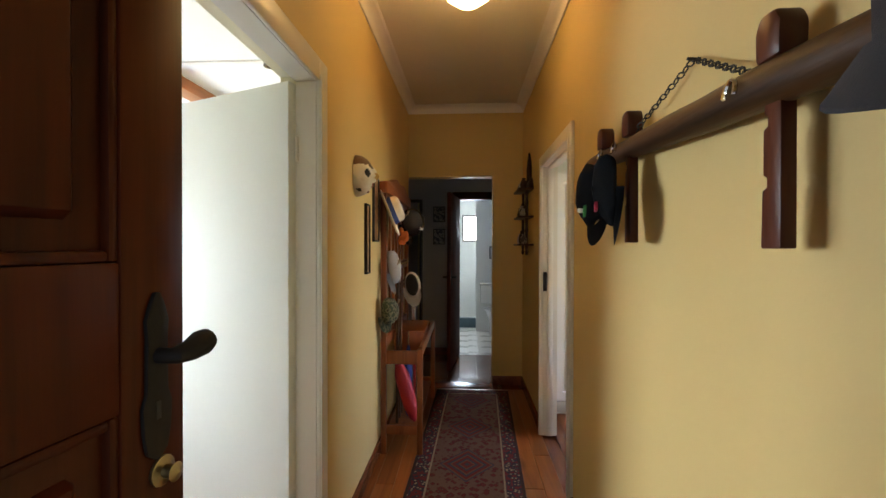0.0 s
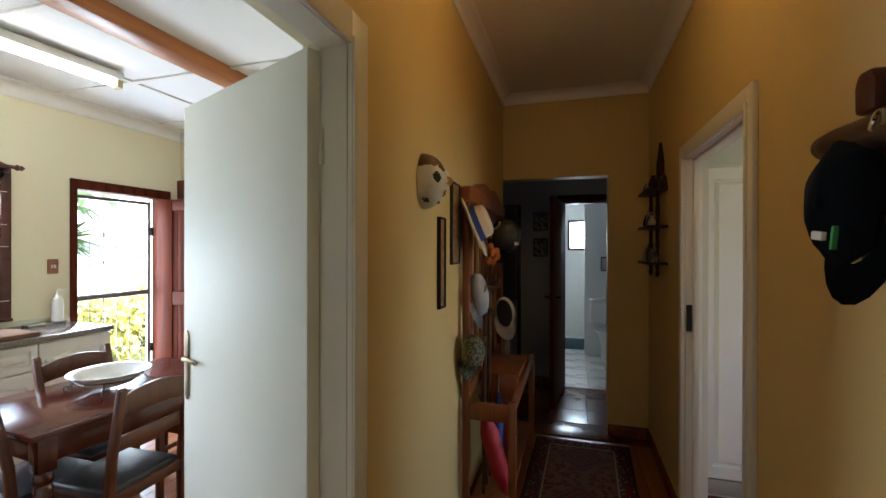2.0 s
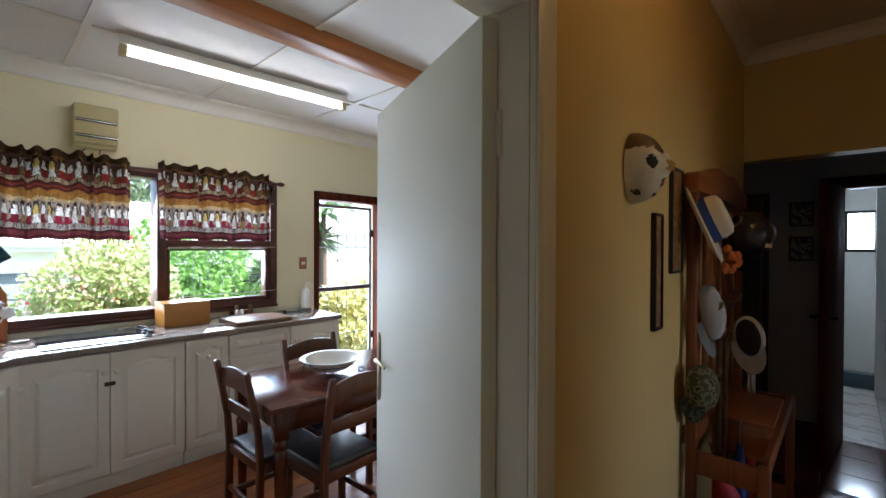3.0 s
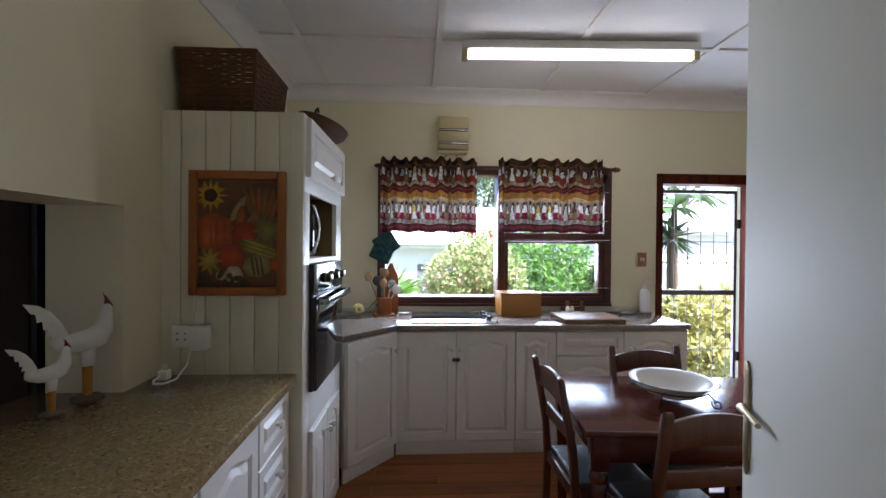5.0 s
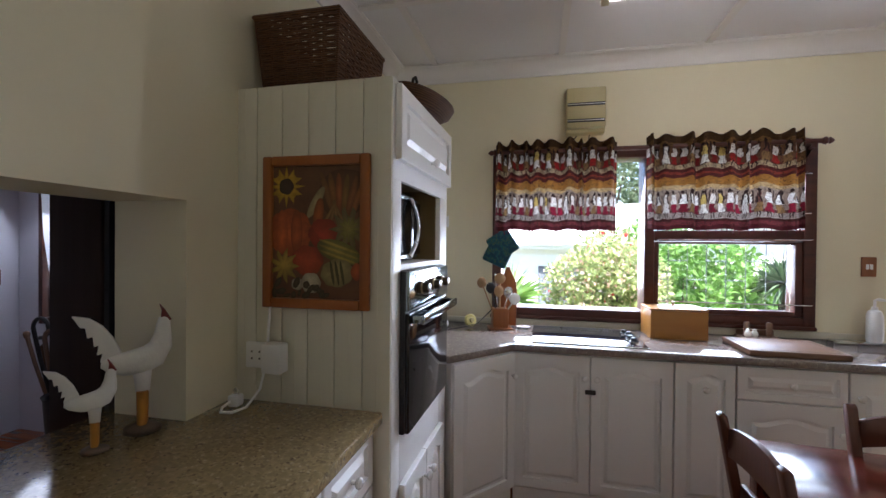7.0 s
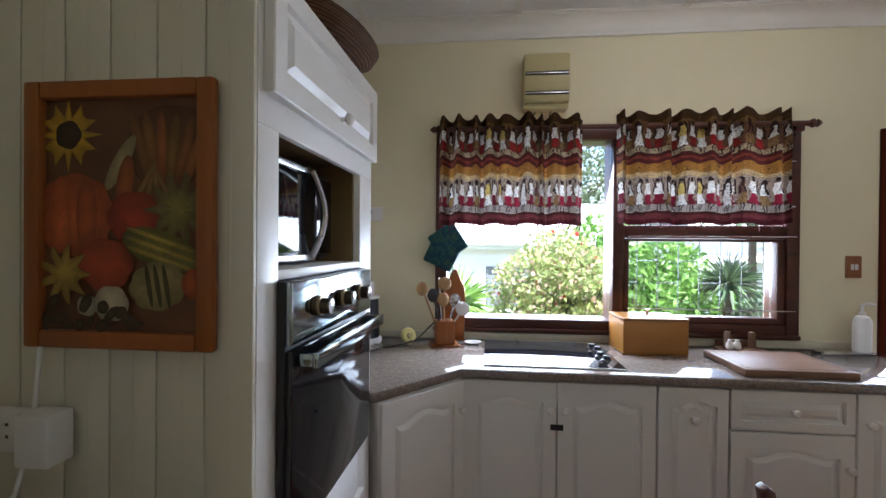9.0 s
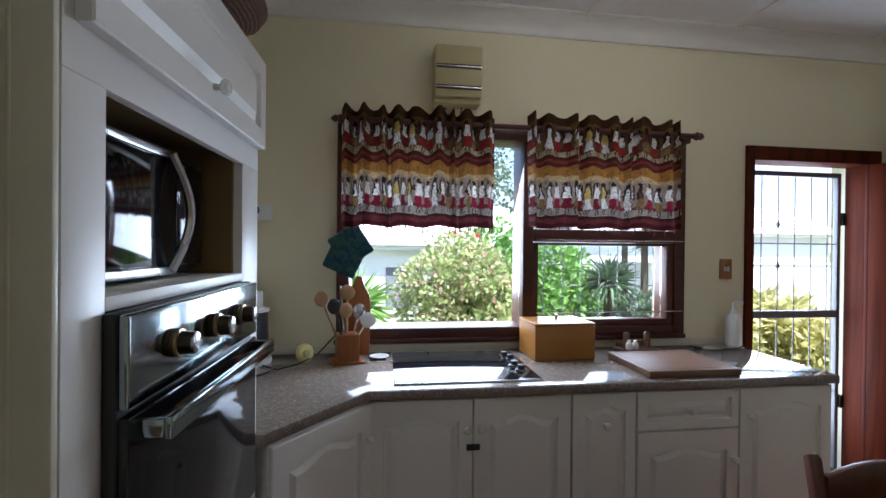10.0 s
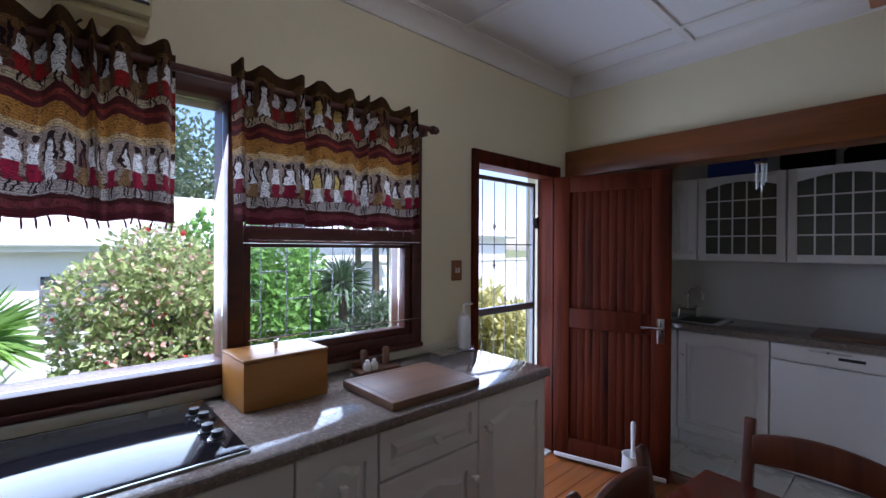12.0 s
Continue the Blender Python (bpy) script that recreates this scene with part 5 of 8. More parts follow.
for dx, dy, dz, rot, sc in ((0.0, -0.03, -0.04, 20, 1.0), (0.022, 0.0, 0.02, -12, 1.0)):
    bm = bm_new()
    box(bm, -0.012, 0.012, -0.085, 0.085, -0.085, 0.085, 0.011, Matrix.Rotation(radians(45 + rot), 4, "X"), 3)
    for vv in bm.verts:
        vv.co.x += 0.012 * noise.noise(vv.co * 14)
    part("pad", bm, M_teal, om, place=Matrix.Translation((dx, dy, dz)))
part("hook", tube(bm_new(), [(-0.05, 0, 0.16), (-0.02, 0, 0.16), (-0.01, 0, 0.13), (0, 0, 0.10)], 0.004), M_iron, om)
eg = thing("egg_timer", "round pale yellow kitchen timer", "timer", Matrix.Translation((-4.075, 0.675, CZ + 0.045)) @ Matrix.Rotation(radians(35), 4, "Z"))
part("case", lathe(bm_new(), [(0.0, -0.02), (0.034, -0.018), (0.044, 0.0), (0.036, 0.016), (0.0, 0.02)], 24), M_yellow, eg, place=Matrix.Rotation(radians(78), 4, "Y"))
part("dial", lathe(bm_new(), [(0.0, 0.0), (0.017, 0.0), (0.014, 0.012), (0.0, 0.013)], 18), M_cream, eg, place=Matrix.Rotation(radians(78), 4, "Y") @ Matrix.Translation((0, 0, 0.018)))
solo("saucer", lathe(bm_new(), [(0.0, 0.0), (0.028, 0.0), (0.046, 0.010), (0.048, 0.012), (0.028, 0.005), (0.0, 0.004)], 28), M_ceramic, "small white saucer beside the hob", "saucer", Matrix.Translation((-4.125, 1.022, CZ)))
jg = thing("coffee_maker", "white and smoked grey coffee machine", "coffee maker", Matrix.Translation((-4.09, 0.43, CZ)))
part("base", lathe(bm_new(), [(0.0, 0.0), (0.088, 0.0), (0.092, 0.01), (0.088, 0.028), (0.0, 0.03)], 26), M_white, jg)
part("jug", lathe(bm_new(), [(0.0, 0.031), (0.078, 0.031), (0.08, 0.05), (0.072, 0.24), (0.0, 0.242)], 26), M_smoke, jg, "smoked grey jug")
part("lid", lathe(bm_new(), [(0.0, 0.242), (0.078, 0.242), (0.08, 0.255), (0.0, 0.262)], 26), M_white, jg)
part("cap_box", boxes((-0.03, 0.05, -0.045, 0.045, 0.255, 0.335), bevel=0.006), M_white, jg)
solo("black_cable", tube(bm_new(), [(-4.02, 0.50, CZ + 0.006), (-3.95, 0.58, CZ + 0.005), (-3.97, 0.66, CZ + 0.02), (-4.12, 0.72, CZ + 0.02), (-4.18, 0.80, CZ + 0.10), (-4.2, 0.83, CZ + 0.2)], 0.004), M_black, "thin black power cable lying on the worktop", "cable")
solo("cable_end", tube(bm_new(), [(-3.98, 0.56, CZ + 0.008), (-3.90, 0.55, CZ + 0.007), (-3.84, 0.50, CZ + 0.007), (-3.76, 0.49, CZ + 0.010)], [0.004, 0.004, 0.005, 0.010]), M_black, "black cable with its plug lying on the worktop", "cable")

# ---- granite counter, tall unit ----


def flat_print(name, shapes, parent, place, label=""):
    """A flat print of filled round shapes: (y, z, ry, rz, turn, colour, lobes)."""
    bm = bm_new()
    lay = bm.loops.layers.float_color.new("ink")
    for i, (cy_, cz_, ry, rz, turn, colr, lobes) in enumerate(shapes):
        n = 28
        ctr = bm.verts.new((0.0002 * i, cy_, cz_))
        ring = []
        for q in range(n):
            a = 2 * math.pi * q / n
            rr = 1 + (0.10 * abs(math.cos(lobes * a / 2)) - 0.05 if lobes else 0) + (0.35 * math.cos(lobes * a) if lobes > 8 else 0)
            py, pz = ry * rr * math.cos(a), rz * rr * math.sin(a)
            t = radians(turn)
            ring.append(bm.verts.new((0.0002 * i, cy_ + py * math.cos(t) - pz * math.sin(t), cz_ + py * math.sin(t) + pz * math.cos(t))))
        for q in range(n):
            fc = bm.faces.new((ctr, ring[q], ring[(q + 1) % n]))
            for lp in fc.loops:
                kk = 0.62 if lp.vert is not ctr else 1.15
                lp[lay] = (*shade(colr, kk), 1)
    return part(name, bm, M_print, parent, label, place)


pc = thing("framed_picture", "framed print of pumpkins and a sunflower in honey wood", "picture", Matrix.Translation((-2.543, 0.389, 1.491)))
PW, PH = 0.195, 0.257
part("frame", boxes((0, 0.022, -PW, -PW + 0.034, -PH, PH), (0, 0.022, PW - 0.034, PW, -PH, PH), (0, 0.022, -PW + 0.034, PW - 0.034, -PH, -PH + 0.034), (0, 0.022, -PW + 0.034, PW - 0.034, PH - 0.034, PH), bevel=0.006), M_picframe, pc)
part("backing", boxes((0.001, 0.006, -PW + 0.02, PW - 0.02, -PH + 0.02, PH - 0.02)), paint("print_ground", (0.13, 0.052, 0.02), 0.5, 0.6, 12, 60), pc)
OR, RD, GR, YE, CR = (0.62, 0.12, 0.025), (0.48, 0.05, 0.018), (0.30, 0.26, 0.05), (0.75, 0.45, 0.03), (0.70, 0.60, 0.38)
shapes = [(0.10, 0.13, 0.09, 0.08, 20, (0.16, 0.06, 0.02), 3)]
rp = random.Random(11)
shapes += [(0.04 + 0.022 * q, 0.13 - 0.004 * q, 0.012, 0.075, 18 - 8 * q, (0.26 + 0.06 * (q % 3), 0.11 + 0.02 * (q % 2), 0.03), 0) for q in range(6)]
shapes += [(0.085 - 0.012 * q, 0.06, 0.006, 0.05, 30 - 20 * q, (0.32, 0.17, 0.05), 0) for q in range(4)]
shapes += [(-0.11, 0.155, 0.052, 0.052, 0, YE, 12), (-0.11, 0.155, 0.027, 0.027, 0, (0.05, 0.025, 0.01), 5), (-0.155, 0.11, 0.03, 0.035, 0, YE, 11)]
shapes += [(0.0, 0.10, 0.016, 0.06, -30, (0.45, 0.36, 0.16), 0), (0.01, 0.06, 0.018, 0.055, -8, (0.40, 0.10, 0.02), 0)]
shapes += [(-0.095, 0.0, 0.082, 0.078, 0, OR, 8), (-0.125, 0.0, 0.022, 0.076, 0, shade(OR, 1.15), 0), (-0.07, 0.0, 0.022, 0.076, 0, shade(OR, 0.85), 0)]
shapes += [(0.03, -0.005, 0.055, 0.05, 0, RD, 6), (0.12, 0.01, 0.052, 0.06, 0, (0.26, 0.20, 0.07), 10), (0.12, 0.01, 0.03, 0.035, 0, GR, 12), (-0.03, -0.095, 0.058, 0.05, 0, (0.55, 0.075, 0.02), 7)]
shapes += [(0.085, -0.065, 0.082, 0.036, -18, (0.26, 0.24, 0.05), 0)] + [(0.085, -0.065 + 0.018 * q, 0.074, 0.006, -18, (0.48, 0.36, 0.06), 0) for q in (-1, 0, 1)]
shapes += [(0.08, -0.135, 0.058, 0.046, 10, (0.42, 0.34, 0.12), 8)] + [(0.08 + 0.018 * q, -0.135, 0.005, 0.042, 10, (0.10, 0.10, 0.03), 0) for q in (-1, 0, 1)]
shapes += [(-0.115, -0.115, 0.042, 0.046, 0, (0.52, 0.34, 0.05), 9), (-0.065, -0.175, 0.022, 0.02, 0, CR, 5), (-0.015, -0.17, 0.036, 0.034, 0, CR, 6), (0.15, -0.13, 0.02, 0.028, 0, OR, 4)]
shapes += [(rp.uniform(-0.15, 0.15), rp.uniform(-0.215, -0.17), rp.uniform(0.008, 0.02), rp.uniform(0.006, 0.012), rp.uniform(0, 90), (0.09, 0.07, 0.03), 5) for q in range(16)]
keep = [s for s in shapes if abs(s[0]) + min(s[2], 0.05) * 0.6 < 0.17 and abs(s[1]) < 0.225]
flat_print("print", keep, pc, Matrix.Translation((0.0068, 0, 0)))


def wicker(name):
    k = Nodes(name, 0.7)
    v = k.mapped()
    wv = k.n("ShaderNodeTexWave", Scale=42.0, Distortion=2.0, Detail=2.0)
    wv.bands_direction = "Z"
    k.link(v, wv.inputs["Vector"])
    n1 = k.noise(v, 26, 4)
    k.color(k.mix(k.math("MULTIPLY", wv.outputs["Fac"], n1), (0.055, 0.021, 0.008), (0.29, 0.125, 0.042))).bump(wv.outputs["Fac"], 0.5, 0.006)
    return k.m


M_wicker = wicker("brown_wicker")
bk = thing("wicker_basket", "dark brown woven wicker hamper basket on top of the tall cabinet", "basket", Matrix.Translation((-2.83, 0.262, 2.0)))
rnd = random.Random(2)
bm = bm_new()
for i in range(26):
    z = 0.010 + i * 0.0103
    g = 0.86 + 0.14 * i / 25
    hx, hy = 0.215 * g, 0.165 * g
    pts = []
    for (ax, ay), (bx, by) in (((-1, -1), (1, -1)), ((1, -1), (1, 1)), ((1, 1), (-1, 1)), ((-1, 1), (-1, -1))):
        for q in range(10):
            t = q / 10
            wv = 0.0045 * math.sin(math.pi * (q + i))
            px, py = ax + (bx - ax) * t, ay + (by - ay) * t
            nx, ny = (0, ay) if ay == by else (ax, 0)
            pts.append((px * hx + nx * wv * 1.0 + nx * 0.003 * (1 if (q + i) % 2 else -1), py * hy + ny * 0.003 * (1 if (q + i) % 2 else -1), z + rnd.uniform(-0.0012, 0.0012)))
    tube(bm, pts, 0.0056, 5, True)
part("weave", bm, M_wicker, bk, smooth=60)
bm = bm_new()
for (ax, ay), (bx, by) in (((-1, -1), (1, -1)), ((1, -1), (1, 1)), ((1, 1), (-1, 1)), ((-1, 1), (-1, -1))):
    for q in range(6):
        t = q / 6
        px, py = ax + (bx - ax) * t, ay + (by - ay) * t
        tube(bm, [(px * 0.186, py * 0.143, 0.0), (px * 0.215, py * 0.165, 0.275)], 0.006, 6)
part("stake", bm, M_wicker, bk)["kind"] = "stuff"
part("base", boxes((-0.183, 0.183, -0.14, 0.14, 0.0, 0.012)), M_wicker, bk)
part("rim", tube(bm_new(), [(-0.217, -0.167, 0.277), (0.217, -0.167, 0.277), (0.217, 0.167, 0.279), (-0.217, 0.167, 0.277)], 0.010, 8, True), M_wicker, bk)
b2 = thing("flat_basket", "small shallow brown basket leaning on top of the cabinet", "basket", Matrix.Translation((-3.06, 0.60, 2.0)) @ Matrix.Rotation(radians(-14), 4, "X"))
bm = bm_new()
lathe(bm, [(0.0, 0.012), (0.10, 0.016), (0.15, 0.05), (0.165, 0.085), (0.17, 0.09), (0.155, 0.055), (0.10, 0.028), (0.0, 0.022)], 30, Matrix.Diagonal((1.35, 0.75, 1.0, 1.0)))
part("bowl", bm, M_wicker, b2, smooth=180)
part("handle", tube(bm_new(), [(0.19, 0, 0.08), (0.20, 0, 0.11), (0.18, 0, 0.125), (0.15, 0, 0.115)], 0.006), M_iron, b2)


def rooster(place, scale, label):
    """A carved rooster that looks along plus x."""
    r = thing("rooster_ornament", label, "ornament", place, "carved roosters")
    s = scale
    bm = bm_new()
    u = 0.00077 * s
    path = [(-128, 288), (-105, 284), (-60, 280), (-10, 284), (35, 305), (60, 345), (66, 390), (68, 425), (72, 448), (76, 460)]
    rad = [16, 32, 45, 52, 50, 39, 29, 24, 20, 6]
    tube(bm, [(x * u, 0, z * u) for x, z in path], [q * u for q in rad], 18)
    tube(bm, [(-2 * u, 0, 262 * u), (0, 0, 215 * u), (0, 0, 168 * u)], [34 * u, 28 * u, 24 * u], 14)
    for vv in bm.verts:
        vv.co.y *= 0.72
    part("body", bm, M_whitewood, r, smooth=180)
    edge = [(-65, 300), (-68, 330), (-92, 385), (-125, 432), (-165, 463), (-216, 474), (-190, 428), (-176, 428), (-170, 388), (-154, 394), (-150, 354), (-136, 360), (-142, 322), (-124, 328), (-132, 296), (-100, 270)]
    part("tail", prism(bm_new(), [(x * u, z * u) for x, z in edge[::-1]], -9 * u, 9 * u, Y, 4 * u), M_whitewood, r)
    part("comb", prism(bm_new(), [(x * u, z * u) for x, z in [(58, 440), (62, 480), (54, 508), (72, 484), (84, 462), (96, 440), (80, 438), (72, 430)]], -9 * u, 9 * u, Y, 3 * u), M_comb, r, "dark red comb and beak")
    for y in (-9, 9):
        part("leg", tube(bm_new(), [(0.0, y * u, 20 * u), (0.0, y * u, 172 * u)], [17 * u, 20 * u], 12), M_ochre, r, "ochre painted leg")
    bm = bm_new()
    blob(bm, (0.0, 0, 20 * u), (64 * u, 46 * u, 26 * u), 0.12, 2.5, 3)
    for vv in bm.verts:
        vv.co.z = max(0.0, vv.co.z)
    part("base", bm, M_soil, r, "rough dark wooden base")
    return r


M_whitewood = paint("whitewashed_wood", (0.74, 0.72, 0.66), 0.65, 0.12, 14, 90, 0.35)
M_comb = paint("dark_red_paint", (0.16, 0.02, 0.015), 0.6, 0.3, 14, 90, 0.3)
M_ochre = paint("ochre_paint", (0.42, 0.18, 0.02), 0.6, 0.2, 14, 90, 0.3)
rooster(Matrix.Translation((-2.228, 0.02, CZ)) @ Matrix.Rotation(radians(130), 4, "Z"), 0.95, "tall white carved wooden rooster on the counter")
rooster(Matrix.Translation((-2.104, 0.006, CZ)) @ Matrix.Rotation(radians(130), 4, "Z"), 0.62, "small white carved wooden rooster on the counter")
so = thing("wall_socket", "white double socket box with a plugged lead on the boarded panel", "socket", Matrix.Translation((-2.543, 0.20, 1.065)))
part("plate", boxes((0, 0.012, -0.075, 0.035, -0.045, 0.045), bevel=0.004), M_white, so)
part("box", boxes((0, 0.055, 0.015, 0.085, -0.05, 0.05), bevel=0.006), M_white, so)
for y in (-0.05, -0.02):
    for z in (0.012, -0.012):
        part("hole", boxes((0.0119, 0.0128, y - 0.003, y + 0.003, z - 0.003, z + 0.003)), M_black, so)
cab = thing("white_lead", "white power lead with a loose three-pin plug on the counter", "power lead")
part("flex", tube(bm_new(), [(-2.538, 0.215, 1.235), (-2.53, 0.215, 1.15), (-2.525, 0.212, 1.05), (-2.50, 0.205, 0.96), (-2.45, 0.19, 0.915), (-2.41, 0.165, 0.910), (-2.405, 0.13, 0.910), (-2.43, 0.115, 0.915), (-2.455, 0.125, 0.925)], 0.0045), M_white, cab)
part("plug", boxes((-2.495, -2.455, 0.112, 0.15, 0.906, 0.945), bevel=0.008), M_white, cab)
bm = bm_new()
for dz, dy in ((0.0, 0.0), (0.014, 0.008), (0.0, 0.018)):
    tube(bm, [(-2.475, 0.123 + dy, 0.943), (-2.477, 0.12 + dy, 0.962 + dz * 0.3)], 0.0035, 6)
part("pins", bm, M_chrome, cab)

# ---- bowl on the table ----
bw = thing("enamel_bowl", "wide white enamel bowl with a dark rim", "bowl", Matrix.Translation((-2.605, 2.29, 0.752)) @ Matrix.Scale(0.86, 4))
part("dish", lathe(bm_new(), [(0.0, 0.022), (0.07, 0.024), (0.12, 0.040), (0.155, 0.070), (0.178, 0.098), (0.212, 0.111), (0.215, 0.114), (0.210, 0.115), (0.174, 0.103), (0.148, 0.074), (0.115, 0.046), (0.07, 0.031), (0.0, 0.029)], 44), M_ceramic, bw, smooth=180)
part("rim", tube(bm_new(), [(0.215 * math.cos(2 * math.pi * i / 44), 0.215 * math.sin(2 * math.pi * i / 44), 0.1138) for i in range(44)], 0.0022, 6, True), M_enamel_rim, bw, "dark rim line")
ws = thing("wire_stand", "black scrolled wire stand under the bowl", "stand", Matrix.Translation((-2.605, 2.29, 0.7505)) @ Matrix.Scale(0.86, 4))
part("ring", tube(bm_new(), [(0.166 * math.cos(2 * math.pi * i / 36), 0.166 * math.sin(2 * math.pi * i / 36), 0.075) for i in range(36)], 0.0035, 6, True), M_iron, ws)
for q in range(4):
    a = radians(45 + 90 * q)
    pts = [(0.166 + 0.012 * i, 0.075 - 0.012 * i) for i in range(4)]
    pts += [(0.206 + 0.026 * math.cos(radians(150 + 45 * i)) * (1 - i / 15), 0.030 + 0.026 * math.sin(radians(150 + 45 * i)) * (1 - i / 15)) for i in range(12)]
    part("foot", tube(bm_new(), [(p * math.cos(a), p * math.sin(a), z) for p, z in pts], 0.004, 6), M_iron, ws)

# ---- scullery ----
G3 = "white scullery cabinets"
bm = bm_new()
box(bm, KW, -1.98, 4.83, 5.45, 0.866, 0.905, 0.005)
solo("scullery_worktop", bm, M_stone, "dark speckled scullery worktop with a sink", "countertop")
cabinet("base_cabinet", "white scullery base cabinet with an arched door", (-4.20, 4.855, 0), 0, 0.495, [(0.003, 0.105, 0.489, 0.75, 0.035, 0.45, 0.63)], depth=0.55, group=G3)
cabinet("base_cabinet", "white scullery base cabinet with an arched door", (-3.70, 4.855, 0), 0, 0.57, [(0.003, 0.105, 0.564, 0.75, 0.04, 0.03, 0.565)], depth=0.55, group=G3)
dw = thing("dishwasher", "white front-loading dishwasher under the scullery worktop", "dishwasher", Matrix.Translation((-3.125, 4.84, 0)))
part("body", boxes((0.0, 0.60, 0.02, 0.56, 0.02, 0.862), bevel=0.004), M_white, dw)
part("door", boxes((0.003, 0.597, 0.0, 0.02, 0.12, 0.745), bevel=0.005), M_white, dw)
part("control_panel", boxes((0.003, 0.597, -0.004, 0.02, 0.752, 0.858), bevel=0.006), M_white, dw)
part("display", boxes((0.34, 0.46, -0.006, -0.003, 0.80, 0.818), bevel=0.001), M_black, dw)
part("grip", boxes((0.20, 0.40, -0.0055, -0.003, 0.832, 0.846), bevel=0.001), M_steel, dw)
cabinet("base_cabinet", "white scullery base cabinet with an arched door", (-2.52, 4.855, 0), 0, 0.51, [(0.003, 0.105, 0.504, 0.75, 0.04, 0.03, 0.565)], depth=0.55, group=G3)
sk = thing("sink", "steel sink with a drainer", "sink", Matrix.Translation((0, 0, 0.9055)))
part("drainer", boxes((-4.18, -3.45, 4.93, 5.33, 0.0, 0.006), bevel=0.002), M_steel, sk)
# no recess: a thin dark sheet paints the shade inside the basin
part("basin", boxes((-3.75, -3.50, 4.97, 5.29, 0.0062, 0.0075), bevel=0.0005), M_iron, sk, "flat dark sheet for the shade in the basin's hollow")
bm = bm_new()
for q in range(5):
    box(bm, -4.14, -3.82, 5.0 + 0.05 * q, 5.008 + 0.05 * q, 0.006, 0.009, 0.001)
part("ribs", bm, M_steel, sk)["kind"] = "stuff"
tp = thing("mixer_tap", "chrome swan-neck mixer tap with cross handles", "tap", Matrix.Translation((-3.80, 5.365, 0.9055)))
part("body", tube(bm_new(), [(-0.07, 0, 0.0), (-0.07, 0, 0.055), (0.07, 0, 0.055), (0.07, 0, 0.0)], 0.014, 10), M_chrome, tp)
part("spout", tube(bm_new(), [(0, 0, 0.05), (0, 0, 0.18)] + [(0.0 + 0.065 - 0.065 * math.cos(radians(18 * i)), -0.4 * (0.065 - 0.065 * math.cos(radians(18 * i))), 0.18 + 0.065 * math.sin(radians(18 * i))) for i in range(1, 11)] + [(0.13, -0.052, 0.15)], 0.010, 10), M_chrome, tp)
for x in (-0.07, 0.07):
    bm = bm_new()
    tube(bm, [(x - 0.025, 0, 0.085), (x + 0.025, 0, 0.085)], 0.006)
    tube(bm, [(x, -0.025, 0.085), (x, 0.025, 0.085)], 0.006)
    tube(bm, [(x, 0, 0.055), (x, 0, 0.09)], 0.009)
    part("cross_handle", bm, M_chrome, tp)


def wall_cabinet(x, width, glazed, label):
    th = thing("wall_cabinet", label, "cabinet", Matrix.Translation((x, 5.12, 1.385)), G3)
    H = 0.655
    part("body", boxes((0.001, width - 0.001, 0.022, 0.325, 0.0, H), bevel=0.002), M_cab, th)
    if not glazed:
        d = part("door", door_mesh(width - 0.006, H - 0.006, 0.03), M_cab, th, place=Matrix.Translation((0.003, 0, 0.003)), smooth=30)
        knob(d, width - 0.035, 0.06)
        return
    a, b, z0, z1 = 0.055, width - 0.055, 0.055, H - 0.06
    d = part("door", boxes((0.003, a, 0, 0.02, 0.003, H - 0.003), (b, width - 0.003, 0, 0.02, 0.003, H - 0.003), (a, b, 0, 0.02, 0.003, z0), (a, b, 0, 0.02, z1 + 0.028, H - 0.003), bevel=0.003), M_cab, th)
    n = 16
    out = [(a + (b - a) * i / n, z1 - 0.035 + 0.04 * math.sin(math.pi * i / n)) for i in range(n + 1)] + [(b, z1 + 0.03), (a, z1 + 0.03)]
    part("arch_rail", prism(bm_new(), out, 0.001, 0.019, Y), M_cab, d)
    part("pane", boxes((a, b, 0.010, 0.0125, z0, z1 + 0.02)), M_smokeglass, d, "dark glass")
    for i in range(1, 5):
        xx = a + (b - a) * i / 5
        part("glazing_bar", boxes((xx - 0.005, xx + 0.005, 0.003, 0.0165, z0, z1)), M_cab, d)
    for i in range(1, 4):
        zz = z0 + (z1 - z0) * i / 4
        part("glazing_bar", boxes((a, b, 0.0035, 0.016, zz - 0.005, zz + 0.005)), M_cab, d)


M_smokeglass = paint("cabinet_dark_glass", (0.10, 0.105, 0.085), 0.08, 0.3, 5, 30, 0.0)
wall_cabinet(-3.875, 0.22, False, "narrow white wall cabinet with a solid door")
wall_cabinet(-3.65, 0.56, True, "white wall cabinet with an arched glazed door")
wall_cabinet(-3.085, 0.58, True, "white wall cabinet with an arched glazed door")
wall_cabinet(-2.50, 0.46, True, "white wall cabinet with an arched glazed door")
solo("storage_box", boxes((-3.60, -3.25, 5.16, 5.40, 2.0405, 2.19), bevel=0.01), M_blue, "blue storage box on top of the wall cabinet", "box")
bm = bm_new()
box(bm, -3.14, -2.86, 5.16, 5.42, 2.0405, 2.21, 0.03, seg=3)
solo("storage_bag", bm, M_blackcloth, "black bag on top of the wall cabinet", "bag")
bm = bm_new()
box(bm, -2.80, -2.45, 5.16, 5.42, 2.0105, 2.16, 0.04, seg=3)
solo("storage_bag", bm, M_blackcloth, "dark bag on top of the wall cabinet", "bag")
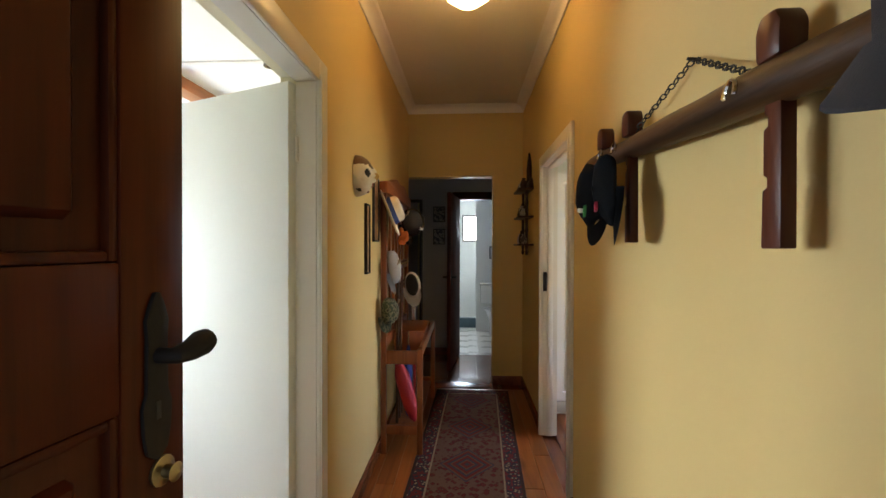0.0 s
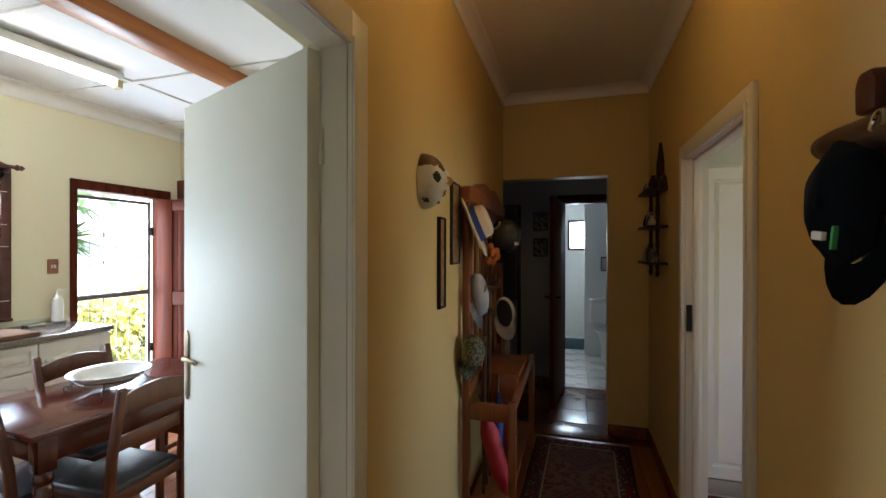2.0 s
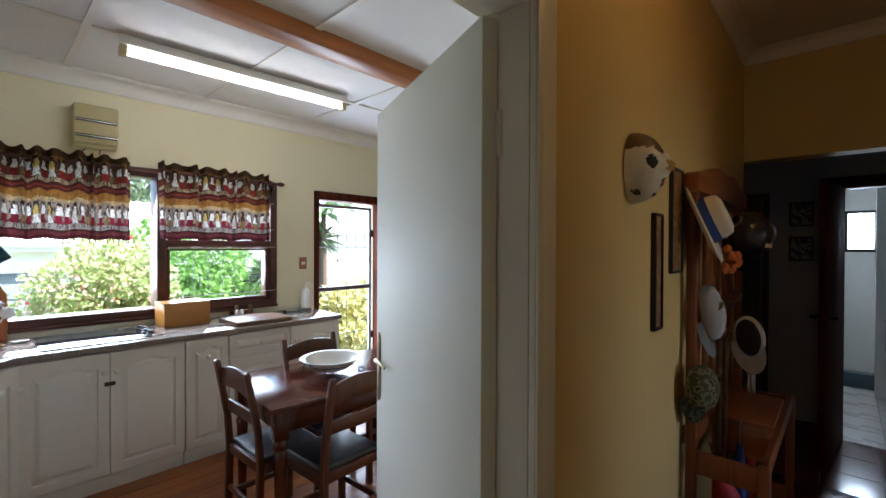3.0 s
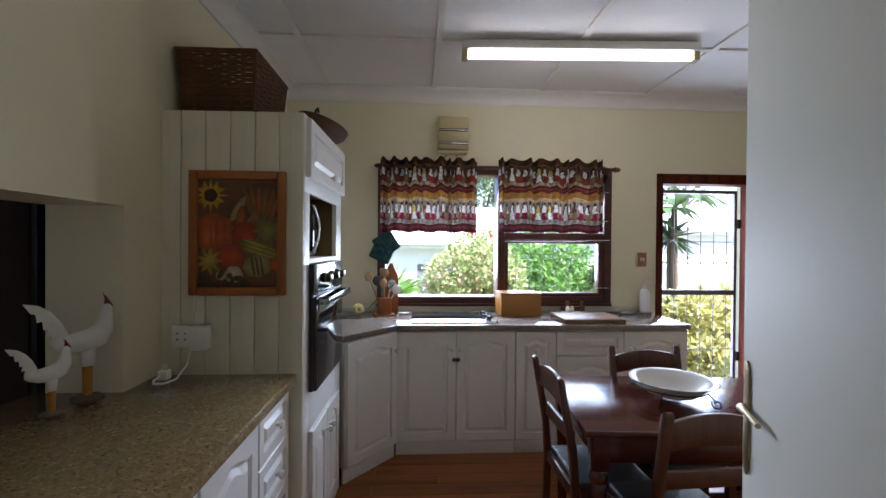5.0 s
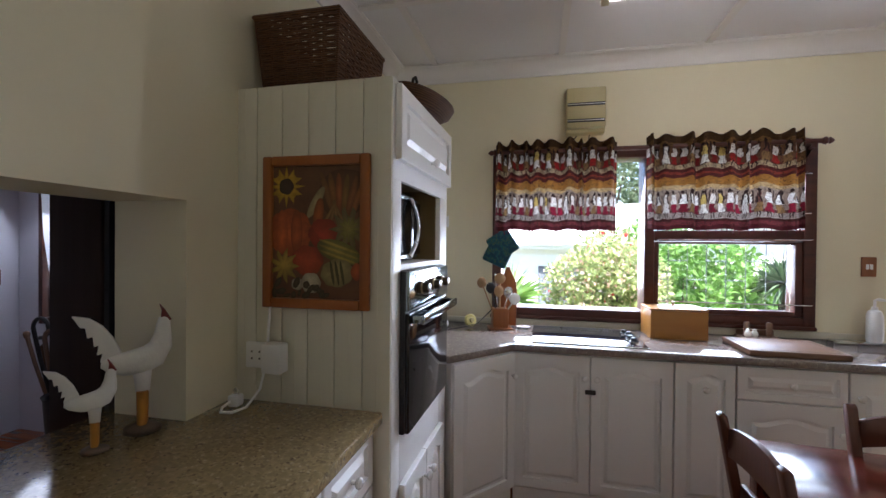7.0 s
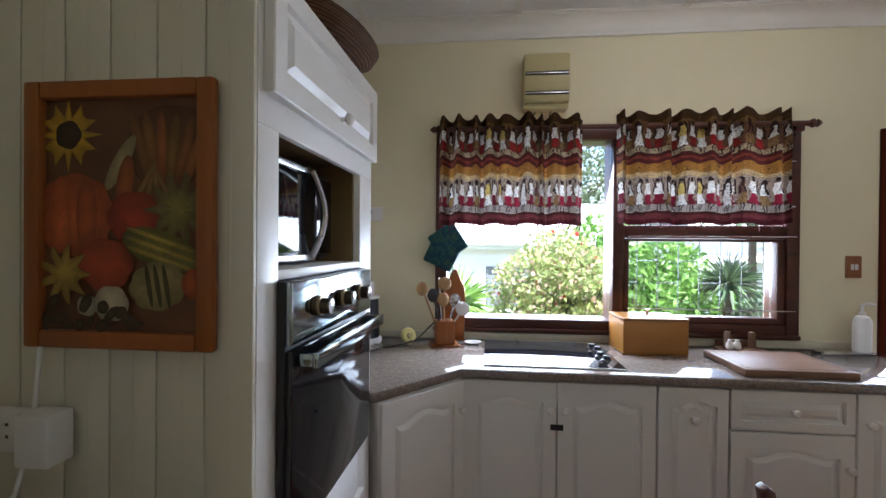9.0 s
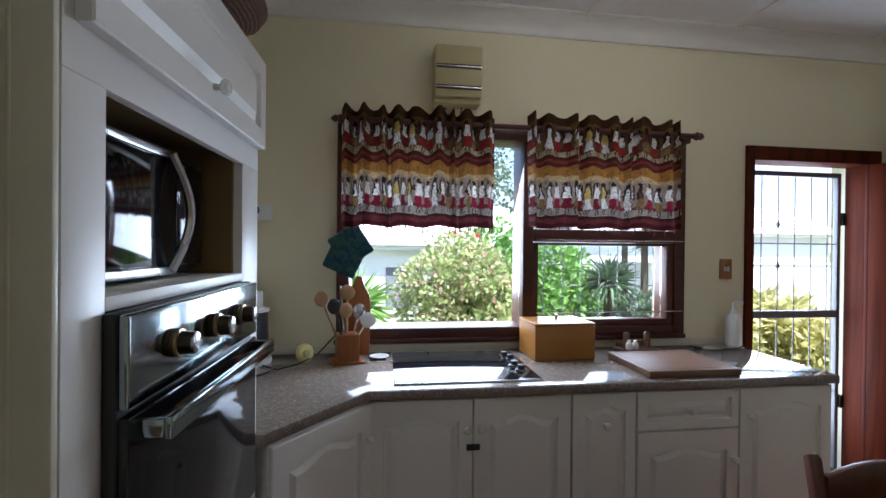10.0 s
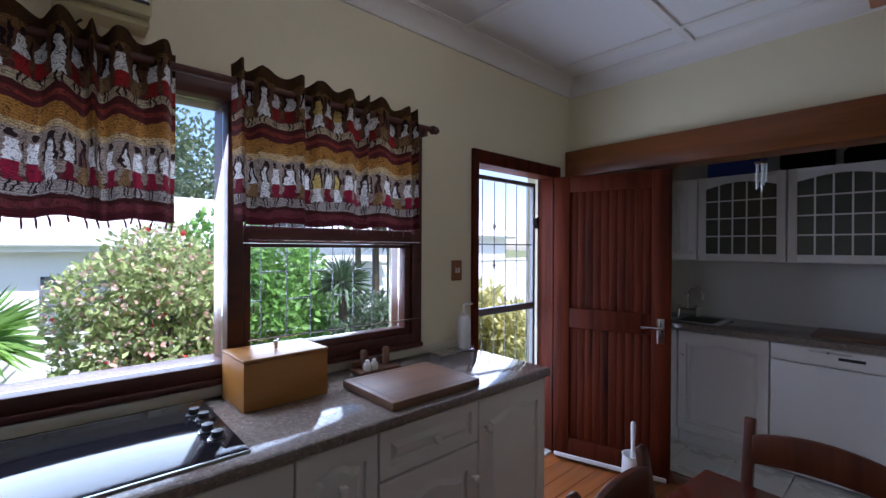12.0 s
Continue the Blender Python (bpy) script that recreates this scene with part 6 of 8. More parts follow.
solo("long_tray", boxes((-2.93, -2.40, 4.95, 5.30, 0.9056, 0.93), bevel=0.005), M_board_wood, "brown wooden board lying on the scullery worktop", "board")
wc = thing("wind_chime", "small wind chime with pale metal tubes under the lintel", "wind chime", Matrix.Translation((-3.03, 4.12, 1.995)))
part("disc", lathe(bm_new(), [(0.0, -0.06), (0.03, -0.06), (0.03, -0.05), (0.0, -0.048)], 16), M_yoke, wc)
part("cord", tube(bm_new(), [(0, 0, 0.0), (0, 0, -0.05)], 0.0015, 5), M_black, wc)
for i in range(5):
    a = 2 * math.pi * i / 5
    part("chime", tube(bm_new(), [(0.022 * math.cos(a), 0.022 * math.sin(a), -0.06), (0.022 * math.cos(a), 0.022 * math.sin(a), -0.16 - 0.012 * i)], 0.0045, 8), M_steel, wc)

# ---- hall: things on the walls ----
yk = thing("ox_yoke", "old dark wooden ox yoke hung on the wall by a chain", "ox yoke")
YX = 0.25


def yz(y):
    return 1.727 - 0.056 * (1.75 - y)


rnd = random.Random(4)
ys = [1.765, 1.75, 1.70, 1.55, 1.35, 1.2, 1.05, 0.9, 0.75, 0.6, 0.45, 0.30, 0.2, 0.185]
rs = [0.012, 0.030, 0.036, 0.038, 0.037, 0.041, 0.045, 0.044, 0.045, 0.042, 0.040, 0.038, 0.032, 0.01]
bm = tube(bm_new(), [(YX, y, yz(y) - 0.012) for y in ys], rs, 18)
for v in bm.verts:
    v.co += 0.005 * Vector((noise.noise(v.co * 9), 0, noise.noise(v.co * 9 + Vector((3, 3, 3)))))
for v in bm.verts:
    v.co.x = YX + (v.co.x - YX) * 0.82
    v.co.z = yz(v.co.y) - 0.012 + (v.co.z - yz(v.co.y) + 0.012) * 0.85
part("beam", bm, M_yoke, yk, smooth=180)
for y, zb in ((1.578, 1.47), (1.325, 1.402), (0.70, 1.388), (0.475, 1.40)):
    zt = yz(y)
    bm = bm_new()
    prism(bm, [(y - 0.028, zt + 0.022), (y + 0.028, zt + 0.022), (y + 0.030, zt + 0.075), (y + 0.018, zt + 0.098), (y - 0.018, zt + 0.098), (y - 0.030, zt + 0.075)], YX - 0.024, YX + 0.024, X, 0.008)
    prism(bm, [(y - 0.018, zt + 0.02), (y + 0.018, zt + 0.02), (y + 0.02, zt - 0.06), (y + 0.012, zt - 0.065), (y + 0.012, zt - 0.08), (y + 0.022, zt - 0.085), (y + 0.022, zt - 0.16), (y + 0.013, zt - 0.165), (y + 0.013, zt - 0.18), (y + 0.024, zt - 0.185), (y + 0.026, zb), (y - 0.02, zb)], YX - 0.013, YX + 0.013, X, 0.003)
    part("yoke_pin", bm, M_skei, yk, "polished red-brown wooden pin")
for y in (1.50, 1.36, 0.76):
    part("iron_ring", tube(bm_new(), [(YX - 0.045 + 0.004 * math.sin(a), y + 0.016 * math.cos(a), yz(y) - 0.012 + 0.022 * math.sin(a)) for a in [math.pi * (i - 1) / 9 for i in range(12)]], 0.004, 6), M_chrome, yk, "bright worn iron staple")
bm = bm_new()
nail = Vector((HR - 0.015, 1.037, 1.835))
for end in (Vector((YX, 1.32, yz(1.32) + 0.028)), Vector((YX, 0.78, yz(0.78) + 0.03))):
    n = 15
    for i in range(n):
        a, b = nail.lerp(end, i / n), nail.lerp(end, (i + 1.25) / n)
        d = (b - a).normalized()
        s = d.cross(Vector((1, 0, 0)) if i % 2 else Vector((0.2, 1, 0.4))).normalized() * 0.006
        mid = (a + b) / 2
        tube(bm, [a, mid - s - (b - a) * 0.2, mid - s + (b - a) * 0.2, b, mid + s + (b - a) * 0.2, mid + s - (b - a) * 0.2], 0.0022, 5, True)
part("chain", bm, M_iron, yk, "dark twisted chain")["kind"] = "stuff"
part("nail", tube(bm_new(), [(HR, 1.037, 1.835), (HR - 0.03, 1.037, 1.837)], 0.004, 8), M_iron, yk)


def cap(place, crown_mat, label, brim_mat=None, size=1.0, print_=(), group="caps and hats in the hall", stretch=1.0, lining=None, crumple=0.006):
    """A peaked cap: crown upwards along z, peak along minus y."""
    c = thing("cap", label, "cap", place, group)
    s = size
    bm = bm_new()
    lathe(bm, [(0.088 * s, 0.0), (0.090 * s, 0.03 * s), (0.084 * s, 0.07 * s), (0.062 * s, 0.105 * s), (0.03 * s, 0.122 * s), (0.0, 0.126 * s)], 28)
    for v in bm.verts:
        v.co.y *= 1.12
        v.co.z *= stretch
        v.co += crumple * s * Vector((noise.noise(v.co * 16), noise.noise(v.co * 16 + Vector((5, 0, 0))), noise.noise(v.co * 13)))
    crown = part("crown", bm, crown_mat, c, smooth=180)
    # the crown is closed below; a black disc stands for its dark inside
    if lining:
        inner = lathe(bm_new(), [(0.0, -0.006), (0.05 * s, -0.005), (0.074 * s, -0.003), (0.076 * s, 0.0)], 24)
        for v in inner.verts:
            v.co.y *= 1.12
        part("lining", inner, lining, crown, "black disc across the cap's opening", smooth=180)
    bm = bm_new()
    rows = []
    for i in range(13):
        a = math.pi * (1.06 + 0.88 * i / 12)
        row = []
        for q in range(5):
            r = (0.088 + 0.062 * (q / 4) * math.sin(math.pi * (i + 0.6) / 13.2)) * s
            row.append(bm.verts.new((r * math.cos(a), 1.12 * r * math.sin(a), (0.004 - 0.03 * (abs(math.cos(a)) ** 2) * q / 4) * s)))
        rows.append(row)
    for a, b in zip(rows, rows[1:]):
        for q in range(4):
            bm.faces.new((a[q], b[q], b[q + 1], a[q + 1]))
    bmesh.ops.solidify(bm, geom=bm.faces[:], thickness=0.003)
    part("peak", bm, brim_mat or crown_mat, c, smooth=70)
    for (px, pz, w, h, mat_) in print_:
        part("badge", boxes((px - w, px + w, -0.045 - h, -0.045 + h, 0.098 * s * stretch, 0.118 * s * stretch), bevel=0.002), mat_, crown)
    part("button", lathe(bm_new(), [(0.007, 0.0), (0.006, 0.004), (0.0, 0.005)], 10), crown_mat, crown, place=Matrix.Translation((0, 0, 0.124 * s * stretch)))
    return c


def hang(x, y, z, rx, ry, rz):
    return pose(x, y, z, rx, ry, rz)


def right_cap(x, y, z, turn, lean):
    """A cap that hangs on the right wall with its peak down."""
    basis = Matrix(((0, 0, -1, 0), (-1, 0, 0, 0), (0, 1, 0, 0), (0, 0, 0, 1)))
    return Matrix.Translation((x, y, z)) @ Matrix.Rotation(radians(turn), 4, "Z") @ basis @ Matrix.Rotation(radians(lean), 4, "Z")


def left_cap(x, y, z, turn, lean):
    basis = Matrix(((0, 0, 1, 0), (1, 0, 0, 0), (0, 1, 0, 0), (0, 0, 0, 1)))
    return Matrix.Translation((x, y, z)) @ Matrix.Rotation(radians(turn), 4, "Z") @ basis @ Matrix.Rotation(radians(lean), 4, "Z")


M_green = paint("green_stitching", (0.05, 0.30, 0.08), 0.7)
M_badge_red = paint("red_badge", (0.45, 0.02, 0.05), 0.7)
# two black caps hung from the yoke's end: peaks downwards
cap(right_cap(0.215, 1.575, 1.578, 10, -8) @ Matrix.Diagonal((0.92, 1.3, 1, 1)), M_blackcloth, "black cap with small white and green marks hanging from the yoke", print_=((0.0, 0.055, 0.014, 0.006, M_white), (0.04, 0.03, 0.003, 0.016, M_green)), size=0.86, stretch=0.6, crumple=0.030)
cap(right_cap(0.195, 1.32, 1.568, -12, 14) @ Matrix.Diagonal((0.92, 1.3, 1, 1)), M_blackcloth, "black cap with a red badge hanging from the yoke", print_=((0.0, 0.05, 0.013, 0.010, M_badge_red),), size=0.82, stretch=0.6, crumple=0.030)
ht2 = thing("bucket_hat", "dark grey-blue cloth bucket hat hung over the yoke", "hat", pose(0.20, 0.375, 1.545, 12, -22, 10) @ Matrix.Scale(0.74, 4), "caps and hats in the hall")
bm = bm_new()
lathe(bm, [(0.155, 0.0), (0.15, 0.006), (0.11, 0.06), (0.10, 0.065), (0.088, 0.15), (0.07, 0.165), (0.0, 0.17)][::1], 32)
for v in bm.verts:
    v.co += 0.012 * Vector((noise.noise(v.co * 9), noise.noise(v.co * 9 + Vector((5, 0, 0))), noise.noise(v.co * 9 + Vector((0, 5, 0)))))
part("crown", bm, paint("slate_cloth", (0.035, 0.040, 0.050), 0.9, 0.2, 12, 250, 0.4), ht2, smooth=180)

bl = thing("door_bell", "small brass bell on a bracket above the kitchen door", "bell", Matrix.Translation((KE, 1.93, 2.25)))
part("bracket", tube(bm_new(), [(0.0, 0, 0.03), (-0.06, 0, 0.045), (-0.13, 0, 0.035), (-0.158, 0, 0.015)], 0.004, 6), M_brass, bl)
part("bell", lathe(bm_new(), [(0.0, 0.02), (0.012, 0.018), (0.02, 0.0), (0.028, -0.02), (0.026, -0.02), (0.0, 0.0)], 16, Matrix.Scale(1.3, 4)), M_bronze, bl, place=Matrix.Translation((-0.158, 0, -0.005)))

# mask, one plain shape
bm = bm_new()
tmp = bmesh.new()
bmesh.ops.create_uvsphere(tmp, u_segments=36, v_segments=24, radius=1.0)
for v in tmp.verts:
    x, y, z = v.co
    nose = 0.28 * math.exp(-((y / 0.22) ** 2) - ((z + 0.05) / 0.22) ** 2)
    brow = 0.08 * math.exp(-((z - 0.28) / 0.10) ** 2)
    lips = 0.09 * math.exp(-((y / 0.3) ** 2) - ((z + 0.48) / 0.07) ** 2)
    chin = 0.10 * math.exp(-((y / 0.3) ** 2) - ((z + 0.78) / 0.12) ** 2)
    eye = -0.10 * math.exp(-(((abs(y) - 0.36) / 0.16) ** 2) - ((z - 0.12) / 0.09) ** 2)
    k = max(0.0, x)
    v.co = Vector(((x + (nose + brow + lips + chin + eye) * (1 if x > 0 else 0)) * 0.098 if x > 0 else 0.0, y * 0.068, z * 0.110))
merge(bm, tmp)
mk = Nodes("painted_mask", 0.45)
vv = mk.mapped()
sep = mk.n("ShaderNodeSeparateXYZ")
mk.link(vv, sep.inputs[0])
fuzz = mk.math("MULTIPLY", mk.math("SUBTRACT", mk.noise(vv, 55, 4), 0.5), 0.035)


def near(point, radius):
    """Where the painted patch round a point lies."""
    vd = mk.n("ShaderNodeVectorMath")
    vd.operation = "DISTANCE"
    vd.inputs[1].default_value = point
    mk.link(vv, vd.inputs[0])
    return mk.math("LESS_THAN", mk.math("ADD", vd.outputs["Value"], fuzz), radius)


base = mk.ramp(mk.noise(vv, 9, 4), [(0.35, (0.55, 0.48, 0.36)), (0.6, (0.76, 0.72, 0.62))])
base = mk.mix(mk.math("GREATER_THAN", mk.math("ADD", sep.outputs["Z"], fuzz), 0.055), base, (0.10, 0.05, 0.025))
for point, radius, tone in (((0.065, -0.036, 0.008), 0.021, (0.01, 0.01, 0.01)), ((0.07, 0.036, 0.012), 0.018, (0.01, 0.01, 0.01)), ((0.115, 0.0, -0.005), 0.020, (0.42, 0.24, 0.06)), ((0.10, 0.0, -0.055), 0.017, (0.22, 0.03, 0.015)),
                            ((0.085, -0.02, 0.045), 0.014, (0.06, 0.04, 0.02)), ((0.03, -0.05, -0.085), 0.016, (0.04, 0.03, 0.02)), ((0.075, 0.0, -0.092), 0.015, (0.14, 0.05, 0.03))):
    base = mk.mix(near(point, radius), base, tone)
mk.color(base)
solo("carnival_mask", bm, mk.m, "white painted wall mask with dark patches", "mask", Matrix.Translation((HL + 0.004, 2.235, 1.76)))


def frame_on(name, label, place, w, h, depth, rim, frame_mat, inside, category="picture"):
    """A framed picture whose back lies on the plane x = 0."""
    p = thing(name, label, category, place)
    part("frame", boxes((0, depth, -w, -w + rim, -h, h), (0, depth, w - rim, w, -h, h), (0, depth, -w + rim, w - rim, -h, -h + rim), (0, depth, -w + rim, w - rim, h - rim, h), bevel=0.003), frame_mat, p)
    part("image", boxes((0.001, depth * 0.6, -w + rim, w - rim, -h + rim, h - rim)), inside, p)
    return p


def patchy(name, a, b, c, scale=18.0):
    k = Nodes(name, 0.4)
    v = k.mapped()
    k.color(k.ramp(k.noise(v, scale, 5), [(0.35, a), (0.5, b), (0.62, c)], "CONSTANT"))
    return k.m


M_art1 = patchy("brown_print", (0.20, 0.10, 0.04), (0.34, 0.20, 0.08), (0.08, 0.04, 0.02))
M_art2 = patchy("dark_print", (0.05, 0.05, 0.06), (0.35, 0.32, 0.28), (0.02, 0.02, 0.02), 26)
frame_on("narrow_picture", "tall narrow dark-framed picture strip", Matrix.Translation((HL, 2.475, 1.43)), 0.045, 0.205, 0.018, 0.010, M_iron, M_art1)
part("hanger", tube(bm_new(), [(HL + 0.006, 2.465, 1.635), (HL + 0.006, 2.475, 1.65), (HL + 0.006, 2.485, 1.635)], 0.002, 5), M_iron, bpy.data.objects["narrow_picture"])
frame_on("narrow_picture", "dark-framed picture beside the hall stand", Matrix.Translation((HL, 2.712, 1.62)), 0.075, 0.205, 0.016, 0.010, M_black, M_art1)
flip = Matrix.Rotation(radians(-90), 4, "Z")
for z in (1.79, 1.505):
    frame_on("small_picture", "small dark framed picture on the passage wall", Matrix.Translation((-0.61, PY, z)) @ flip, 0.078, 0.10, 0.014, 0.014, M_black, M_art2)
mr = thing("tall_mirror", "tall mirror in a black frame on the passage wall", "mirror", Matrix.Translation((-0.99, PY, 1.11)) @ flip)
part("frame", boxes((0, 0.03, -0.17, -0.13, -0.87, 0.87), (0, 0.03, 0.13, 0.17, -0.87, 0.87), (0, 0.03, -0.13, 0.13, -0.87, -0.83), (0, 0.03, -0.13, 0.13, 0.83, 0.87), bevel=0.005), M_black, mr)
part("mirror_glass", boxes((0.002, 0.012, -0.13, 0.13, -0.83, 0.83)), paint("mirror_silver", (0.85, 0.85, 0.85), 0.02, 0.0, 3, 60, 0.0, 1.0), mr)

ws2 = thing("wall_shelf", "small dark carved three-tier wall shelf", "shelf", Matrix.Translation((HR, 3.79, 1.40)))
for z in (0.0, 0.235, 0.47):
    part("shelf_board", boxes((-0.125, 0.0, -0.19, 0.19, z - 0.008, z + 0.008), bevel=0.003), M_darkcab, ws2)
for y in (-0.12, 0.12):
    bm = lathe(bm_new(), [(0.0, -0.09), (0.010, -0.085), (0.014, -0.06), (0.008, -0.045), (0.013, -0.02), (0.011, 0.10), (0.015, 0.12), (0.011, 0.14), (0.013, 0.24), (0.015, 0.36), (0.011, 0.38), (0.012, 0.47)], 12)
    part("post", bm, M_darkcab, ws2, place=Matrix.Translation((-0.05, y, 0)))
bm = bm_new()
for sgn in (-1, 1):
    tube(bm, [(-0.012, sgn * 0.17, 0.47), (-0.012, sgn * 0.13, 0.54), (-0.012, sgn * 0.07, 0.58), (-0.012, sgn * 0.06, 0.66), (-0.012, sgn * 0.03, 0.72), (-0.012, 0.0, 0.80)], [0.02, 0.018, 0.014, 0.016, 0.014, 0.008], 8)
box(bm, -0.018, -0.004, -0.14, 0.14, 0.47, 0.56, 0.004)
part("crest", bm, M_darkcab, ws2, "carved scroll top")
rnd = random.Random(9)
for z in (0.0, 0.235, 0.47):
    for q in range(3):
        y = -0.12 + 0.12 * q + rnd.uniform(-0.02, 0.02)
        hgt = rnd.uniform(0.06, 0.12)
        solo("ornament", lathe(bm_new(), [(0.0, 0.0), (0.022, 0.0), (0.03, hgt * 0.3), (0.022, hgt * 0.7), (0.014, hgt * 0.85), (0.018, hgt), (0.0, hgt)], 14), (M_art2, M_darkcab, M_grey)[(q + int(z * 10)) % 3], "small dark ornament on the wall shelf", "ornament", Matrix.Translation((HR - 0.075, 3.79 + y, 1.40 + z + 0.0085)), "ornaments on the wall shelf")

# ---- hall stand ----
hs = thing("hall_stand", "red-brown wooden hall stand with hooks, glove box and umbrella tray", "hall stand", Matrix.Translation((HL + 0.02, 0, 0)))
SY0, SY1, SD = 2.83, 3.90, 0.28
for y in (SY0, SY1):
    part("back_post", boxes((0.0, 0.035, y - 0.022, y + 0.022, 0.0, 1.80), bevel=0.005), M_rackwood, hs)
    part("front_leg", boxes((SD - 0.038, SD, y - 0.02, y + 0.02, 0.0, 0.70), bevel=0.005), M_rackwood, hs)
    part("side_rail", boxes((0.035, SD - 0.038, y - 0.013, y + 0.013, 0.60, 0.69), bevel=0.003), M_rackwood, hs)
    part("side_rail", boxes((0.035, SD - 0.038, y - 0.011, y + 0.011, 0.13, 0.19), bevel=0.003), M_rackwood, hs)
part("front_rail", boxes((SD - 0.03, SD - 0.008, SY0 + 0.02, SY1 - 0.02, 0.64, 0.71), bevel=0.003), M_rackwood, hs)
part("shelf", boxes((0.035, SD - 0.035, SY0 + 0.012, SY1 - 0.012, 0.14, 0.16), bevel=0.003), M_rackwood, hs)
gb = part("glove_box", boxes((0.035, SD - 0.03, 3.12, 3.55, 0.60, 0.615), (0.035, SD - 0.03, 3.12, 3.14, 0.615, 0.75), (0.035, SD - 0.03, 3.53, 3.55, 0.615, 0.75), (SD - 0.05, SD - 0.031, 3.14, 3.53, 0.615, 0.75), (0.035, SD - 0.02, 3.11, 3.56, 0.75, 0.768), bevel=0.003), M_rackwood, hs)
for i in range(6):
    a = SY0 + 0.10 + i * 0.146
    part("slat", boxes((0.006, 0.022, a - 0.028, a + 0.028, 0.76, 1.70), bevel=0.003), M_rackwood, hs)
part("back_rail", boxes((0.002, 0.028, SY0 + 0.022, SY1 - 0.022, 0.70, 0.77), (0.002, 0.028, SY0 + 0.022, SY1 - 0.022, 1.20, 1.27), (0.002, 0.028, SY0 + 0.022, SY1 - 0.022, 1.66, 1.74), bevel=0.003), M_rackwood, hs)
n = 24
out = [(SY0 - 0.05, 1.74)] + [(SY0 - 0.05 + (SY1 - SY0 + 0.1) * i / n, 1.80 + 0.08 * math.sin(math.pi * i / n) ** 0.8 + 0.012 * math.cos(6 * math.pi * i / n)) for i in range(n + 1)] + [(SY1 + 0.05, 1.74)]
part("crest_rail", prism(bm_new(), out, -0.004, 0.05, X, 0.005), M_rackwood, hs)
for y, z in ((2.90, 1.62), (3.35, 1.62), (3.77, 1.62), (2.90, 1.25), (3.35, 1.25), (2.88, 0.98)):
    part("hook", tube(bm_new(), [(0.03, y, z), (0.08, y, z), (0.105, y, z + 0.02), (0.11, y, z + 0.045)], [0.006, 0.006, 0.006, 0.009]), M_brass, hs, "brass coat hook")

GR_ = "caps and hats in the hall"
sh = thing("straw_hat", "cream straw hat with a broad blue band", "hat", left_cap(-0.785, 2.88, 1.62, 6, 0) @ Matrix.Rotation(radians(-22), 4, "X") @ Matrix.Scale(0.86, 4), GR_)
bm = bm_new()
lathe(bm, [(0.185, 0.012), (0.19, 0.004), (0.15, -0.006), (0.105, 0.0), (0.10, 0.02), (0.092, 0.085), (0.085, 0.10), (0.06, 0.112), (0.0, 0.098)], 40)
for v in bm.verts:
    v.co.y *= 1.1
    if v.co.z < 0.03:
        v.co.z += 0.25 * v.co.x * v.co.x
part("body", bm, M_straw, sh, smooth=180)
bm = bm_new()
lathe(bm, [(0.107, 0.004), (0.104, 0.022), (0.0985, 0.052), (0.0975, 0.052), (0.100, 0.004)], 40)
for v in bm.verts:
    v.co.y *= 1.1
part("band", bm, M_blue, sh, "broad blue ribbon")
cap(left_cap(-0.73, 3.45, 1.58, -25, 0), M_enamel_rim, "glossy black cap with a white badge", size=1.1, print_=((0.0, 0.05, 0.022, 0.02, M_white),), group=GR_)
cap(left_cap(-0.785, 2.95, 1.24, 0, 12) @ Matrix.Rotation(radians(-8), 4, "X") @ Matrix.Diagonal((0.9, 1.25, 1, 1)), M_grey, "light grey cloth cap on a hook", group=GR_, size=0.95, stretch=0.62)
cap(left_cap(-0.69, 3.38, 1.08, 75, -8) @ Matrix.Diagonal((0.8, 1.15, 1, 1)), M_whitecloth, "white cap hung by its strap", M_whitecloth, 0.9, group=GR_, stretch=0.6, lining=M_black)
cap(left_cap(-0.785, 2.80, 0.96, -15, 10), M_camo, "camouflage cap on the stand's post", group=GR_, size=0.9, stretch=0.7)
bm = bm_new()
scarf = thing("scarf", "crumpled orange scarf on a hook", "scarf")
for i in range(7):
    bm = bm_new()
    blob(bm, (-0.755 + 0.02 * (i % 3), 3.2 + 0.022 * (i % 4), 1.42 + 0.028 * (i // 2)), (0.018, 0.022, 0.026), 0.4, 7, 2)
    part("fold", bm, M_orange, scarf)
for i, (y, mt, lab, r, lean) in enumerate(((2.98, M_red, "folded red umbrella in the tray", 0.050, 0.0), (3.06, M_blue, "folded blue umbrella in the tray", 0.028, -0.03), (3.22, M_black, "black umbrella in the tray", 0.026, 0.06), (3.40, M_red, "slim red umbrella in the tray", 0.02, 0.02))):
    um = thing("umbrella", lab, "umbrella", Matrix.Translation((-0.61, 2.93, 0.178)) @ Matrix.Rotation(-0.28, 4, "Y") if i == 0 else Matrix.Translation((-0.68, y, 0.165)), "umbrellas")
    hgt = 0.44 + 0.06 * (i % 2)
    part("cover", lathe(bm_new(), [(0.006, 0.0), (r * 0.6, 0.03), (r, 0.12), (r * 1.05, hgt * 0.75), (r * 0.5, hgt * 0.95), (0.008, hgt)], 12, Matrix.Rotation(lean * 3, 4, "X")), mt, um)
    part("shaft", tube(bm_new(), [(0, 0, 0.0), (0, 0, hgt + 0.10)], 0.006, 8), M_steel, um, place=Matrix.Rotation(lean * 3, 4, "X"))
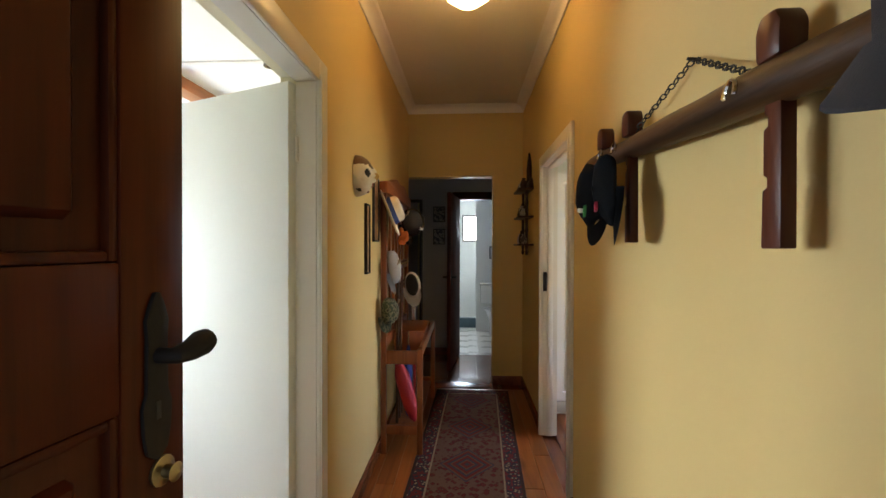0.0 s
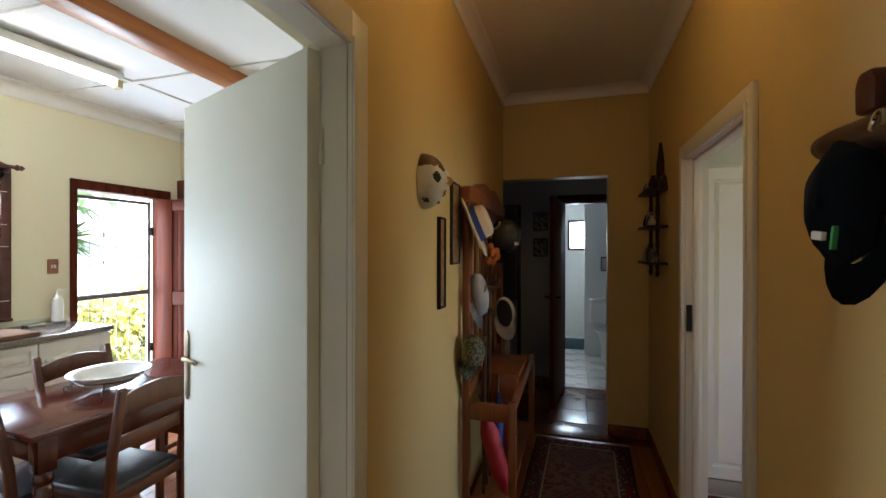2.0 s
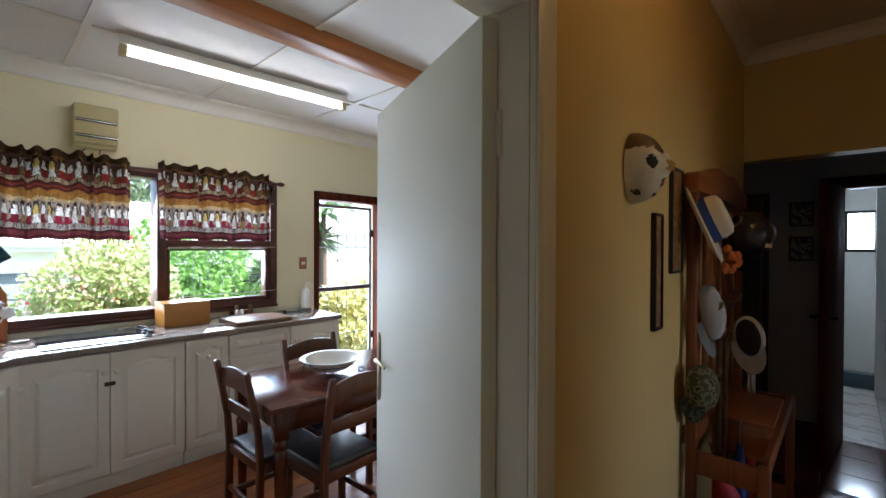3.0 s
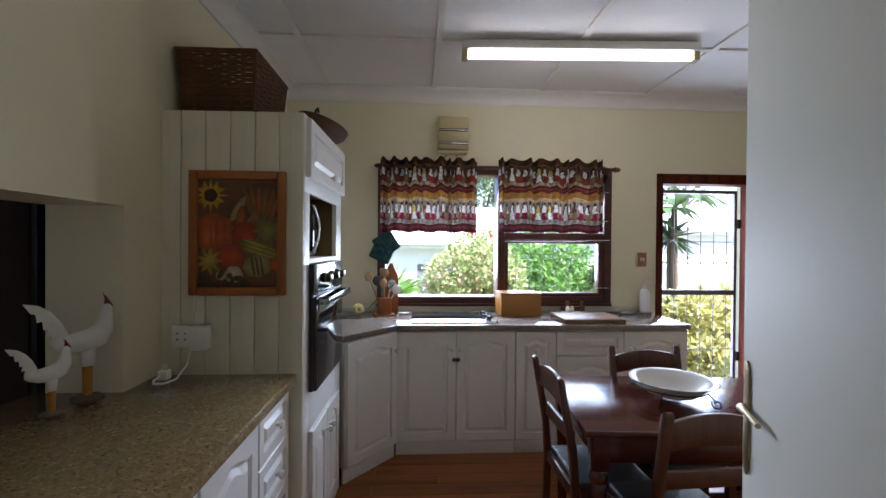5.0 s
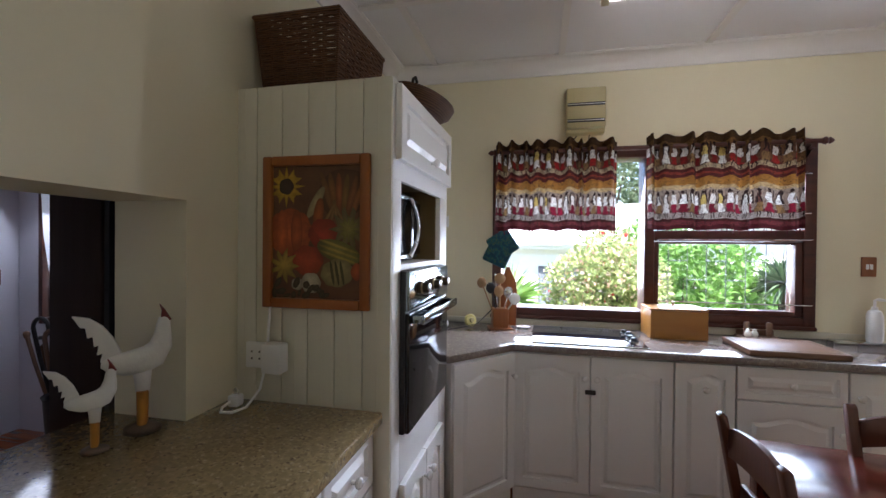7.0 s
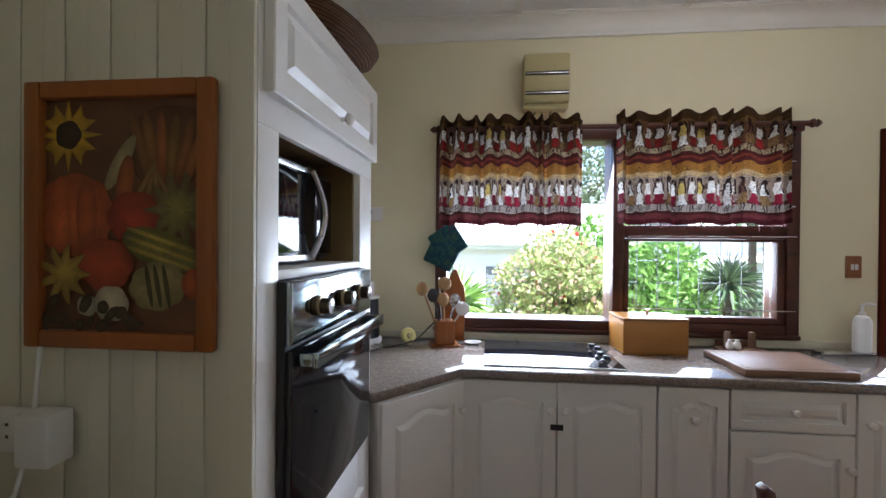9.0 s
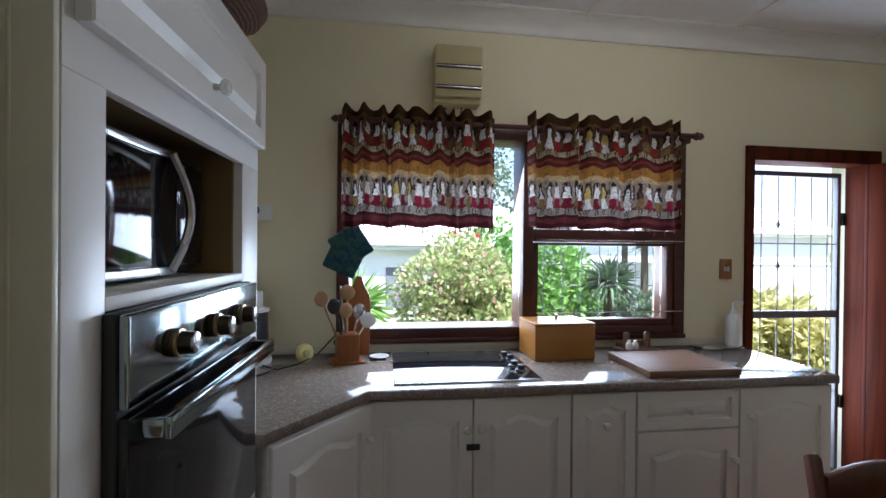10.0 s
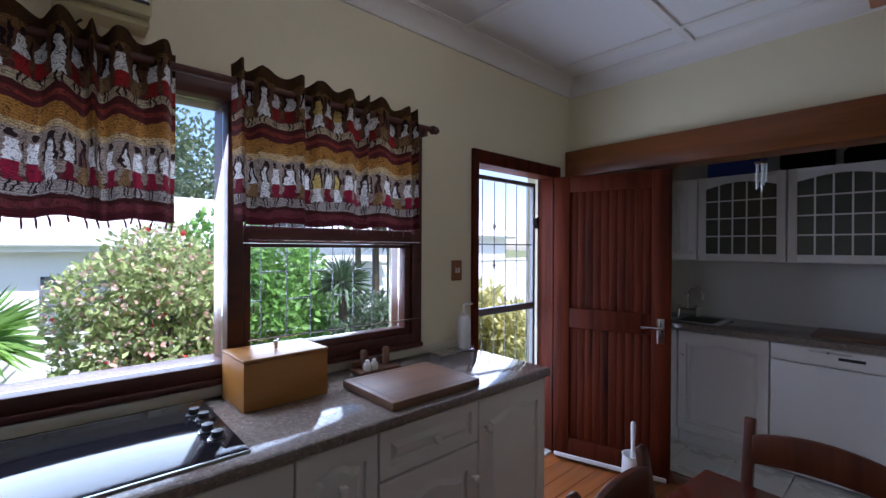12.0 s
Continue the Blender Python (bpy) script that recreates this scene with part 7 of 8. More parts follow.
for y, top, lean in ((2.93, 1.0, 0.04), (3.02, 0.92, 0.10), (3.12, 0.95, -0.03)):
    st = solo("walking_stick", tube(bm_new(), [(0, 0, 0.0), (0.0, lean * 0.5, top * 0.5), (0.0, lean, top), (0.02, lean + 0.01, top + 0.03)], 0.010, 10), M_yoke, "dark wooden walking stick leaning in the stand", "walking stick", Matrix.Translation((-0.735, y, 0.163)), "walking sticks")
for y in (3.50, 3.60, 3.68):
    solo("golf_club", tube(bm_new(), [(0.05, 0, 0.012), (0.0, 0, 0.0), (-0.02, 0.02, 0.42), (-0.03, 0.03, 0.75)], [0.014, 0.012, 0.006, 0.009], 8), M_steel, "bright metal stick head in the umbrella tray", "stick", Matrix.Translation((-0.68, y, 0.178)), "walking sticks")

# runner
k = Nodes("oriental_rug_wool", 0.95, spec=0.1)
sep = k.n("ShaderNodeSeparateXYZ")
k.link(k.co.outputs["UV"], sep.inputs[0])
U, V = sep.outputs[0], sep.outputs[1]
edge = k.math("MINIMUM", k.math("MINIMUM", U, k.math("SUBTRACT", 0.73, U)), k.math("MINIMUM", V, k.math("SUBTRACT", 2.85, V)))
uvv = k.mapped((1, 1, 1), "UV")
vo = k.n("ShaderNodeTexVoronoi", Scale=24.0)
vo.distance = "MANHATTAN"
k.link(uvv, vo.inputs["Vector"])
vo2 = k.n("ShaderNodeTexVoronoi", Scale=38.0)
k.link(uvv, vo2.inputs["Vector"])
field = k.ramp(vo.outputs["Distance"], [(0.0, (0.17, 0.09, 0.045)), (0.12, (0.04, 0.026, 0.026)), (0.24, (0.14, 0.016, 0.012)), (0.46, (0.08, 0.011, 0.010)), (0.62, (0.13, 0.07, 0.04))], "CONSTANT")
mv = k.math("ABSOLUTE", k.math("SUBTRACT", k.math("FRACT", k.math("DIVIDE", V, 0.57)), 0.5))
mu = k.math("ABSOLUTE", k.math("SUBTRACT", k.math("DIVIDE", U, 0.73), 0.5))
med = k.math("ADD", mv, k.math("MULTIPLY", mu, 1.4))
field = k.mix(k.math("LESS_THAN", med, 0.36), field, k.ramp(k.math("FRACT", k.math("MULTIPLY", med, 9.0)), [(0.0, (0.05, 0.04, 0.05)), (0.35, (0.14, 0.018, 0.013)), (0.8, (0.15, 0.07, 0.035))], "CONSTANT"))
border = k.ramp(vo2.outputs["Distance"], [(0.0, (0.32, 0.24, 0.14)), (0.28, (0.035, 0.03, 0.04)), (0.6, (0.14, 0.02, 0.02))], "CONSTANT")
col = k.mix(k.math("LESS_THAN", edge, 0.12), field, border)
col = k.mix(k.math("LESS_THAN", k.math("ABSOLUTE", k.math("SUBTRACT", edge, 0.122)), 0.006), col, (0.30, 0.22, 0.13))
col = k.mix(k.math("LESS_THAN", edge, 0.02), col, (0.04, 0.025, 0.02))
fuzz = k.noise(uvv, 240, 3)
k.color(k.mix(k.math("MULTIPLY", fuzz, 0.5), col, (0.05, 0.02, 0.018))).bump(fuzz, 0.5, 0.004)
bm = bm_new()
uvl = bm.loops.layers.uv.new("UVMap")
nx, ny = 8, 60
grid = [[bm.verts.new((-0.605 + 0.68 * i / nx + 0.035 * (2.85 * j / ny - 1.0), 1.27 + 2.85 * j / ny, 0.009 + 0.0016 * noise.noise(Vector((i * 0.7, j * 0.5, 0))) - (0.006 if i in (0, nx) or j in (0, ny) else 0))) for i in range(nx + 1)] for j in range(ny + 1)]
for j in range(ny):
    for i in range(nx):
        f = bm.faces.new((grid[j][i], grid[j][i + 1], grid[j + 1][i + 1], grid[j + 1][i]))
        for lp, (a, b) in zip(f.loops, ((i, j), (i + 1, j), (i + 1, j + 1), (i, j + 1))):
            lp[uvl].uv = (0.73 * a / nx, 2.85 * b / ny)
rug = thing("runner_rug", "worn dark red oriental runner rug on the hall floor", "rug")
part("weave", bm, k.m, rug, smooth=180)
bm = bm_new()
rnd = random.Random(1)
for i in range(70):
    x0 = -0.60 + 0.67 * i / 69
    for y, s in ((4.12, 1), (1.27, -1)):
        x = x0 + 0.035 * (y - 2.27)
        tube(bm, [(x, y, 0.004), (x + rnd.uniform(-0.006, 0.006), y + s * 0.03, 0.003)], 0.0018, 4)
part("fringe", bm, M_straw, rug, "pale fringe")["kind"] = "stuff"

# ---- bedroom and bathroom glimpses ----
wd = thing("wardrobe", "white painted wardrobe with panelled doors", "wardrobe", Matrix.Translation((0.46, 3.56, 0)))
part("body", boxes((0, 1.5, 0.022, 0.60, 0.0, 2.0), bevel=0.003), M_white, wd)
for i in range(3):
    part("door", door_mesh(0.494, 1.86, 0.0, 0.022, 0.07), M_white, wd, place=Matrix.Translation((0.003 + 0.5 * i, 0.0, 0.12)), smooth=30)
part("plinth", boxes((0.0, 1.5, 0.005, 0.022, 0.02, 0.11), bevel=0.003), M_grey, wd)
bwn = thing("window_2", "small bright bathroom window with a dark frame", "window", kind="structure")
part("window_frame", boxes((-0.345, -0.315, 7.98, 8.06, 1.465, 1.955), (-0.085, -0.055, 7.98, 8.06, 1.465, 1.955), (-0.315, -0.085, 7.98, 8.06, 1.925, 1.955), (-0.315, -0.085, 7.98, 8.06, 1.465, 1.495), bevel=0.004), M_iron, bwn)
p = part("pane", boxes((-0.315, -0.085, 8.02, 8.024, 1.495, 1.925)), M_glass, bwn)
p.visible_shadow = False
tl = thing("toilet", "white ceramic toilet with a low cistern", "toilet", Matrix.Translation((0.19, 6.72, 0)))
bm = bm_new()
lathe(bm, [(0.10, 0.0), (0.11, 0.05), (0.10, 0.18), (0.15, 0.32), (0.18, 0.39), (0.0, 0.39)], 26, Matrix.Diagonal((0.95, 1.2, 1, 1)))
part("bowl", bm, M_ceramic, tl, smooth=60)
part("seat", lathe(bm_new(), [(0.0, 0.392), (0.19, 0.392), (0.195, 0.402), (0.19, 0.412), (0.0, 0.415)], 26, Matrix.Diagonal((0.95, 1.2, 1, 1))), M_ceramic, tl)
part("cistern", boxes((-0.23, 0.23, 0.10, 0.27, 0.48, 0.76), (-0.24, 0.24, 0.09, 0.275, 0.762, 0.80), bevel=0.012), M_ceramic, tl)
frame_on("bathroom_picture", "small framed picture on the bathroom wall", Matrix.Translation((0.18, 7.0, 1.28)) @ flip, 0.075, 0.10, 0.014, 0.015, M_black, M_grey)
solo("shower_step", boxes((-0.795, 0.015, 7.30, 7.42, -0.01, 0.16), bevel=0.01), paint("slate_blue_tile", (0.10, 0.16, 0.19), 0.3, 0.2), "blue-grey tiled shower step", "step")

# ---- dining room glimpses ----
dc = thing("dark_cabinet", "tall dark stained wooden cabinet behind the serving hatch", "cabinet", Matrix.Translation((-2.335, -0.235, 0)))
part("body", boxes((-0.95, 0.0, -0.244, -0.028, 0.0, 2.1), bevel=0.005), M_darkcab, dc)
# black slab that fills the strip between cabinet and wall
part("back", boxes((-0.94, -0.012, -0.03, -0.008, 0.0, 2.09)), M_black, dc)
part("cornice", boxes((-0.97, 0.02, -0.27, -0.01, 2.1, 2.14), bevel=0.01), M_darkcab, dc)
dwn = thing("window_3", "dining room window with a dark wooden frame", "window", kind="structure")
part("window_frame", boxes((-3.79, -3.73, -2.58, -2.54, 0.83, 2.0), (-3.79, -3.73, -1.24, -1.2, 0.83, 2.0), (-3.79, -3.73, -2.54, -1.24, 1.96, 2.0), (-3.79, -3.73, -2.54, -1.24, 0.83, 0.88), (-3.785, -3.745, -2.54, -1.24, 1.375, 1.415), (-3.785, -3.745, -1.91, -1.87, 0.88, 1.96), bevel=0.004), M_winwood, dwn)
for a, b in ((-2.54, -1.91), (-1.87, -1.24)):
    p = part("pane", boxes((-3.768, -3.764, a, b, 0.88, 1.96)), M_glass, dwn)
    p.visible_shadow = False


def drape(name, label, material, rows, x):
    """A hanging cloth: rows of (z, y0, y1)."""
    bm = bm_new()
    grid = []
    for z, a, b in rows:
        grid.append([bm.verts.new((x + 0.018 * math.sin(i * 1.35 + z), a + (b - a) * i / 30, z)) for i in range(31)])
    for r, q in zip(grid, grid[1:]):
        for i in range(30):
            bm.faces.new((r[i], r[i + 1], q[i + 1], q[i]))
    bmesh.ops.solidify(bm, geom=bm.faces[:], thickness=0.002)
    return solo(name, bm, material, label, "curtain")


drape("sheer_curtain", "white sheer curtain drawn aside", M_sheer, [(0.82, -2.30, -1.75), (1.15, -2.36, -1.65), (1.5, -2.43, -1.5), (1.9, -2.46, -1.3), (2.05, -2.46, -1.25)], -3.68)
drape("orange_swag", "orange cloth swag across the window top", M_orange, [(2.12, -2.52, -1.2), (1.97, -2.40, -1.2), (1.78, -2.27, -1.2), (1.58, -2.13, -1.2), (1.38, -1.95, -1.2)], -3.64)
us = thing("umbrella_stand", "black pot holding a fan of walking sticks", "umbrella stand", Matrix.Translation((-3.52, -2.0, 0)))
part("pot", lathe(bm_new(), [(0.0, 0.0), (0.11, 0.0), (0.135, 0.40), (0.145, 0.42), (0.125, 0.41), (0.10, 0.03), (0.0, 0.03)], 24), M_black, us)
M_stick = wood("stick_wood", (0.06, 0.026, 0.012), (0.19, 0.09, 0.04), 0.45, Z, 12.0)
for dx, dy, top, mt, kind in ((-0.03, -0.42, 0.79, M_stick, "knob"), (0.03, -0.27, 0.86, M_iron, "loop"), (0.05, -0.14, 0.80, M_stick, "crook"), (0.0, 0.05, 0.89, M_yoke, "grip"), (0.04, 0.13, 0.62, M_ochre, "knob"), (-0.05, -0.30, 0.70, M_yoke, "knob")):
    foot, tip = Vector((dx * 0.2, dy * 0.15, 0.035)), Vector((dx, dy, top))
    run = (tip - foot).normalized()
    bm = tube(bm_new(), [foot, foot.lerp(tip, 0.4) + Vector((0, 0.008, 0)), foot.lerp(tip, 0.75) - Vector((0, 0.006, 0)), tip], [0.010, 0.012, 0.013, 0.014], 9)
    if kind == "knob":
        blob(bm, tuple(tip), (0.022, 0.022, 0.028), 0.3, 3, 2)
    elif kind == "grip":
        tube(bm, [tip + Vector((0, -0.06, 0.012)), tip + Vector((0, -0.02, 0.022)), tip + Vector((0, 0.05, 0.018)), tip + Vector((0, 0.085, -0.002))], [0.010, 0.017, 0.016, 0.009], 9)
    else:
        rr, turn = (0.068, 300) if kind == "loop" else (0.05, 190)
        tube(bm, [tip + Vector((0, rr - rr * math.cos(radians(q)), rr * math.sin(radians(q)))) for q in range(0, turn, 20)], 0.013, 9)
    part("stick", bm, mt, us)
sw = thing("light_switch", "wooden light switch plate on the dining room wall", "light switch", Matrix.Translation((-3.585, -2.8, 1.183)) @ Matrix.Rotation(radians(90), 4, "Z"))
part("plate", boxes((0, 0.010, -0.045, 0.045, -0.058, 0.058), bevel=0.004), M_wallplate, sw)
for y in (-0.012, 0.012):
    part("rocker", boxes((0.010, 0.016, y - 0.008, y + 0.008, -0.018, 0.018), bevel=0.002), M_white, sw)
st = thing("bar_stool", "dark round-seated wooden bar stool", "stool", Matrix.Translation((-2.62, -1.54, 0)))
part("seat", lathe(bm_new(), [(0.0, 0.60), (0.14, 0.60), (0.165, 0.615), (0.165, 0.635), (0.14, 0.65), (0.0, 0.645)], 26), M_mahog, st)
for q in range(4):
    a = radians(45 + 90 * q)
    part("leg", tube(bm_new(), [(0.17 * math.cos(a), 0.17 * math.sin(a), 0.0), (0.10 * math.cos(a), 0.10 * math.sin(a), 0.605)], [0.015, 0.019], 10), M_mahog, st)
part("footrest", tube(bm_new(), [(0.15 * math.cos(2 * math.pi * i / 24), 0.15 * math.sin(2 * math.pi * i / 24), 0.2) for i in range(24)], 0.009, 8, True), M_mahog, st)

# ---- outside ----


def leaves(name, parent, clumps, count, size, material, seed, long=1.6, label="", droop=0.0):
    """A crown of single leaves over uneven clumps: (centre, radii)."""
    r = np.random.RandomState(seed)
    vs, fs = [], []
    weights = np.array([c[1][0] * c[1][1] + c[1][1] * c[1][2] for c in clumps])
    pick = r.choice(len(clumps), count, p=weights / weights.sum())
    for n_, ci in enumerate(pick):
        (cx_, cy_, cz_), (rx, ry, rz) = clumps[ci]
        d = r.normal(size=3)
        d /= np.linalg.norm(d)
        kk = r.uniform(0.55, 1.08) ** 0.6
        p = np.array((cx_ + d[0] * rx * kk, cy_ + d[1] * ry * kk, cz_ + d[2] * rz * kk))
        if p[2] < GROUND + 0.03:
            continue
        a = d * 0.7 + r.normal(size=3) * 0.7 + np.array((0, 0, -droop))
        a /= np.linalg.norm(a)
        b = np.cross(a, r.normal(size=3))
        b /= np.linalg.norm(b)
        s = size * r.uniform(0.6, 1.3)
        c = np.cross(a, b) * s * 0.12
        i = len(vs)
        vs += [tuple(p), tuple(p + a * s * long * 0.5 + b * s * 0.5 + c), tuple(p + a * s * long), tuple(p + a * s * long * 0.5 - b * s * 0.5 + c)]
        fs += [(i, i + 1, i + 2), (i, i + 2, i + 3)]
    me = bpy.data.meshes.new(name)
    me.from_pydata(vs, [], fs)
    me.materials.append(material)
    ob = new(name, me)
    ob.parent = parent
    ob["kind"] = "stuff"
    if label:
        ob["label"] = label
    return ob


def clumps_in(seed, centre, radii, n, lump):
    r = random.Random(seed)
    out = []
    for _ in range(n):
        a, u = r.uniform(0, 2 * math.pi), r.uniform(-0.8, 1)
        q = math.sqrt(max(0, 1 - u * u)) * r.uniform(0.45, 0.85)
        s = lump * r.uniform(0.7, 1.3)
        out.append(((centre[0] + radii[0] * q * math.cos(a), centre[1] + radii[1] * q * math.sin(a), centre[2] + radii[2] * u * 0.8), (s, s, s * 0.9)))
    return out


def stems(parent, centre, base_z, top_z, n, spread, seed, r0=0.03, name="stem"):
    r = random.Random(seed)
    for _ in range(n):
        a = r.uniform(0, 2 * math.pi)
        q = spread * r.uniform(0.3, 1)
        x, y = centre[0], centre[1]
        part(name, tube(bm_new(), [(x + 0.08 * math.cos(a), y + 0.08 * math.sin(a), base_z), (x + q * 0.5 * math.cos(a), y + q * 0.5 * math.sin(a), (base_z + top_z) / 2), (x + q * math.cos(a), y + q * math.sin(a), top_z)], [r0, r0 * 0.7, r0 * 0.3], 7), M_bark, parent)


M_bark = paint("bark", (0.12, 0.085, 0.06), 0.9, 0.25, 8, 40, 0.8)
M_lf1 = leaf_mat("olive_leaves", (0.15, 0.21, 0.07), (0.35, 0.41, 0.16))
M_lf2 = leaf_mat("bright_leaves", (0.06, 0.14, 0.03), (0.15, 0.30, 0.055))
M_lf3 = leaf_mat("blue_green_leaves", (0.05, 0.085, 0.05), (0.11, 0.16, 0.09))
M_lf4 = leaf_mat("yellow_green_leaves", (0.30, 0.30, 0.11), (0.50, 0.48, 0.20))
M_lf5 = leaf_mat("far_leaves", (0.06, 0.09, 0.05), (0.12, 0.16, 0.08))
M_pink = leaf_mat("pink_flowers", (0.70, 0.36, 0.31), (0.82, 0.56, 0.48))
M_redfl = leaf_mat("red_flowers", (0.50, 0.02, 0.03), (0.60, 0.05, 0.05))

b1 = thing("flowering_shrub", "large olive-green shrub with pink and red flowers", "shrub", Matrix())
stems(b1, (-8.1, 2.12), GROUND, 0.9, 9, 0.75, 1)
cl = clumps_in(21, (-8.1, 2.12, 0.42), (0.9, 0.80, 1.25), 34, 0.34)
leaves("crown", b1, cl, 9000, 0.05, M_lf1, 1, 2.0)
leaves("pink_blossom", b1, cl, 3300, 0.05, M_pink, 2, 1.0, "pink blossom")
leaves("red_blossom", b1, cl, 150, 0.06, M_redfl, 3, 1.0, "red blossom")
b2_ = thing("green_shrub", "bright green broad-leaved shrub", "shrub", Matrix())
stems(b2_, (-8.9, 3.4), GROUND, 1.0, 8, 0.8, 2)
cl = clumps_in(22, (-8.9, 3.3, 0.55), (0.9, 1.25, 1.45), 34, 0.38)
leaves("crown", b2_, cl, 7500, 0.075, M_lf2, 4, 1.6)
b3 = thing("low_shrub", "low grey-green shrub with mauve flowers", "shrub", Matrix())
stems(b3, (-8.3, 5.3), GROUND, 0.0, 6, 0.6, 3)
leaves("crown", b3, clumps_in(23, (-8.3, 5.3, -0.15), (0.8, 1.1, 0.75), 22, 0.3), 4500, 0.05, M_lf3, 5, 2.2)
b4 = thing("hedge_plant", "sunlit yellow-green spiky plants by the path", "shrub", Matrix())
stems(b4, (-7.4, 6.4), GROUND, 0.1, 6, 0.6, 4)
leaves("crown", b4, clumps_in(24, (-7.4, 6.4, -0.12), (0.8, 1.6, 0.78), 26, 0.34), 6000, 0.07, M_lf4, 6, 2.8)
b5 = thing("green_shrub", "green shrub further along the garden", "shrub", Matrix())
stems(b5, (-9.9, 4.6), GROUND, 0.7, 6, 0.5, 5)
leaves("crown", b5, clumps_in(25, (-9.9, 4.6, 0.3), (0.7, 0.8, 1.1), 20, 0.34), 4000, 0.065, M_lf2, 7, 1.7)


def spiky(name, label, centre, trunk_top, n, length, width, material, seed, up=0.1):
    """A rosette of long pointed leaves on a stem."""
    th = thing(name, label, "plant", Matrix())
    r = random.Random(seed)
    x, y = centre
    part("trunk", tube(bm_new(), [(x, y, GROUND), (x + 0.03, y, (GROUND + trunk_top) / 2), (x, y, trunk_top)], [0.09, 0.075, 0.06], 10), M_bark, th)
    bm = bm_new()
    for i in range(n):
        a, e = r.uniform(0, 2 * math.pi), math.asin(min(1, max(-0.85, r.uniform(-0.75, 1) + up)))
        d = Vector((math.cos(a) * math.cos(e), math.sin(a) * math.cos(e), math.sin(e)))
        side = d.cross(Vector((0, 0, 1)))
        side = side.normalized() if side.length > 0.01 else Vector((1, 0, 0))
        L_ = length * r.uniform(0.75, 1.1)
        o = Vector((x, y, trunk_top))
        mid = o + d * L_ * 0.55
        tip = o + d * L_ + Vector((0, 0, -0.10 * L_))
        upn = side.cross(d) * width * 0.15
        vs = [bm.verts.new(q) for q in (o - side * width * 0.35, mid - side * width * 0.5 + upn, tip, mid + side * width * 0.5 + upn, o + side * width * 0.35)]
        bm.faces.new(vs)
    lv = part("rosette", bm, material, th)
    lv["kind"] = "stuff"
    return th


M_spike = leaf_mat("yucca_leaves", (0.05, 0.09, 0.05), (0.11, 0.17, 0.09), 0.15)
spiky("yucca", "spiky yucca with a round head of stiff leaves", (-8.55, 4.66), 0.93, 150, 0.54, 0.042, M_spike, 1)
M_spike_green = leaf_mat("green_spikes", (0.11, 0.23, 0.05), (0.25, 0.42, 0.11), 0.4)
spiky("agave", "spiky green plant below the window", (-10.0, 0.54), 0.35, 200, 0.88, 0.065, M_spike_green, 2, 0.3)
spiky("yucca", "dark spiky plant near the far house", (-11.5, 7.6), 1.7, 90, 0.75, 0.05, M_spike, 3)
bp = thing("banana_plant", "broad-leaved wild banana plant", "plant", Matrix())
M_ban = leaf_mat("banana_leaves", (0.04, 0.08, 0.03), (0.09, 0.16, 0.06), 0.3)
rnd = random.Random(8)
for q in range(3):
    part("trunk", tube(bm_new(), [(-12 + 0.3 * q, 7.0 + 0.35 * q, GROUND), (-12 + 0.35 * q, 7.0 + 0.3 * q, 1.9 + 0.3 * q)], [0.11, 0.07], 8), M_bark, bp)
bm = bm_new()
for q in range(26):
    o = Vector((-12 + 0.33 * (q % 3), 7.0 + 0.33 * (q % 3), 1.9 + 0.3 * (q % 3)))
    a = rnd.uniform(0, 6.28)
    d = Vector((math.cos(a), math.sin(a), 0))
    s = d.cross(Vector((0, 0, 1)))
    prev = None
    for i in range(7):
        t = i / 6
        p = o + d * 1.1 * t + Vector((0, 0, 1.1 * t - 1.1 * t * t))
        w_ = 0.20 * math.sin(math.pi * min(1, t * 0.95 + 0.06))
        row = (bm.verts.new(p - s * w_), bm.verts.new(p + Vector((0, 0, -0.04))), bm.verts.new(p + s * w_))
        if prev:
            bm.faces.new((prev[0], prev[1], row[1], row[0]))
            bm.faces.new((prev[1], prev[2], row[2], row[1]))
        prev = row
part("crown", bm, M_ban, bp)["kind"] = "stuff"


def tree(label, x, y, trunk_h, radii, seed, count=6000, leaf=0.16):
    t = thing("tree", label, "tree", Matrix())
    r = random.Random(seed)
    part("trunk", tube(bm_new(), [(x, y, GROUND), (x + 0.1, y, trunk_h * 0.5), (x, y + 0.1, trunk_h)], [0.28, 0.22, 0.14], 10), M_bark, t)
    for _ in range(6):
        a = r.uniform(0, 6.28)
        part("limb", tube(bm_new(), [(x, y, trunk_h * 0.7), (x + radii[0] * 0.4 * math.cos(a), y + radii[1] * 0.4 * math.sin(a), trunk_h + 0.4), (x + radii[0] * 0.75 * math.cos(a), y + radii[1] * 0.75 * math.sin(a), trunk_h + radii[2] * 0.6)], [0.12, 0.07, 0.03], 7), M_bark, t)
    leaves("crown", t, clumps_in(seed, (x, y, trunk_h + radii[2] * 0.5), radii, 30, radii[0] * 0.38), count, leaf, M_lf5, seed, 1.5)


tree("tall green tree behind the neighbouring house", -24, 4.5, 3.0, (3.2, 3.6, 2.6), 31)
tree("green tree behind the garden wall", -26, 15.0, 3.2, (3.4, 4.2, 2.8), 32)
tree("distant green tree behind the houses", -30, -6.0, 3.0, (4.0, 5.0, 3.0), 33)

M_roof = paint("pale_roof_sheet", (0.74, 0.72, 0.70), 0.6, 0.08, 2, 30, 0.2)


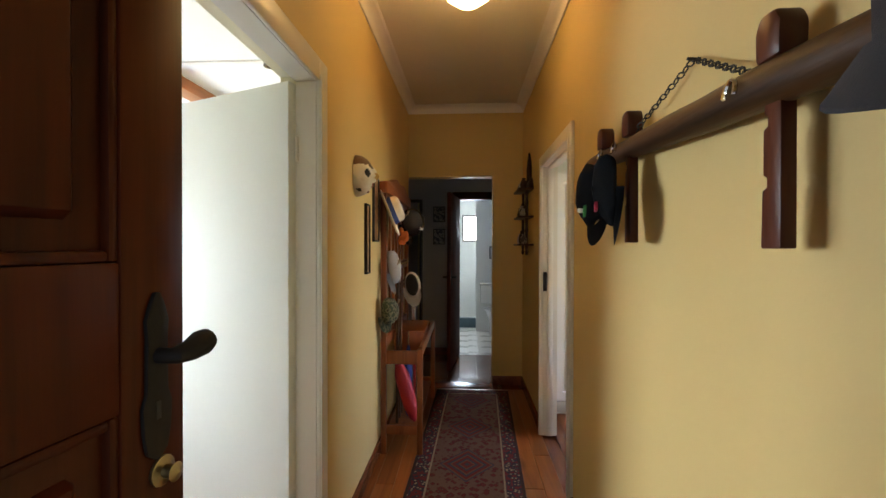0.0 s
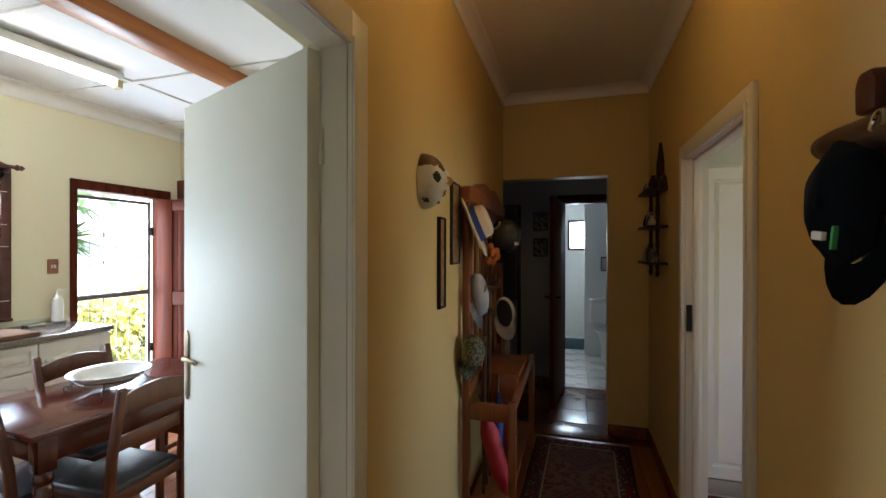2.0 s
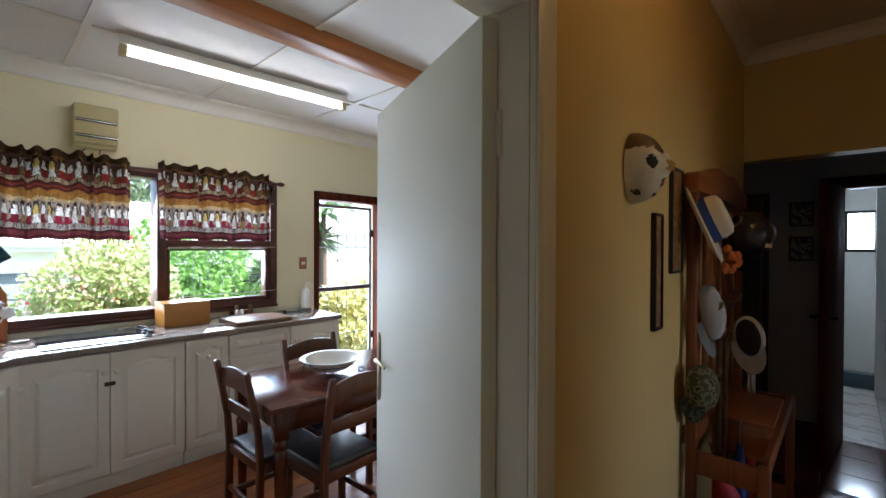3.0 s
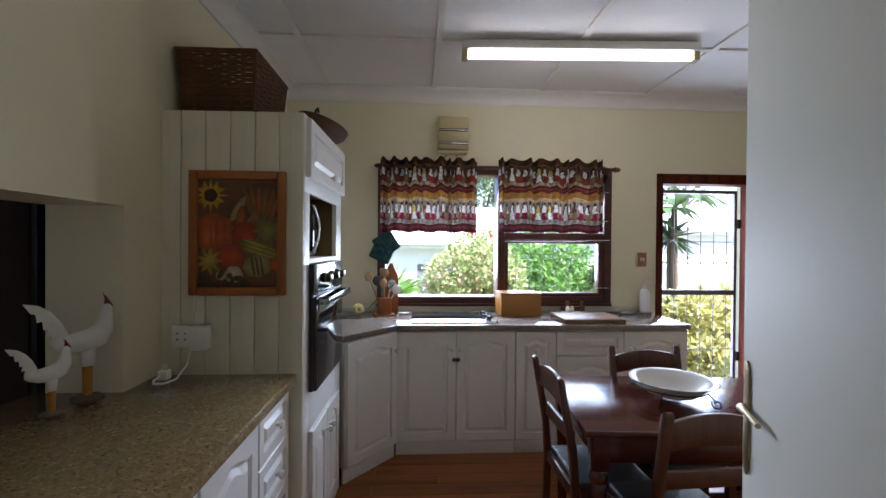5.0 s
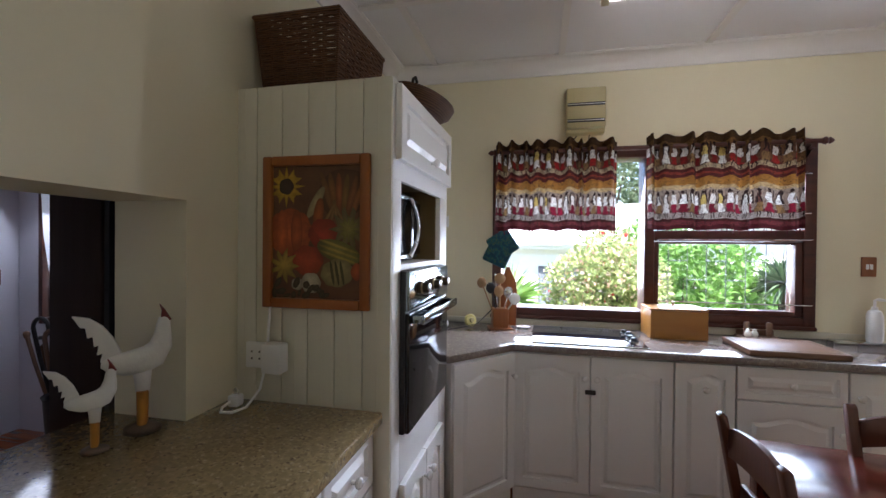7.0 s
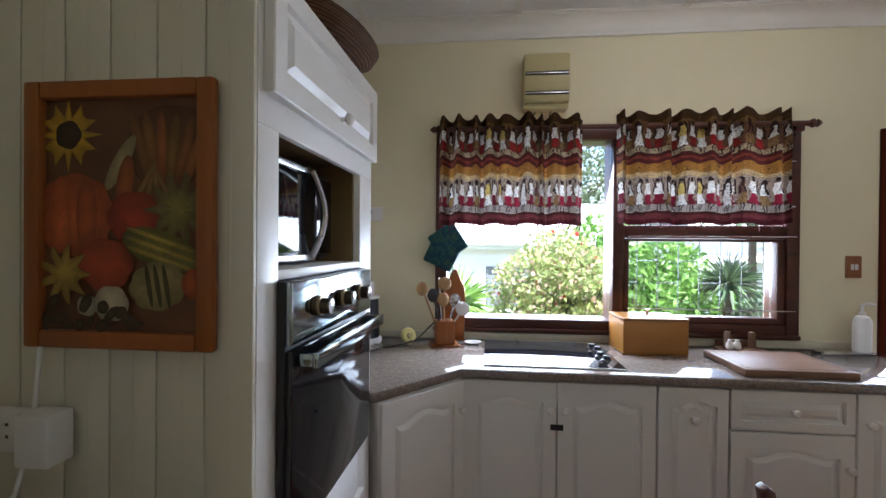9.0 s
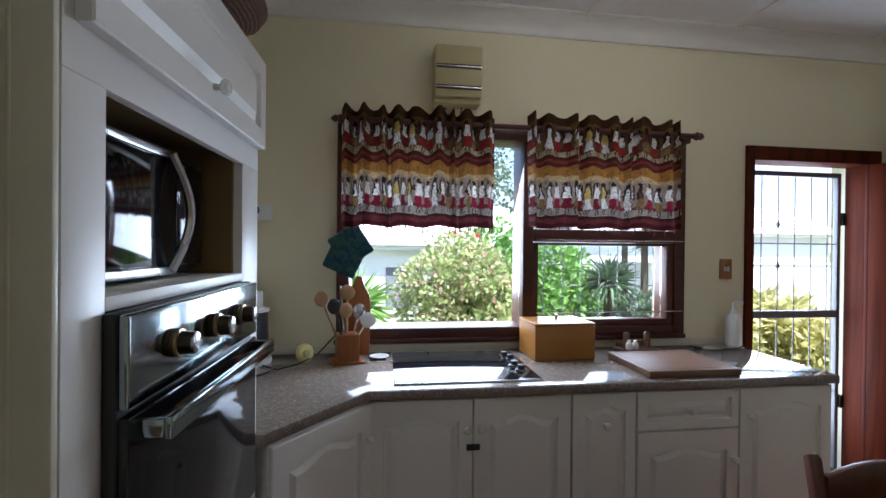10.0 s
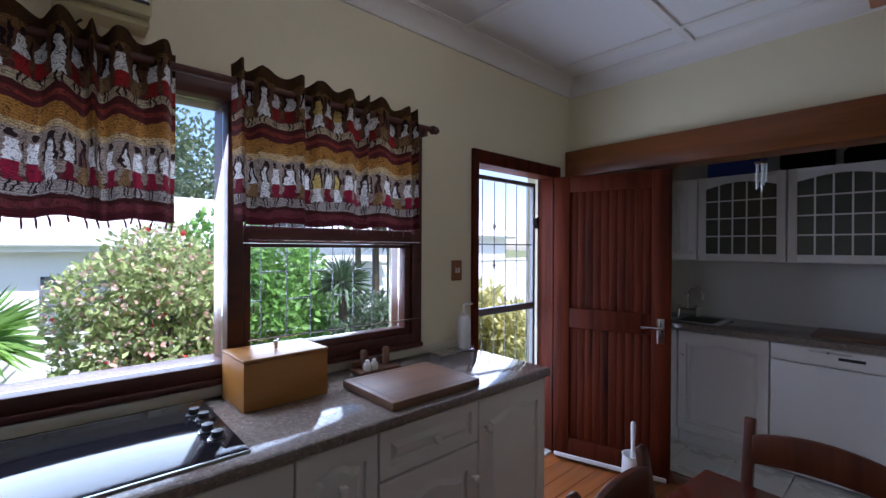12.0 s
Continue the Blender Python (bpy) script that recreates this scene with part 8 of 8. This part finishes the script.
def house(label, x, y0, y1, eave, ridge_x, ridge_z, windows):
    h = thing("house", label, "house", Matrix())
    bm = bm_new()
    box(bm, x - 6, x, y0, y1, GROUND, eave)
    part("wall", bm, M_outside, h)
    part("plinth", boxes((x, x + 0.04, y0, y1, GROUND, GROUND + 0.35), bevel=0.01), M_outside, h)
    part("fascia", boxes((x + 0.30, x + 0.34, y0 - 0.3, y1 + 0.3, eave - 0.10, eave + 0.08), bevel=0.01), M_white, h)
    part("gutter", tube(bm_new(), [(x + 0.39, y0 - 0.3, eave + 0.03), (x + 0.39, y1 + 0.3, eave + 0.03)], 0.05, 10), M_white, h)
    part("soffit", boxes((x, x + 0.30, y0 - 0.3, y1 + 0.3, eave - 0.02, eave + 0.01)), M_white, h)
    bm = bm_new()
    prism(bm, [(x + 0.36, eave + 0.05), (ridge_x, ridge_z), (x - 6.4, eave + 0.05), (x - 6.4, eave + 0.11), (ridge_x, ridge_z + 0.07), (x + 0.36, eave + 0.11)], y0 - 0.35, y1 + 0.35, Y)
    ribs = bm_new()
    n_ = int((y1 - y0) / 0.5)
    for i in range(n_):
        yy = y0 + (y1 - y0) * i / n_
        prism(ribs, [(x + 0.36, eave + 0.11), (ridge_x, ridge_z + 0.07), (ridge_x, ridge_z + 0.10), (x + 0.36, eave + 0.14)], yy - 0.02, yy + 0.02, Y)
    rf = part("roof", bm, M_roof, h)
    part("roof_rib", ribs, M_roof, rf)["kind"] = "stuff"
    for a, b, z0, z1 in windows:
        wn = part("window", boxes((x - 0.02, x + 0.035, a, a + 0.05, z0, z1), (x - 0.02, x + 0.035, b - 0.05, b, z0, z1), (x - 0.02, x + 0.035, a, b, z1 - 0.05, z1), (x - 0.02, x + 0.035, a, b, z0, z0 + 0.05), (x - 0.02, x + 0.03, (a + b) / 2 - 0.02, (a + b) / 2 + 0.02, z0, z1), (x - 0.02, x + 0.03, a, b, (z0 + z1) / 2 - 0.02, (z0 + z1) / 2 + 0.02), bevel=0.004), M_bar, h, "dark window frame")
        part("pane", boxes((x - 0.01, x + 0.012, a + 0.05, b - 0.05, z0 + 0.05, z1 - 0.05)), M_housepane, wn)
        part("sill", boxes((x, x + 0.10, a - 0.05, b + 0.05, z0 - 0.06, z0), bevel=0.008), M_outside, wn)
    return h


M_housepane = paint("far_window_glass", (0.20, 0.22, 0.24), 0.08, 0.1, 1.2, 8, 0.0)
house("white plastered neighbouring house with a pale roof", -13.0, -10.0, 4.6, 1.47, -16.0, 2.75, [(1.10, 2.07, -0.13, 0.92), (-3.5, -2.2, -0.1, 0.9)])
house("white house beyond the garden with small dark windows", -15.5, 7.4, 17.0, 2.0, -18.5, 3.2, [(9.35, 10.1, 0.5, 0.98), (12.4, 13.4, 0.6, 1.2)])
gw = thing("garden_wall", "low white plastered garden wall with a coping", "garden wall", Matrix())
part("wall", boxes((-11.1, -10.95, -9.0, 2.6, GROUND, 0.04)), M_outside, gw)
part("coping", boxes((-11.14, -10.91, -9.0, 2.6, 0.04, 0.09), bevel=0.01), M_outside, gw)
gw = thing("garden_wall", "white boundary wall behind the sunlit plants", "garden wall", Matrix())
part("wall", boxes((-12.6, -12.45, 4.9, 16.0, GROUND, 1.05)), M_outside, gw)
part("coping", boxes((-12.64, -12.41, 4.9, 16.0, 1.05, 1.11), bevel=0.01), M_outside, gw)

# ---- boards and tiles of the floors ----
rnd = random.Random(7)
plank_meshes = {}


def piece_mesh(kind, sx, sy, thick, ease, material):
    key = (kind, round(sx, 3), round(sy, 3))
    if key not in plank_meshes:
        bm = bm_new()
        e = ease
        lo = [bm.verts.new(p) for p in ((0, 0, -thick), (sx, 0, -thick), (sx, sy, -thick), (0, sy, -thick))]
        md = [bm.verts.new(p) for p in ((0, 0, -e), (sx, 0, -e), (sx, sy, -e), (0, sy, -e))]
        up = [bm.verts.new(p) for p in ((e, e, 0), (sx - e, e, 0), (sx - e, sy - e, 0), (e, sy - e, 0))]
        for a, b in ((lo, md), (md, up)):
            for i in range(4):
                bm.faces.new((a[i], a[(i + 1) % 4], b[(i + 1) % 4], b[i]))
        bm.faces.new(up)
        bm.faces.new(lo[::-1])
        plank_meshes[key] = mesh_of(kind, bm, material, 20)
    return plank_meshes[key]


def lay_planks(floor, x0, x1, y0, y1, width, material):
    n = max(1, round((x1 - x0) / width))
    w_ = (x1 - x0) / n
    for i in range(n):
        y = y0
        first = rnd.choice((0.8, 1.2, 1.6))
        while y < y1 - 0.01:
            L_ = min(first, y1 - y)
            if y1 - (y + L_) < 0.3:
                L_ = y1 - y
            ob = new("plank", piece_mesh("plank_" + material.name, w_ - 0.0015, L_ - 0.0015, 0.02, 0.002, material))
            ob.parent = floor
            ob.location = (x0 + i * w_, y, rnd.uniform(-0.0008, 0.0008))
            y += L_
            first = rnd.choice((1.2, 1.6, 2.0))


def lay_tiles(floor, x0, x1, y0, y1, size, material, joint=0.004):
    nx, ny = max(1, round((x1 - x0) / size)), max(1, round((y1 - y0) / size))
    for i in range(nx):
        for j in range(ny):
            ob = new("tile", piece_mesh("tile_" + material.name, (x1 - x0) / nx - joint, (y1 - y0) / ny - joint, 0.014, 0.002, material))
            ob.parent = floor
            ob.location = (x0 + i * (x1 - x0) / nx, y0 + j * (y1 - y0) / ny, rnd.uniform(-0.0006, 0.0006))


floor, floor_p = bpy.data.objects["floor"], bpy.data.objects["floor_passage"]
lay_planks(floor, KW + 0.01, KE, KS, KN, 0.115, M_floor)
lay_planks(floor, KE, HR, -0.34, 4.17, 0.112, M_floor)
M_redtile = paint("polished_red_tile", (0.17, 0.055, 0.030), 0.14, 0.25, 5, 60, 0.02)
lay_tiles(floor_p, -1.4, 0.8, HEND + 0.15, PY, 0.30, M_redtile)
lay_tiles(floor_p, KW, -2.05, KN + 0.155, 5.45, 0.33, M_tile)
lay_tiles(floor_p, -0.8, 1.3, PY + 0.01, 8.0, 0.34, M_tile)
